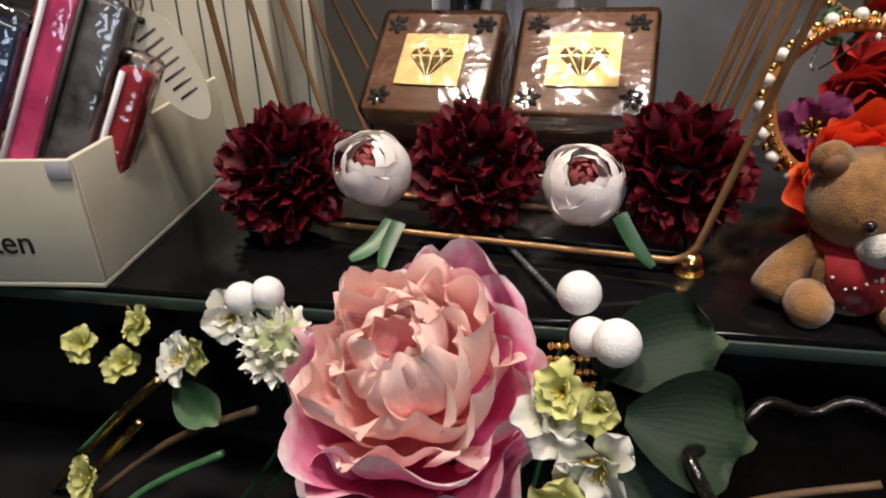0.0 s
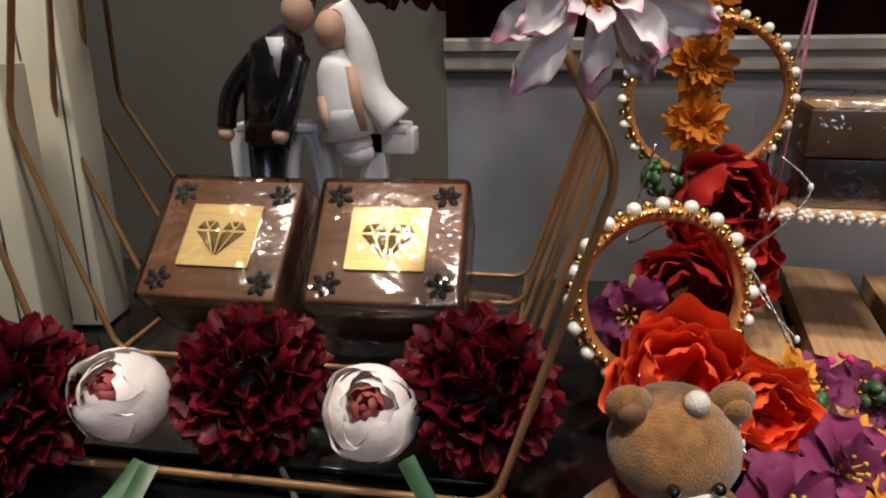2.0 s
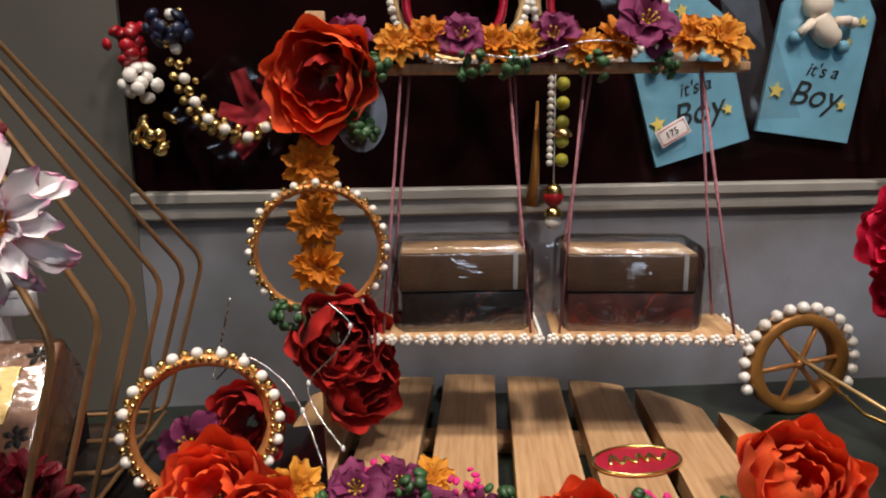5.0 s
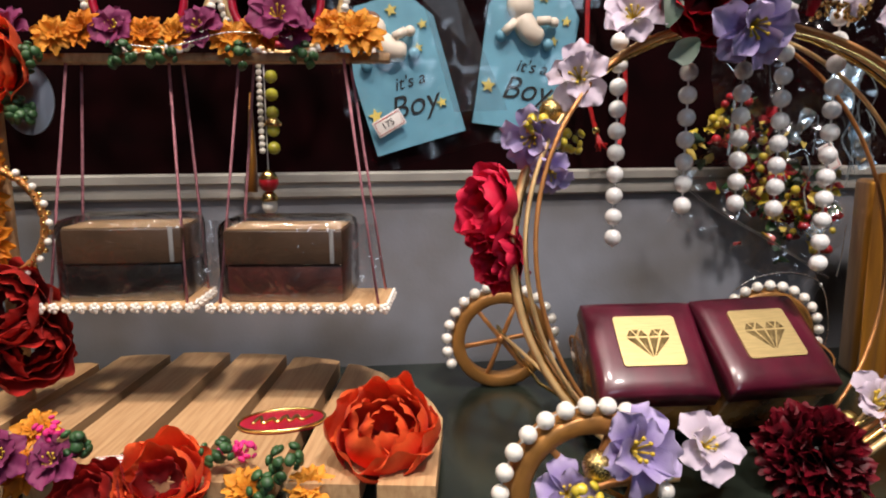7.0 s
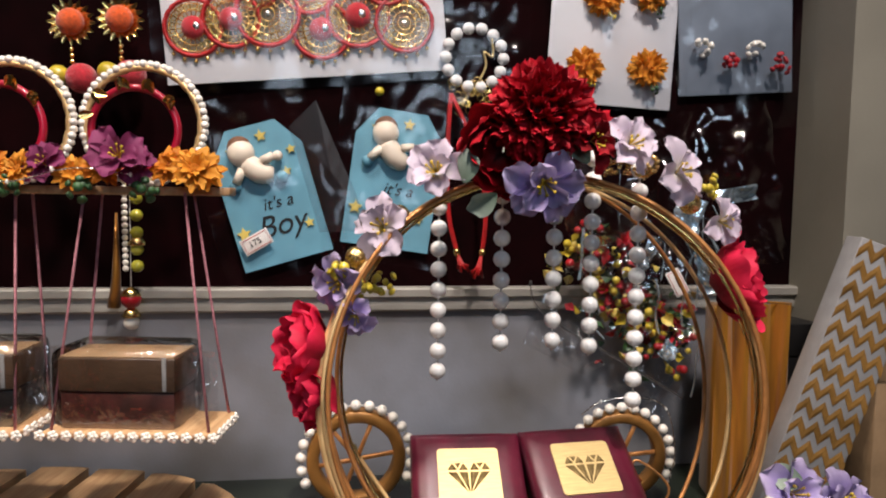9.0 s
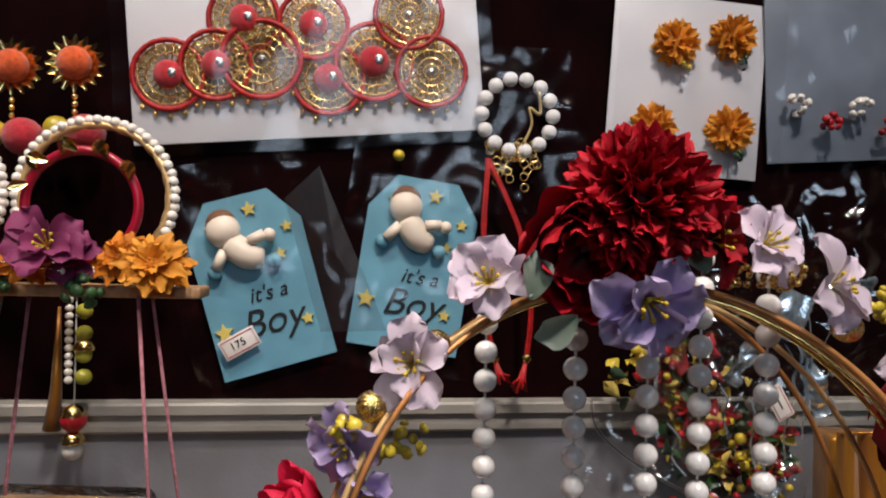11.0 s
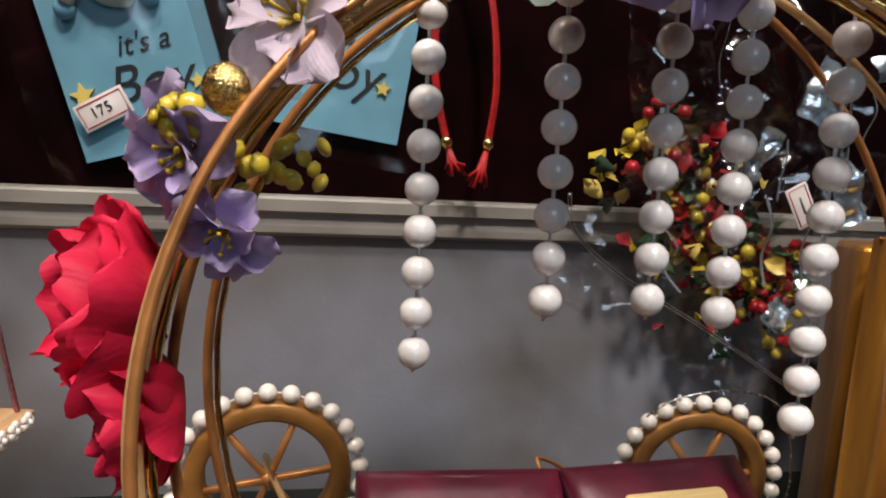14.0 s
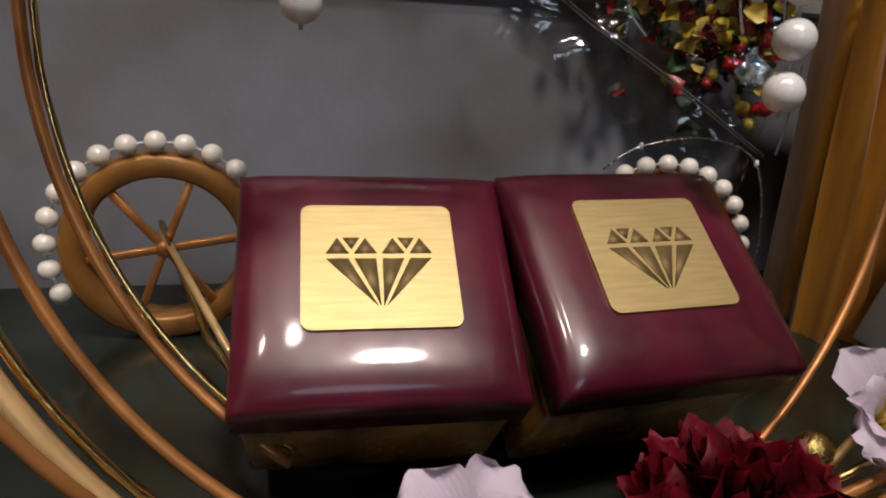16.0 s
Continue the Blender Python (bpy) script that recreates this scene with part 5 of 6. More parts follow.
m1, L1 = swing(0.189, 0.290, 0.358, 0.348, 0.097, 0.264, [(0.206, 0.362, 0.264), (0.212, 0.372, 0.264), (0.274, 0.360, 0.264), (0.280, 0.372, 0.264)], None, "wooden swing plank edged with pearl flowers, on pink cords")
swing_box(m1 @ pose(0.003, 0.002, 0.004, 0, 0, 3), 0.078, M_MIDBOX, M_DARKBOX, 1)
m2, L2 = swing(0.302, 0.421, 0.356, 0.340, 0.094, 0.264, [(0.322, 0.356, 0.264), (0.330, 0.368, 0.264), (0.3934, 0.346, 0.264), (0.3974, 0.356, 0.264)], None, "wooden swing plank edged with pearl flowers, on pink cords")
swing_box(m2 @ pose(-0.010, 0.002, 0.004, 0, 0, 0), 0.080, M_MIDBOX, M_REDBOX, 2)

# hanging tassel beside the swing
ts = thing("bead_tassel", Matrix.Translation((0.3245, 0.445, 0.284)) @ Matrix.Scale(1.25, 4), "hanging tassel of pearls, gold, lime and red beads", "tassel")
part("gold_cap", Acc().add(lathe([(0.0006, 0), (0.0022, -0.004), (0.0034, -0.010), (0.0030, -0.011)], 14)), M_BRIGHTGOLD, ts)
bead_row(ts, [(-0.003, -0.002, -0.013 - 0.0042 * i) for i in range(14)], 0.0021, M_PEARL)
bead_row(ts, [(0.0045, -0.002, -0.020 - 0.0115 * i) for i in range(5)], 0.0043, M_LIME, "lime_bead")
for z in (-0.048, -0.083, -0.097):
    part("gold_bell", Acc().add(lathe([(0.001, 0.003), (0.004, 0.001), (0.0065, -0.003), (0.0055, -0.0038)], 14)), M_BRIGHTGOLD, ts, m=Matrix.Translation((0.005 if z > -0.06 else 0, -0.002, z)))
part("red_bead", Acc().add(ball(0.0066, 14, 10)), M_REDBEAD, ts, m=Matrix.Translation((0, -0.002, -0.0885)))
part("end_bead", Acc().add(ball(0.0052, 14, 10)), M_PEARL, ts, m=Matrix.Translation((0, -0.002, -0.1045)))
part("thread_tassel", Acc().add(tube([(-0.010, 0.003, -0.030), (-0.011, 0.003, -0.075), (-0.013, 0.003, -0.095)], [0.0008, 0.003, 0.0045], 10)), M_GOLDCLOTH, ts, "gold thread tassel")
part("thread", Acc().add(tube([(0, 0, 0.01), (0, -0.002, -0.10)], 0.0004, 6)), M_THREAD, ts)

# ---- slatted board with oval plaque and tag ----
sb = thing("slatted_board", pose(0.300, 0.36, 0.0, 0, 0, -8), "pine slatted round serving board", "board")
for x, back, dl, dr in ((-0.155, 0.066, -0.020, -0.004), (-0.104, 0.086, -0.005, 0.0), (-0.053, 0.093, -0.001, 0.0), (-0.001, 0.090, 0.0, -0.002), (0.049, 0.083, 0.0, -0.010), (0.099, 0.062, 0.004, -0.030), (0.146, 0.014, 0.012, -0.055)):
    w = 0.0215 if x < 0.12 else 0.017
    poly = [(-w, -0.130), (w, -0.130), (w, back + dr), (w * 0.5, back + dr * 0.55 + 0.001), (-w * 0.5, back + dl * 0.4 + 0.0012), (-w, back + dl)]
    acc = Acc().add(prism([(px * 0.96, py) for px, py in poly], 0.0135))
    part("slat", acc, M_PINE, sb, m=Matrix.Translation((x, 0, 0.0085)), smooth=False)
for y in (-0.09, 0.010):
    part("batten", Acc().add(block(0.27, 0.022, 0.0085, 0.0008), Matrix.Translation((-0.02, y, 0))), M_PINE, sb)
ov = thing("oval_plaque", pose(0.3470, 0.3020, 0.0215, 0, 0, 8), "red oval plaque with raised gold script and gold rim", "plaque")
oval = [(0.0285 * math.cos(a), 0.0175 * math.sin(a)) for a in np.linspace(0, math.tau, 40, endpoint=False)]
part("enamel", Acc().add(prism(oval, 0.0025)), M_FELTRED, ov, smooth=False)
part("rim", Acc().add(tube([(x, y, 0.0026) for x, y in oval], 0.0012, 8, True)), M_BRIGHTGOLD, ov)
sc = smooth_line([(-0.019, -0.003, 0.003), (-0.014, 0.007, 0.003), (-0.012, -0.004, 0.003), (-0.006, 0.003, 0.003), (-0.003, -0.004, 0.003), (0.003, 0.005, 0.003), (0.005, -0.004, 0.003), (0.010, 0.004, 0.003), (0.013, -0.004, 0.003), (0.020, 0.002, 0.003)], 5)
part("gold_scroll", Acc().add(tube(sc, 0.0014, 7)), M_BRIGHTGOLD, ov)
tg = thing("price_tag", pose(0.2560, 0.2580, 0.0216, 0, 0, 6), "white price tag with a red border lying on slats", "price tag")
part("paper", Acc().add(block(0.028, 0.016, 0.0006, 0.0002)), M_PAPERTAG, tg)
part("border", Acc().add(tube([(-0.012, -0.006, 0.0007), (0.012, -0.006, 0.0007), (0.012, 0.006, 0.0007), (-0.012, 0.006, 0.0007)], 0.0003, 5, True)), M_TAGRED, tg)
part("printed_bar", Acc().add(block(0.014, 0.0012, 0.0003, 0), Matrix.Translation((0, 0, 0.0006))), M_TAGRED, tg)

# fairy-light wires
for pts in ([(0.118, 0.250, 0.150), (0.112, 0.246, 0.125), (0.110, 0.240, 0.112), (0.128, 0.226, 0.128), (0.145, 0.222, 0.118), (0.155, 0.215, 0.105), (0.165, 0.200, 0.085)],
            [(0.165, 0.250, 0.146), (0.176, 0.246, 0.135), (0.168, 0.242, 0.122), (0.155, 0.240, 0.108), (0.160, 0.232, 0.095), (0.172, 0.222, 0.082)],
            [(0.138, 0.158, 0.094), (0.136, 0.150, 0.083), (0.146, 0.140, 0.076), (0.168, 0.150, 0.078), (0.19, 0.190, 0.070)],
            [(0.240, 0.342, 0.274), (0.280, 0.336, 0.270), (0.320, 0.340, 0.280), (0.360, 0.336, 0.276)],
            [(0.700, 0.375, 0.085), (0.715, 0.372, 0.096), (0.745, 0.370, 0.100), (0.770, 0.368, 0.090), (0.778, 0.366, 0.055), (0.772, 0.364, 0.030)]):
    w = thing("light_wire", pts[0], "thin silver fairy-light wire", "wire", "fairy-light wires")
    part("wire", Acc().add(tube(smooth_line([Vector(p) - Vector(pts[0]) for p in pts], 7), 0.0005, 6)), M_SILVER, w)
    for p in pts[1::2]:
        part("led", Acc().add(ball(0.0011, 8, 6, sz=1.6)), M_PEARL2, w, "clear unlit lamp bead", Matrix.Translation(Vector(p) - Vector(pts[0])))

# ---- carriage: hoops, strands, wheels, flowers ----
car = thing("carriage", (0.640, 0.268, 0.0), "gold wire pumpkin carriage hung with pearl strands", "carriage")
HOOPS = ((-4, 0.1385, 0.0023, M_GOLD, 0.0, 12, 0), (-4, 0.1355, 0.0012, M_BRIGHTGOLD, 0.004, 12, 3), (-11, 0.1375, 0.0017, M_ROSEGOLD, 0.010, 9, 0), (8, 0.1360, 0.0014, M_GOLD, 0.008, 12, 0), (-19, 0.1365, 0.0016, M_ROSEGOLD, 0.020, 6, 0), (-19, 0.1335, 0.0010, M_BRIGHTGOLD, 0.022, 6, 3), (16, 0.1365, 0.0014, M_ROSEGOLD, 0.016, 10, 0))
for turn, r, rad, mt, dy, lean, tw in HOOPS:
    ends = (radians(-62), radians(242))
    part("hoop", Acc().add(tube(circle(None, r, 96, pose(-0.009, -0.0265 + dy, 0.143, 90 - lean, 0, turn), *ends), rad, 8, False, 1500, tw)), mt, car)
part("base_board", Acc().add(block(0.150, 0.050, 0.016, 0.002), Matrix.Translation((-0.006, 0.056, 0))), M_DARKBOX, car, "dark board under the jewel boxes")
for ang in (20, 75, 130):
    a = radians(ang)
    part("scroll_wire", Acc().add(tube(smooth_line([(0.100 * math.cos(a), 0.012 + 0.100 * math.sin(a), 0.02), (0.118 * math.cos(a), 0.012 + 0.112 * math.sin(a), 0.045), (0.105 * math.cos(a + 0.2), 0.012 + 0.1 * math.sin(a + 0.2), 0.062), (0.09 * math.cos(a + 0.1), 0.012 + 0.09 * math.sin(a + 0.1), 0.045)], 6), 0.0010, 7)), M_ROSEGOLD, car)
# strands of glassy beads
for x, y, z, n in ((0.5705, 0.2998, 0.1438, 10), (0.6113, 0.2865, 0.1661, 9), (0.6470, 0.2858, 0.1670, 9), (0.6720, 0.2830, 0.1635, 10), (0.7009, 0.2747, 0.1280, 12)):
    s = thing("bead_strand", (x, y, z), "hanging strand of glassy white beads on thread", "bead strand", "bead strands")
    me = to_mesh("bead", ball(0.0057, 18, 12), M_PEARL2)
    for i in range(n):
        part("bead", me, None, s, m=Matrix.Translation((0, 0, 0.01405 * i)))
    part("thread", Acc().add(tube([(0, 0, -0.007), (0, 0, 0.01405 * n + 0.004)], 0.0006, 6)), M_THREAD, s)


def wheel(c, turn, r=0.0365, bead=0.0041, n=17):
    w = part("wheel", Acc().add(washer(r * 0.76, r, 0.016), Matrix.Translation((0, 0, -0.013))), M_MDF, car, "gold painted wheel rimmed with pearls", car.matrix_basis.inverted() @ Matrix.Translation(c) @ pose(0, 0, 0, 90, 0, turn))
    for k in range(6):
        part("spoke", Acc().add(block(r * 0.80, 0.0034, 0.0030, 0.0005, 1, False), pose(0, 0, 0, 0, 0, k * 60 + 8) @ Matrix.Translation((r * 0.40, 0, 0))), M_ROSEGOLD, w)
    part("hub", Acc().add(ball(r * 0.10, 14, 8, sz=0.8)), M_ROSEGOLD, w)
    me = to_mesh("pearl", ball(bead, 14, 9), M_PEARL)
    for i in range(n):
        a = radians(-22 + 226 * i / (n - 1))
        part("pearl", me, None, w, m=Matrix.Translation(((r + bead * 1.05) * math.cos(a), (r + bead * 1.05) * math.sin(a), 0)))
    part("pearl_thread", Acc().add(tube(circle(None, r + bead * 1.05, 40, None, radians(-24), radians(206)), 0.0005, 5)), M_THREAD, w)
    return w


wheel((0.5150, 0.4060, 0.0415), 3, 0.0415, 0.0046)
wheel((0.7420, 0.3920, 0.0420), -8, 0.0380, 0.0044)
wheel((0.5135, 0.1650, 0.0400), 6, 0.0392, 0.0046)
wheel((0.7900, 0.2160, 0.0415), -20)
for a, b in (((0.5128, 0.413, 0.0475), (0.560, 0.300, 0.018)), ((0.743, 0.393, 0.0475), (0.700, 0.330, 0.018)), ((0.5135, 0.168, 0.0400), (0.580, 0.205, 0.020)), ((0.790, 0.218, 0.0475), (0.715, 0.235, 0.020))):
    ma = car.matrix_basis.inverted() @ Matrix.Translation(a)
    part("axle", Acc().add(tube([(0, 0, 0), Vector(b) - Vector(a)], 0.0016, 8)), M_GOLD, car, m=ma)
    part("twisted_cord", Acc().add(tube([(0, 0, 0.004), (Vector(b) - Vector(a)) * 0.5 + Vector((0, 0, -0.012)), Vector(b) - Vector(a)], 0.0014, 8, False, 1800, 3)), M_BRIGHTGOLD, car, m=ma)

CAR = "flowers of the carriage"
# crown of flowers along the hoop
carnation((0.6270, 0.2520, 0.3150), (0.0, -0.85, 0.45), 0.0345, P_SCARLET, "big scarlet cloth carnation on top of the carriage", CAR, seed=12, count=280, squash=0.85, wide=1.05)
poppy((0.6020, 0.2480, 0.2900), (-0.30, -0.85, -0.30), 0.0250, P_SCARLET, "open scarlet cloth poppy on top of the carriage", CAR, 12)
five_petal((0.6580, 0.250, 0.2985), (0.4, -0.9, 0.0), 0.020, P_SCARLET, "open scarlet cloth poppy on top of the carriage", CAR, seed=3)
five_petal((0.6270, 0.2450, 0.2735), (0.0, -0.95, -0.35), 0.0250, P_LILAC, "large lilac cloth blossom on the carriage hoop", CAR, seed=14)
for i, (p, d, r, mt) in enumerate((
    ((0.5640, 0.2600, 0.2780), (-0.3, -0.9, 0.3), 0.0210, P_PALELILAC),
    ((0.5320, 0.2560, 0.2440), (-0.4, -0.9, 0.2), 0.0210, P_PALELILAC),
    ((0.5060, 0.2580, 0.2120), (-0.5, -0.8, -0.2), 0.0200, P_LILAC),
    ((0.6830, 0.2520, 0.2960), (0.3, -0.9, 0.3), 0.0200, P_PALELILAC),
    ((0.7140, 0.2500, 0.2800), (0.4, -0.8, 0.2), 0.0210, P_PALELILAC),
    ((0.7440, 0.2500, 0.2500), (0.5, -0.8, 0.0), 0.0180, P_PALELILAC),
    ((0.5150, 0.2520, 0.1920), (-0.2, -0.8, -0.4), 0.0140, P_LILAC),
    ((0.5320, 0.1560, 0.0640), (0.3, -0.8, 0.4), 0.0240, P_LILAC),
    ((0.5010, 0.1550, 0.0440), (-0.1, -0.8, 0.5), 0.0170, P_LILAC),
    ((0.6020, 0.2220, 0.0300), (0.1, -0.7, 0.7), 0.0230, P_PALELILAC),
    ((0.7180, 0.2350, 0.0460), (0.1, -0.7, 0.7), 0.0230, P_PALELILAC),
    ((0.7700, 0.2040, 0.0900), (0.1, -0.8, 0.5), 0.0220, P_LILAC),
    ((0.8020, 0.2060, 0.0820), (0.4, -0.8, 0.4), 0.0230, P_LILAC),
)):
    five_petal(p, d, r, mt, "lilac cloth blossom with yellow stamens on the carriage", CAR, seed=40 + i)
poppy((0.4750, 0.2650, 0.1700), (-0.92, -0.36, 0.18), 0.0240, P_ROSERED, "rose-red cloth poppy on the carriage hoop", CAR, 21, close=-10)
poppy((0.4820, 0.2630, 0.1385), (-0.90, -0.42, -0.20), 0.0215, P_ROSERED, "rose-red cloth poppy on the carriage hoop", CAR, 22, close=-10)
poppy((0.7700, 0.2540, 0.2120), (0.80, -0.56, 0.30), 0.0260, P_ROSERED, "rose-red cloth poppy on the carriage hoop", CAR, 23, close=-6)
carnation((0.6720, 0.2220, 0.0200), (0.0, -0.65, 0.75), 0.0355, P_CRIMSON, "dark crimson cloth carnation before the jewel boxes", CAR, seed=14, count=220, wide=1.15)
for i, (p, r) in enumerate((((0.5150, 0.2560, 0.2262), 0.0068), ((0.5410, 0.2580, 0.2515), 0.0068), ((0.7270, 0.2560, 0.2610), 0.0070), ((0.5140, 0.1490, 0.0610), 0.0075), ((0.7080, 0.2420, 0.0330), 0.0060), ((0.6960, 0.2560, 0.2820), 0.0055))):
    gb = thing("glitter_ball", p, "gold glitter ball among carriage flowers", "bauble", "gold glitter balls")
    part("ball", Acc().add(ball(r, 16, 11)), M_GLITTER, gb)
    part("wire_stem", Acc().add(tube([(0, 0, 0), (0.004, 0.010, -0.006)], 0.0006, 6)), M_GOLD, gb)
for i, p in enumerate(((0.5070, 0.2530, 0.2180), (0.5160, 0.2600, 0.2080), (0.7330, 0.2500, 0.2720), (0.5060, 0.1450, 0.0490), (0.5150, 0.1430, 0.0410), (0.7260, 0.2280, 0.0560), (0.5620, 0.2250, 0.026), (0.5300, 0.2700, 0.2080))):
    leaf_cluster(p, "cluster of round yellow berries on the carriage", 0.0100, 11, M_YELLOW, seed=80 + i, name="berry_cluster")
for i, (p, d) in enumerate((((0.5800, 0.2500, 0.2720), (0.3, -0.8, -0.2)), ((0.6560, 0.2470, 0.2850), (0.2, -0.9, 0.1)), ((0.7760, 0.2020, 0.1000), (0.1, -0.8, 0.5)), ((0.6000, 0.250, 0.2650), (0.3, -0.8, -0.2)))):
    lf = thing("fabric_leaf", facing(p, d, 40 * i), "sage green cloth leaf on the carriage", "leaf", "sage leaves")
    part("blade", petal(0.021, 0.016, 0.2, -10, 1.3, 0.05, 5, 6), P_SAGE, lf)
gt = thing("glitter_spray", (0.668, 0.252, 0.288), "gold glitter grass spray on the carriage hoop", "spray")
rng = random.Random(5)
bead_row(gt, [(rng.uniform(0, 0.035), rng.uniform(-0.004, 0.004), rng.uniform(-0.006, 0.006) - 0.004) for _ in range(45)], 0.0016, M_BRIGHTGOLD, "gold_bead", 7, 5)

# ---- wall: cards and packets on the felt board ----
def tag(m, label="white price tag with a red border", text=None):
    t = thing("price_tag", m, label, "price tag", "price tags")
    part("paper", Acc().add(block(0.024, 0.013, 0.0006, 0.0002)), M_PAPERTAG, t)
    part("border", Acc().add(tube([(-0.0105, -0.005, 0.0007), (0.0105, -0.005, 0.0007), (0.0105, 0.005, 0.0007), (-0.0105, 0.005, 0.0007)], 0.00035, 5, True)), M_TAGRED, t)
    if text:
        part("writing", Acc().add(text_piece(text, 0.007), Matrix.Translation((-0.001, 0, 0.0009))), M_INK, t)
    else:
        part("printed_bar", Acc().add(block(0.010, 0.0012, 0.0003, 0), Matrix.Translation((0, 0, 0.0006))), M_GREYPACK, t)


def baby_card(c, turn, with_text):
    m = Matrix.Translation(c) @ pose(0, 0, 0, 90, 0, 0) @ pose(0, 0, 0, 0, 0, turn) @ Matrix.Scale(1.12, 4)
    cd = thing("gift_card", m, "sky-blue tag-shaped card with stars in clear film", "card", "baby cards")
    poly = [(-0.036, -0.056), (0.036, -0.056), (0.036, 0.034), (0.020, 0.056), (-0.020, 0.056), (-0.036, 0.034)]
    part("card", Acc().add(prism(poly, 0.003)), M_BLUECARD, cd, smooth=False)
    for x, y, r in ((-0.028, -0.026, 0.0060), (0.024, -0.030, 0.0042), (0.018, 0.014, 0.0042), (0.006, 0.046, 0.0050), (-0.020, 0.040, 0.0042), (0.026, 0.030, 0.004)):
        st = [((r if k % 2 == 0 else r * 0.45) * math.sin(math.tau * k / 10), (r if k % 2 == 0 else r * 0.45) * math.cos(math.tau * k / 10)) for k in range(10)]
        part("star", Acc().add(prism(st[::-1], 0.0016), Matrix.Translation((x, y, 0.003))), M_STAR, cd, smooth=False)
    fg = Acc()
    fg.add(ball(0.0108, 16, 10, sz=0.8), Matrix.Translation((-0.012, 0.036, 0.006)))
    fg.add(tube(smooth_line([(-0.010, 0.028, 0.005), (-0.002, 0.018, 0.006), (0.008, 0.014, 0.005)], 4), [0.008, 0.0085, 0.009, 0.009, 0.009, 0.0085, 0.008, 0.007, 0.005], 12))
    fg.add(tube([(-0.014, 0.024, 0.008), (-0.022, 0.014, 0.008)], 0.0035, 8)).add(tube([(0.002, 0.026, 0.010), (0.012, 0.028, 0.010)], 0.0035, 8))
    fg.add(ball(0.0042, 10, 8), Matrix.Translation((0.015, 0.027, 0.009)))
    part("figure", fg, M_BABY, cd, "plain cream moulded doll figure")
    for q, t in ((0.0135, 0.0105), (-0.0235, 0.0120)):
        part("cushion", Acc().add(ball(0.0048, 12, 8, sz=0.8), Matrix.Translation((q, t, 0.006))), M_BLUECARD, cd, "small blue cushion")
    part("hair_tuft", Acc().add(ball(0.0098, 14, 8, sz=0.7), Matrix.Translation((-0.0125, 0.0405, 0.0042))), M_NOSE, cd)
    part("writing", Acc().add(text_piece("it's a", 0.0135, slant=0.3), pose(0.004, -0.008, 0.0034)).add(text_piece("Boy", 0.0250, slant=0.3), pose(0.002, -0.026, 0.0034)), M_INK, cd, "black brush lettering")
    f = part("film", Acc().add(sheet(0.10, 0.15, 22, 28, 0.005, 26, c[0] * 50), pose(0.0, 0.006, 0.010, -90, 0, 0)), M_CELLO, cd, "creased clear film")
    f.visible_shadow = False
    if with_text:
        fold = part("film_fold", ([(0.030, 0.046, 0.013), (0.056, 0.060, 0.016), (0.070, -0.050, 0.014), (0.030, -0.040, 0.012), (0.052, 0.004, 0.018)], [(0, 4, 1), (1, 4, 2), (2, 4, 3), (3, 4, 0)], None), M_MILKY, cd, "folded milky film", smooth=False)
        fold.visible_shadow = False
        tag(m @ pose(-0.020, -0.034, 0.0075, 0, 0, 14), "white price tag with a red border and hand-written digits", "175")
    return cd


baby_card((0.4370, 0.4700, 0.2640), 16, True)
baby_card((0.5480, 0.4715, 0.2780), -8, False)
pn = thing("push_pin", facing((0.5344, 0.4700, 0.3570), (0, -1, 0)), "yellow push pin in the felt board", "push pin")
part("head", Acc().add(ball(0.0042, 12, 8)), M_YELLOW, pn, m=Matrix.Translation((0, 0, 0.004)))
part("pin", Acc().add(tube([(0, 0, -0.003), (0, 0, 0.003)], 0.0006, 6)), M_SILVER, pn)

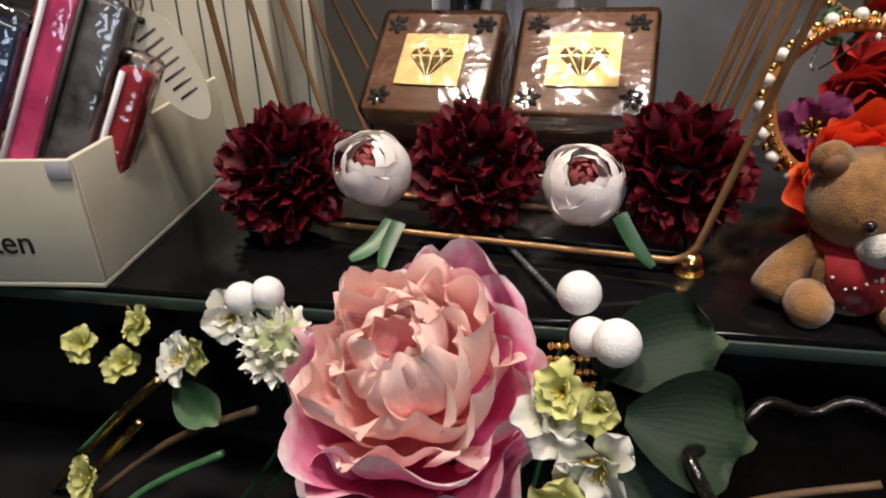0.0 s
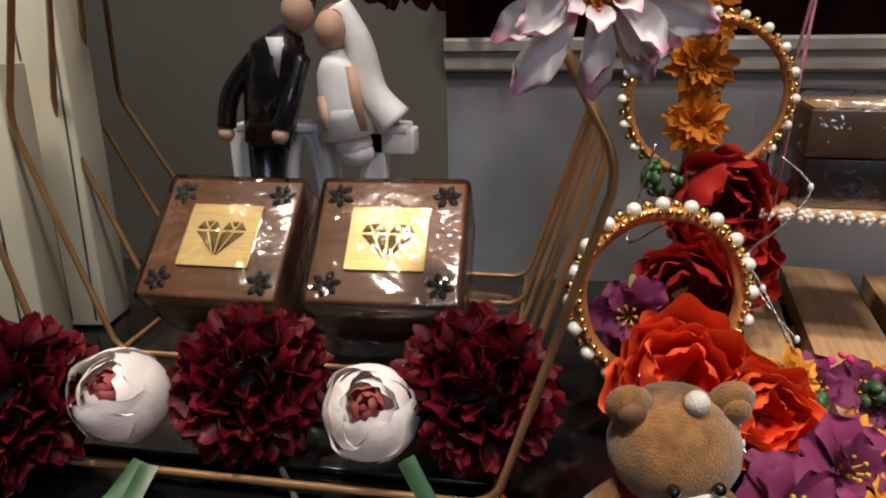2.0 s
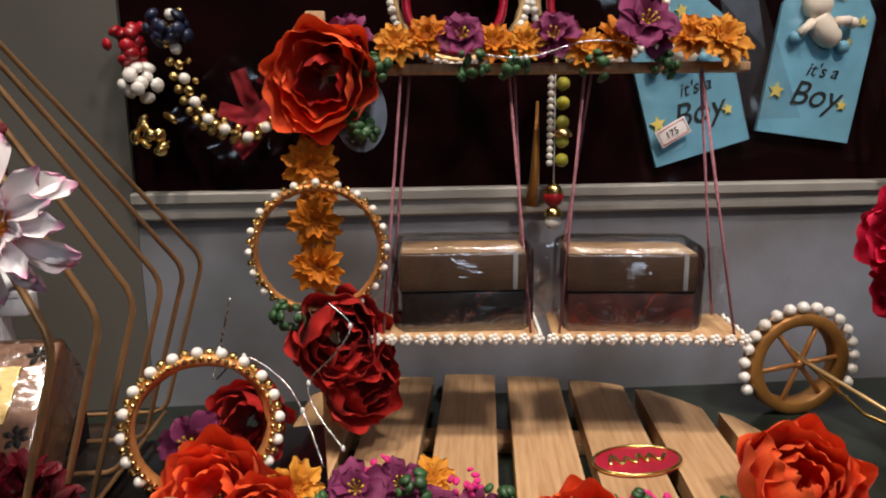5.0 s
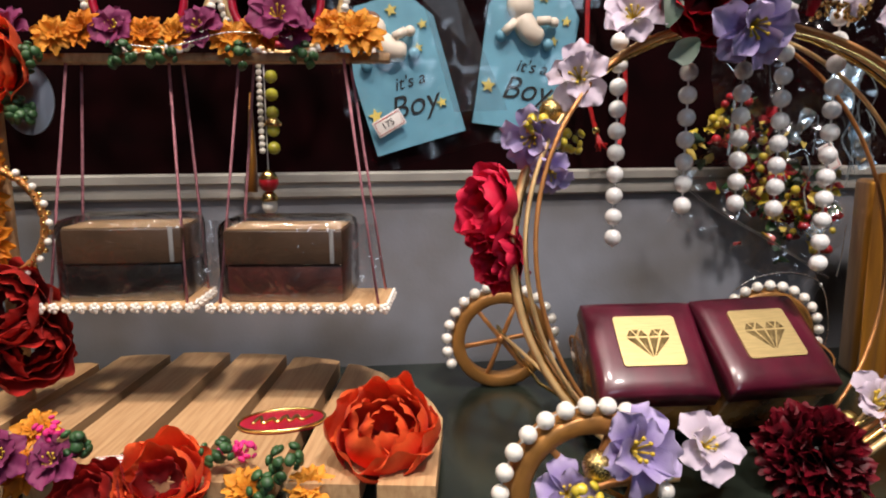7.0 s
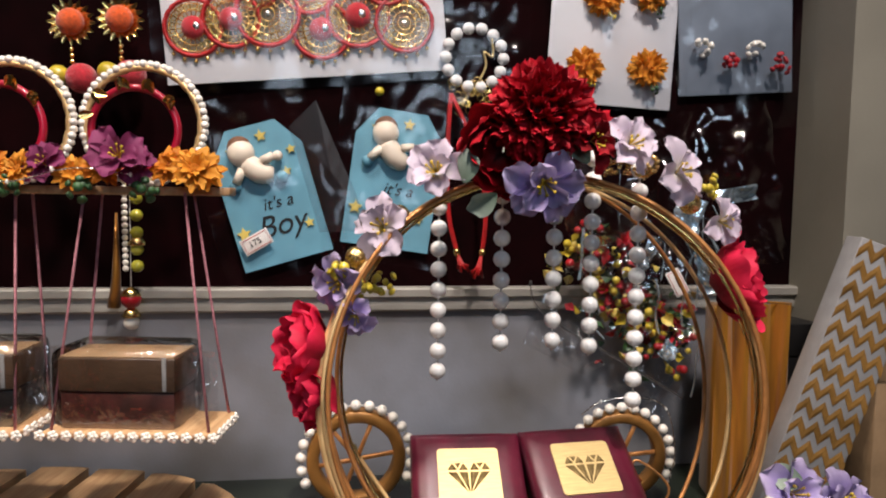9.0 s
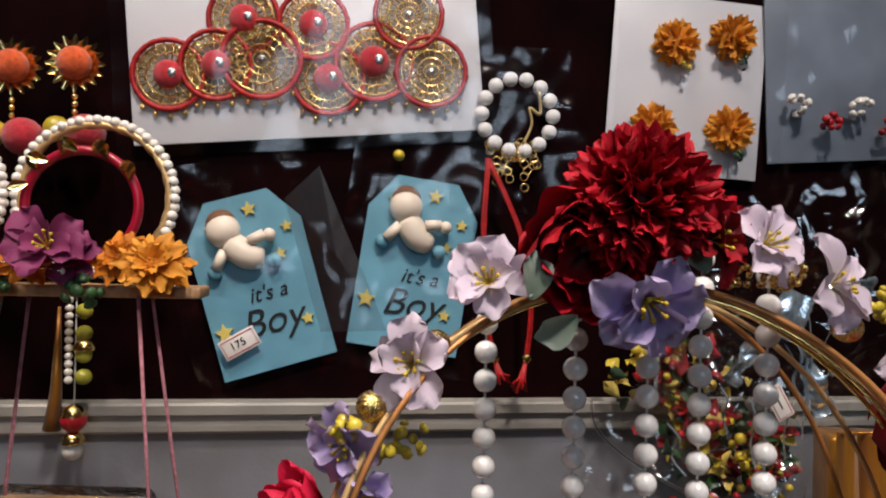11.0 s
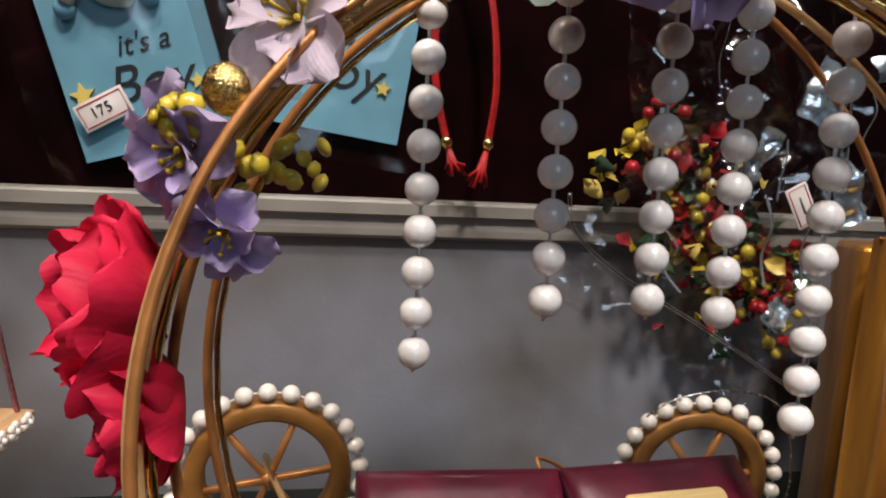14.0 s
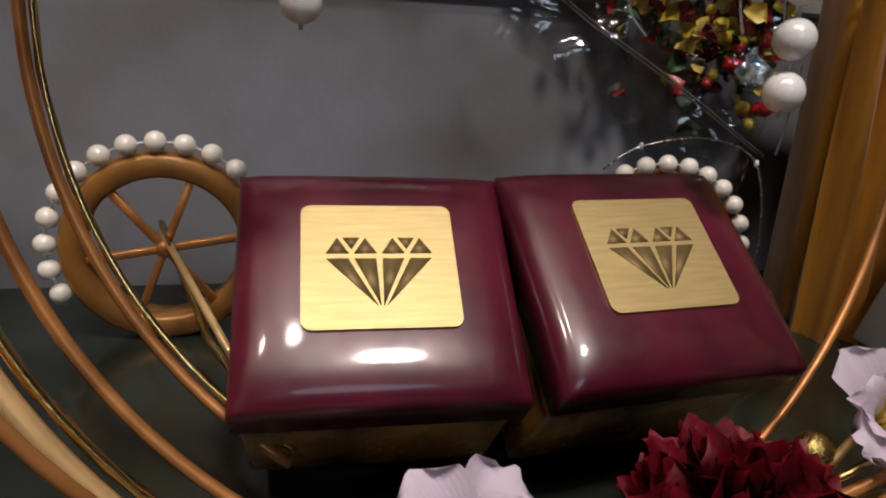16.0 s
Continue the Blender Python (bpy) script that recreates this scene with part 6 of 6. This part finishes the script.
wc = thing("earring_card", pose(0.4690, 0.4690, 0.4260, 88, -5, 0), "white card with red and gold filigree earrings in film", "jewellery card")
part("card", Acc().add(block(0.246, 0.118, 0.0015, 0.0004)), M_WHITECARD, wc)
fl = part("film", Acc().add(sheet(0.26, 0.14, 30, 18, 0.004, 22, 3), pose(0, 0, 0.016, -90, 0, 0)), M_CELLO, wc, "creased clear film")
fl.visible_shadow = False
for i, (x, z, r) in enumerate(((0.3700, 0.4170, 0.024), (0.4020, 0.4230, 0.024), (0.4330, 0.4260, 0.027), (0.4790, 0.4120, 0.025), (0.5110, 0.4230, 0.027), (0.5520, 0.4150, 0.025), (0.4200, 0.4550, 0.024), (0.4680, 0.4500, 0.024), (0.5350, 0.4560, 0.024))):
    em = pose(x + 0.004, 0.4640 - 0.0012 * (i % 3), z - 0.004 + 0.07 * (x - 0.464), 90, -4, 0)
    er = thing("earring", em, "round gold filigree earring with red rim and tiny bells", "earring", "filigree earrings")
    part("rim", Acc().add(tube(circle(None, r, 40), 0.0018, 7, True, 2500, 3)), M_RED, er, "red thread rim")
    fi = Acc()
    for q in (0.86, 0.62, 0.40, 0.22):
        fi.add(tube(circle(None, r * q, 36), 0.0008, 6, True))
    for k in range(20):
        a = math.tau * k / 20
        fi.add(tube([(r * 0.22 * math.cos(a), r * 0.22 * math.sin(a), 0), (r * 0.98 * math.cos(a + 0.08), r * 0.98 * math.sin(a + 0.08), 0)], 0.0006, 5))
        fi.add(tube(circle(None, r * 0.085, 10, Matrix.Translation((r * 0.74 * math.cos(a + 0.15), r * 0.74 * math.sin(a + 0.15), 0))), 0.0005, 5, True))
    part("filigree", fi, M_BRIGHTGOLD, er)
    if i % 3 != 2:
        part("pompom", Acc().add(ball(r * 0.42, 16, 10, sz=0.6)), M_POMRED, er, "red thread dome", Matrix.Translation((0, 0, 0.001)))
        part("mirror", Acc().add(ball(r * 0.16, 10, 6, sz=0.3)), M_SILVER, er, "tiny mirror", Matrix.Translation((0.003, 0, r * 0.25)))
    else:
        part("boss", Acc().add(ball(r * 0.14, 12, 8, sz=0.6)), M_SILVER, er)
    for k in range(5):
        a = radians(-130 + 20 * k)
        part("bell", Acc().add(ball(0.0019, 8, 6)).add(tube([(0, 0, 0), (0, 0.003, 0)], 0.0004, 5)), M_BRIGHTGOLD, er, m=Matrix.Translation(((r + 0.0045) * math.cos(a), (r + 0.0045) * math.sin(a), 0)))

yc = thing("flower_card", pose(0.7520, 0.4690, 0.4180, 90, 3, 0), "white card with yellow cloth flower earrings", "jewellery card")
part("card", Acc().add(block(0.122, 0.135, 0.0015, 0.0004)), M_WHITECARD, yc)
yf = part("film", Acc().add(sheet(0.13, 0.15, 22, 24, 0.004, 22, 41), pose(0, 0, 0.024, -90, 0, 0)), M_CELLO, yc, "clear film")
yf.visible_shadow = False
for i, (x, z) in enumerate(((0.7230, 0.3850), (0.7840, 0.3850), (0.7400, 0.4480), (0.7850, 0.4550))):
    carnation((x, 0.4620, z), (0, -1, 0.1), 0.0200, P_LIGHTORANGE, "mustard yellow cloth flower earring on a white card", "yellow flower earrings", 60, seed=50 + i, squash=0.5, name="flower_earring")
    leaf_cluster((x + 0.006, 0.4600, z - 0.019), "yellow and green bead drop of an earring", 0.0065, 7, M_GREEN if i % 2 else M_YELLOW, seed=90 + i, name="bead_drop")
bl = thing("blue_packet", pose(0.8720, 0.4670, 0.4300, 92, -4, 0), "pale blue jewellery card in glossy film", "packet")
part("card", Acc().add(block(0.115, 0.130, 0.0015, 0.0004)), M_PALEBLUE, bl)
f = part("film", Acc().add(sheet(0.14, 0.18, 26, 26, 0.008, 24, 9), pose(0, -0.01, 0.018, -90, 0, 0)), M_CELLO, bl, "creased glossy film")
f.visible_shadow = False
rng = random.Random(31)
for i in range(4):
    leaf_cluster((0.835 + 0.026 * i, 0.457, 0.405 - 0.012 * (i % 2)), "cluster of dark red and pearl beads on a card", 0.011, 12, M_REDBEAD if i % 2 else M_PEARL, seed=100 + i, name="bead_cluster")

br = thing("pearl_bracelet", pose(0.6200, 0.4620, 0.3860, 90, 0, 0), "white shell bead bracelet with a gold filigree pendant in film", "bracelet")
me = to_mesh("bead", ball(0.0056, 12, 8, sz=0.9), M_BERRY)
for i in range(14):
    a = math.tau * i / 14
    part("bead", me, None, br, m=Matrix.Translation((0.0265 * math.cos(a), 0.0265 * math.sin(a) + 0.003, 0)))
fi = Acc()
for k in range(40):
    a, q = rng.uniform(0, math.tau), rng.uniform(0.2, 1)
    c = (0.020 * q * math.cos(a) - 0.004, 0.020 * q * math.sin(a) - 0.038 + abs(math.cos(a)) * 0.010, 0.001)
    fi.add(tube(circle(None, 0.0030, 10, Matrix.Translation(c)), 0.0006, 5, True))
part("pendant", fi, M_BRIGHTGOLD, br, "gold filigree pendant")
part("lettering_bars", Acc().add(tube(smooth_line([(0.004, -0.018, 0.003), (0.010, -0.004, 0.003), (0.008, 0.008, 0.003), (0.016, 0.004, 0.003), (0.015, 0.020, 0.003)], 5), 0.0012, 6)), M_PLATE, br)
f = part("film", Acc().add(sheet(0.10, 0.12, 20, 22, 0.005, 30, 13), pose(0, -0.01, 0.010, -90, 0, 0)), M_CELLO, br, "clear film")
f.visible_shadow = False

# red thread tassels
for pts, e in (([(0.5980, 0.4550, 0.3560), (0.5950, 0.4500, 0.3100), (0.5960, 0.4480, 0.2500), (0.6040, 0.4460, 0.2140)], (0.610, 0.446, 0.196)), ([(0.5990, 0.4560, 0.3540), (0.6230, 0.4520, 0.3000), (0.6300, 0.4480, 0.2500), (0.6270, 0.4460, 0.2140)], (0.622, 0.446, 0.190))):
    rt = thing("red_tassel", pts[0], "red silk thread with a tassel and gold bead", "tassel", "red tassels")
    o = Vector(pts[0])
    for k in range(3):
        part("cord", Acc().add(tube(smooth_line([Vector(p) - o + Vector((0.0011 * (k - 1), 0.0005 * k, 0)) for p in pts], 6), 0.0011, 6)), M_RED, rt)
    part("gold_bead", Acc().add(ball(0.0036, 12, 8)), M_BRIGHTGOLD, rt, m=Matrix.Translation(Vector(pts[-1]) - o))
    b = Vector(pts[-1]) - o
    for k in range(9):
        part("fringe", Acc().add(tube([b, b.lerp(Vector(e) - o, 0.6) + Vector((0.002 * math.cos(k * 0.7), 0.002 * math.sin(k * 0.7), 0)), Vector(e) - o + Vector((0.0055 * math.cos(k * 0.7), 0.005 * math.sin(k * 0.7), 0.003 * (k % 3)))], 0.0011, 5)), M_RED, rt)

# pompom earrings left of the white card
for x, z in ((0.3180, 0.4080), (0.2790, 0.4040)):
    pp = thing("pompom_earring", pose(x, 0.4560, z, 90, 0, 0), "orange pompom earring with a gold petal rim and red drop", "earring", "pompom earrings")
    for k in range(16):
        part("gold_petal", petal(0.020, 0.0075, 0.3, 10, 1.2), M_BRIGHTGOLD, pp, m=petal_pose(k * 22.5, 12))
    part("orange_pompom", Acc().add(ball(0.0110, 18, 12, sz=0.8)), M_POMORANGE, pp, m=Matrix.Translation((0, 0, 0.006)))
    part("red_pompom", Acc().add(ball(0.0125, 18, 12)), M_POMRED, pp, m=Matrix.Translation((0.008, -0.046, 0.006)))
    part("yellow_pompom", Acc().add(ball(0.0085, 16, 10)), M_YELLOW, pp, m=Matrix.Translation((-0.010, -0.044, 0.006)))
    bead_row(pp, [(0.0, -0.022 - 0.005 * k, 0.004) for k in range(4)], 0.0024, M_BRIGHTGOLD, "gold_bead", 8, 6)

# potpourri bag behind the bead strands
pb = thing("potpourri_bag", (0.7380, 0.4480, 0.1800), "clear film bag of dried red, yellow and green flowers", "bag")
f1 = part("film", Acc().add(sheet(0.150, 0.15, 36, 34, 0.016, 20, 21), pose(0.022, -0.034, -0.012, 0, 28, 0)), M_CRINKLE, pb, "creased clear film")
f2 = part("film", Acc().add(sheet(0.20, 0.15, 40, 34, 0.018, 18, 27), pose(0.055, -0.030, 0.080, 0, -14, 0)), M_CRINKLE, pb, "creased clear film")
f1.visible_shadow = f2.visible_shadow = False
seam = smooth_line([(-0.075, -0.038, 0.012), (-0.070, -0.038, -0.008), (-0.044, -0.040, -0.030), (0.008, -0.041, -0.059), (0.066, -0.040, -0.094)], 6)
part("film_seam", Acc().add(tube(seam, 0.0011, 6)), M_MILKY, pb, "folded edge of the clear film")
rng = random.Random(77)
for g, mt in ((0, M_REDBEAD), (1, M_YELLOW)):
    for k in range(26):
        t, q = rng.uniform(0, 1), rng.gauss(0, 0.3)
        part("dried_berry", Acc().add(ball(rng.uniform(0.0028, 0.0044), 8, 6)), mt, pb, m=Matrix.Translation((-0.036 + 0.112 * t + q * 0.02, rng.uniform(-0.026, -0.016), 0.052 - 0.125 * t + q * 0.03)))
mats = [M_REDBEAD, M_YELLOW, M_GREEN, M_LEAFDARK, M_SCARF, M_STAR]
for g in range(6):
    acc = Acc()
    for k in range(46):
        t, s = rng.uniform(0, 1), rng.gauss(0, 0.42)
        x, z = -0.034 + 0.114 * t + s * 0.026, 0.050 - 0.135 * t + s * 0.036
        if t > 0.6:
            z += 0.10 * (t - 0.6)
        acc.add(petal(rng.uniform(0.009, 0.017), rng.uniform(0.007, 0.012), 0.4, rng.uniform(-30, 70), 1.5, 0.15, 3, 3), pose(x, rng.uniform(-0.022, -0.004), z, rng.uniform(0, 360), rng.uniform(0, 360), rng.uniform(0, 360)))
    part("dried_petals", acc, mats[g], pb)
# Strips added as the blue-white streaks that the film reflects.
for i in range(18):
    x, z = rng.uniform(-0.03, 0.10), rng.uniform(-0.05, 0.12)
    w, bend, drop = rng.uniform(0.0006, 0.0018), rng.uniform(-0.010, 0.014), rng.uniform(0.03, 0.06)
    mid = smooth_line([(x, -0.036, z), (x + bend * 0.6, -0.040, z - drop * 0.3), (x + bend * 0.3, -0.036, z - drop * 0.65), (x + bend, -0.039, z - drop)], 5)
    vv = [q + Vector((k * w, 0.0006 * k, 0.0)) for q in mid for k in (-1, 1)]
    part("foil_ribbon", (vv, [(2 * k, 2 * k + 1, 2 * k + 3, 2 * k + 2) for k in range(len(mid) - 1)], None), M_GLINT, pb, "thin blue strip standing in for a glint on the film")
# Shiny patches put in place of blue highlights on the creased film.
for x, z, w, h, turn in ((0.066, 0.070, 0.026, 0.034, 20), (0.110, 0.088, 0.040, 0.014, -10), (0.030, 0.036, 0.012, 0.030, 30), (0.086, 0.020, 0.014, 0.040, -24), (0.052, -0.052, 0.016, 0.016, 40)):
    part("foil_scrap", Acc().add(sheet(w, h, 10, 12, 0.007, 90, int(1000 * x))), M_GLINT, pb, "crumpled pale blue patch standing in for shine on the film", pose(x, -0.038, z, 0, turn, 0))
tag(Matrix.Translation((0.7950, 0.4080, 0.1905)) @ pose(0, 0, 0, 90, 60, 0))

# red ribbon packet and gold bead necklace behind the swing post
hp = thing("ribbon_packet", pose(0.0900, 0.4560, 0.2400, 90, 0, 0), "folded red satin ribbon in a clear film packet", "packet")
for x, y, w, h, turn in ((0.020, 0.006, 0.016, 0.050, -40), (0.004, 0.010, 0.014, 0.044, 16), (0.030, 0.016, 0.013, 0.040, 52), (0.006, -0.016, 0.014, 0.040, -44), (-0.004, -0.002, 0.012, 0.030, 70)):
    part("ribbon_loop", Acc().add(sheet(w, h, 8, 14, 0.004, 60, int(x * 1000) + 40), pose(0, 0, 0, -90, 0, 0)), M_SCARF, hp, m=pose(x, y, 0.004, 8, -12, turn))
f = part("film", Acc().add(sheet(0.075, 0.075, 24, 24, 0.007, 24, 33), pose(0, 0, 0.012, -90, 0, 0)), M_CELLO, hp, "clear film", m=pose(0, 0, 0, 0, 0, 45))
f.visible_shadow = False
nl = thing("bead_necklace", (0.0700, 0.4500, 0.2500), "gold and pearl bead necklace hung in clear film", "necklace")
loop = smooth_line([(-0.028, 0, 0.060), (-0.025, 0, 0.030), (-0.018, -0.002, 0.006), (-0.008, -0.004, -0.012), (0.006, -0.004, -0.022), (0.026, -0.003, -0.028), (0.040, -0.002, -0.016)], 5)
bead_row(nl, loop[::4], 0.0042, M_PEARL)
bead_row(nl, loop[2::4], 0.0040, M_BRIGHTGOLD, "gold_bead")
bead_row(nl, [p + Vector((-0.0065, 0.002, -0.003)) for p in map(Vector, loop[1::2])], 0.0036, M_GLITTER, "gold_bead")
bead_row(nl, [p + Vector((0.006, 0.003, 0.003)) for p in map(Vector, loop[::3])], 0.0028, M_BRIGHTGOLD, "small_gold_bead")
for i, (x, z) in enumerate(((0.018, 0.262), (0.026, 0.225), (0.010, 0.290), (0.040, 0.300))):
    leaf_cluster((x, 0.450, z), "cluster of white, gold and red beads on the board", 0.018, 16, (M_PEARL, M_BRIGHTGOLD, M_REDBEAD, M_NAVY)[i], seed=120 + i, name="bead_cluster")
wo = thing("oval_card", pose(0.1800, 0.3600, 0.2380, 90, 0, 6), "pale grey oval card behind the roses of the swing post", "card")
part("card", Acc().add(prism([(0.0165 * math.cos(a), 0.024 * math.sin(a)) for a in np.linspace(0, math.tau, 32, endpoint=False)], 0.002)), M_PALEBLUE, wo, smooth=False)

dish = thing("glass_dish", (0.118, 0.044, -0.022), "smoky glass dish with a wavy rim on black cloth", "dish")
rim = [(0.048 * math.cos(a) * (1 + 0.025 * math.cos(14 * a)), 0.030 * math.sin(a) * (1 + 0.025 * math.cos(14 * a)), 0.086 + 0.0015 * math.cos(14 * a)) for a in np.linspace(0, math.tau, 90, endpoint=False)]
part("rim", Acc().add(tube(rim, 0.0016, 8, True)), M_DISH, dish)
low = [(x * 0.7, y * 0.7, 0.0) for x, y, z in rim]
part("bowl", ([*rim, *low], [(i, (i + 1) % 90, 90 + (i + 1) % 90, 90 + i) for i in range(90)] + [tuple(range(90, 180))], None), M_DISH, dish)

# ---- at the pillar: gold satin bag, zigzag paper bag, dark boxes ----
gb = thing("gold_bag", pose(0.8480, 0.3800, 0.0, 0, 0, -12), "upright gold satin gift bag with soft folds", "bag")
v, f = [], []
NX, NZ = 26, 14
for j in range(NZ + 1):
    for i in range(NX + 1):
        x, z = -0.030 + 0.060 * i / NX, 0.178 * j / NZ
        v.append((x * (1 - 0.05 * math.sin(z * 17)), -0.010 + 0.007 * math.sin(i * 0.9 + z * 14) + 0.003 * math.sin(i * 2.3), z))
for j in range(NZ):
    for i in range(NX):
        a = j * (NX + 1) + i
        f.append((a, a + 1, a + NX + 2, a + NX + 1))
part("front_fold", (v, f, None), M_GOLDCLOTH, gb)
part("body", Acc().add(block(0.056, 0.030, 0.172, 0.004, 2), Matrix.Translation((0, 0.020, 0))), M_GOLDCLOTH, gb)
part("top_edge", Acc().add(tube([(-0.029, -0.010, 0.178), (0, -0.006, 0.179), (0.029, -0.010, 0.178)], 0.0010, 7)), M_GOLDCLOTH, gb)
zb = thing("zigzag_bag", pose(0.8560, 0.3420, 0.0, 0, 19, -4), "white paper bag with gold-brown zigzag print", "bag")
part("bag_body", Acc().add(block(0.056, 0.020, 0.240, 0.001)), M_WHITECHEV, zb)
for k in range(14):
    pts, zz = [], 0.008 + k * 0.0165
    up = [(-0.028 + 0.056 * i / 8, zz + (0.0095 if i % 2 else 0.0)) for i in range(9)]
    poly = up + [(x, z + 0.0085) for x, z in reversed(up)]
    nn = len(up)
    vv = [(x, -0.0104, z) for x, z in up] + [(x, -0.0104, z + 0.0085) for x, z in up] + [(x, -0.0108, z + 0.0037) for x, z in up]
    part("zigzag_stripe", (vv, [q for i in range(nn - 1) for q in ((i, i + 1, 2 * nn + i + 1, 2 * nn + i), (2 * nn + i, 2 * nn + i + 1, nn + i + 1, nn + i))], None), M_CHEV, zb, smooth=False)
for x, y, w, h, mt, lab in ((0.905, 0.425, 0.050, 0.153, M_BLACKBOX, "tall black gift box beside the pillar"), (0.994, 0.310, 0.050, 0.160, M_BLACKBOX, "tall black gift box beside the pillar"), (0.946, 0.350, 0.040, 0.150, M_KRAFT, "narrow kraft gift box beside the pillar")):
    bb = thing("upright_box", pose(x, y, 0, 0, 0, 3), lab, "gift box", "upright gift boxes")
    part("body", Acc().add(block(w, 0.040, h - 0.03, 0.001)), mt, bb)
    part("lid", Acc().add(block(w + 0.002, 0.042, 0.030, 0.001), Matrix.Translation((0, 0, h - 0.03))), mt, bb)
for o in list(bpy.data.objects):
    if o.type == "MESH" and not o.data.polygons:
        bpy.data.objects.remove(o)
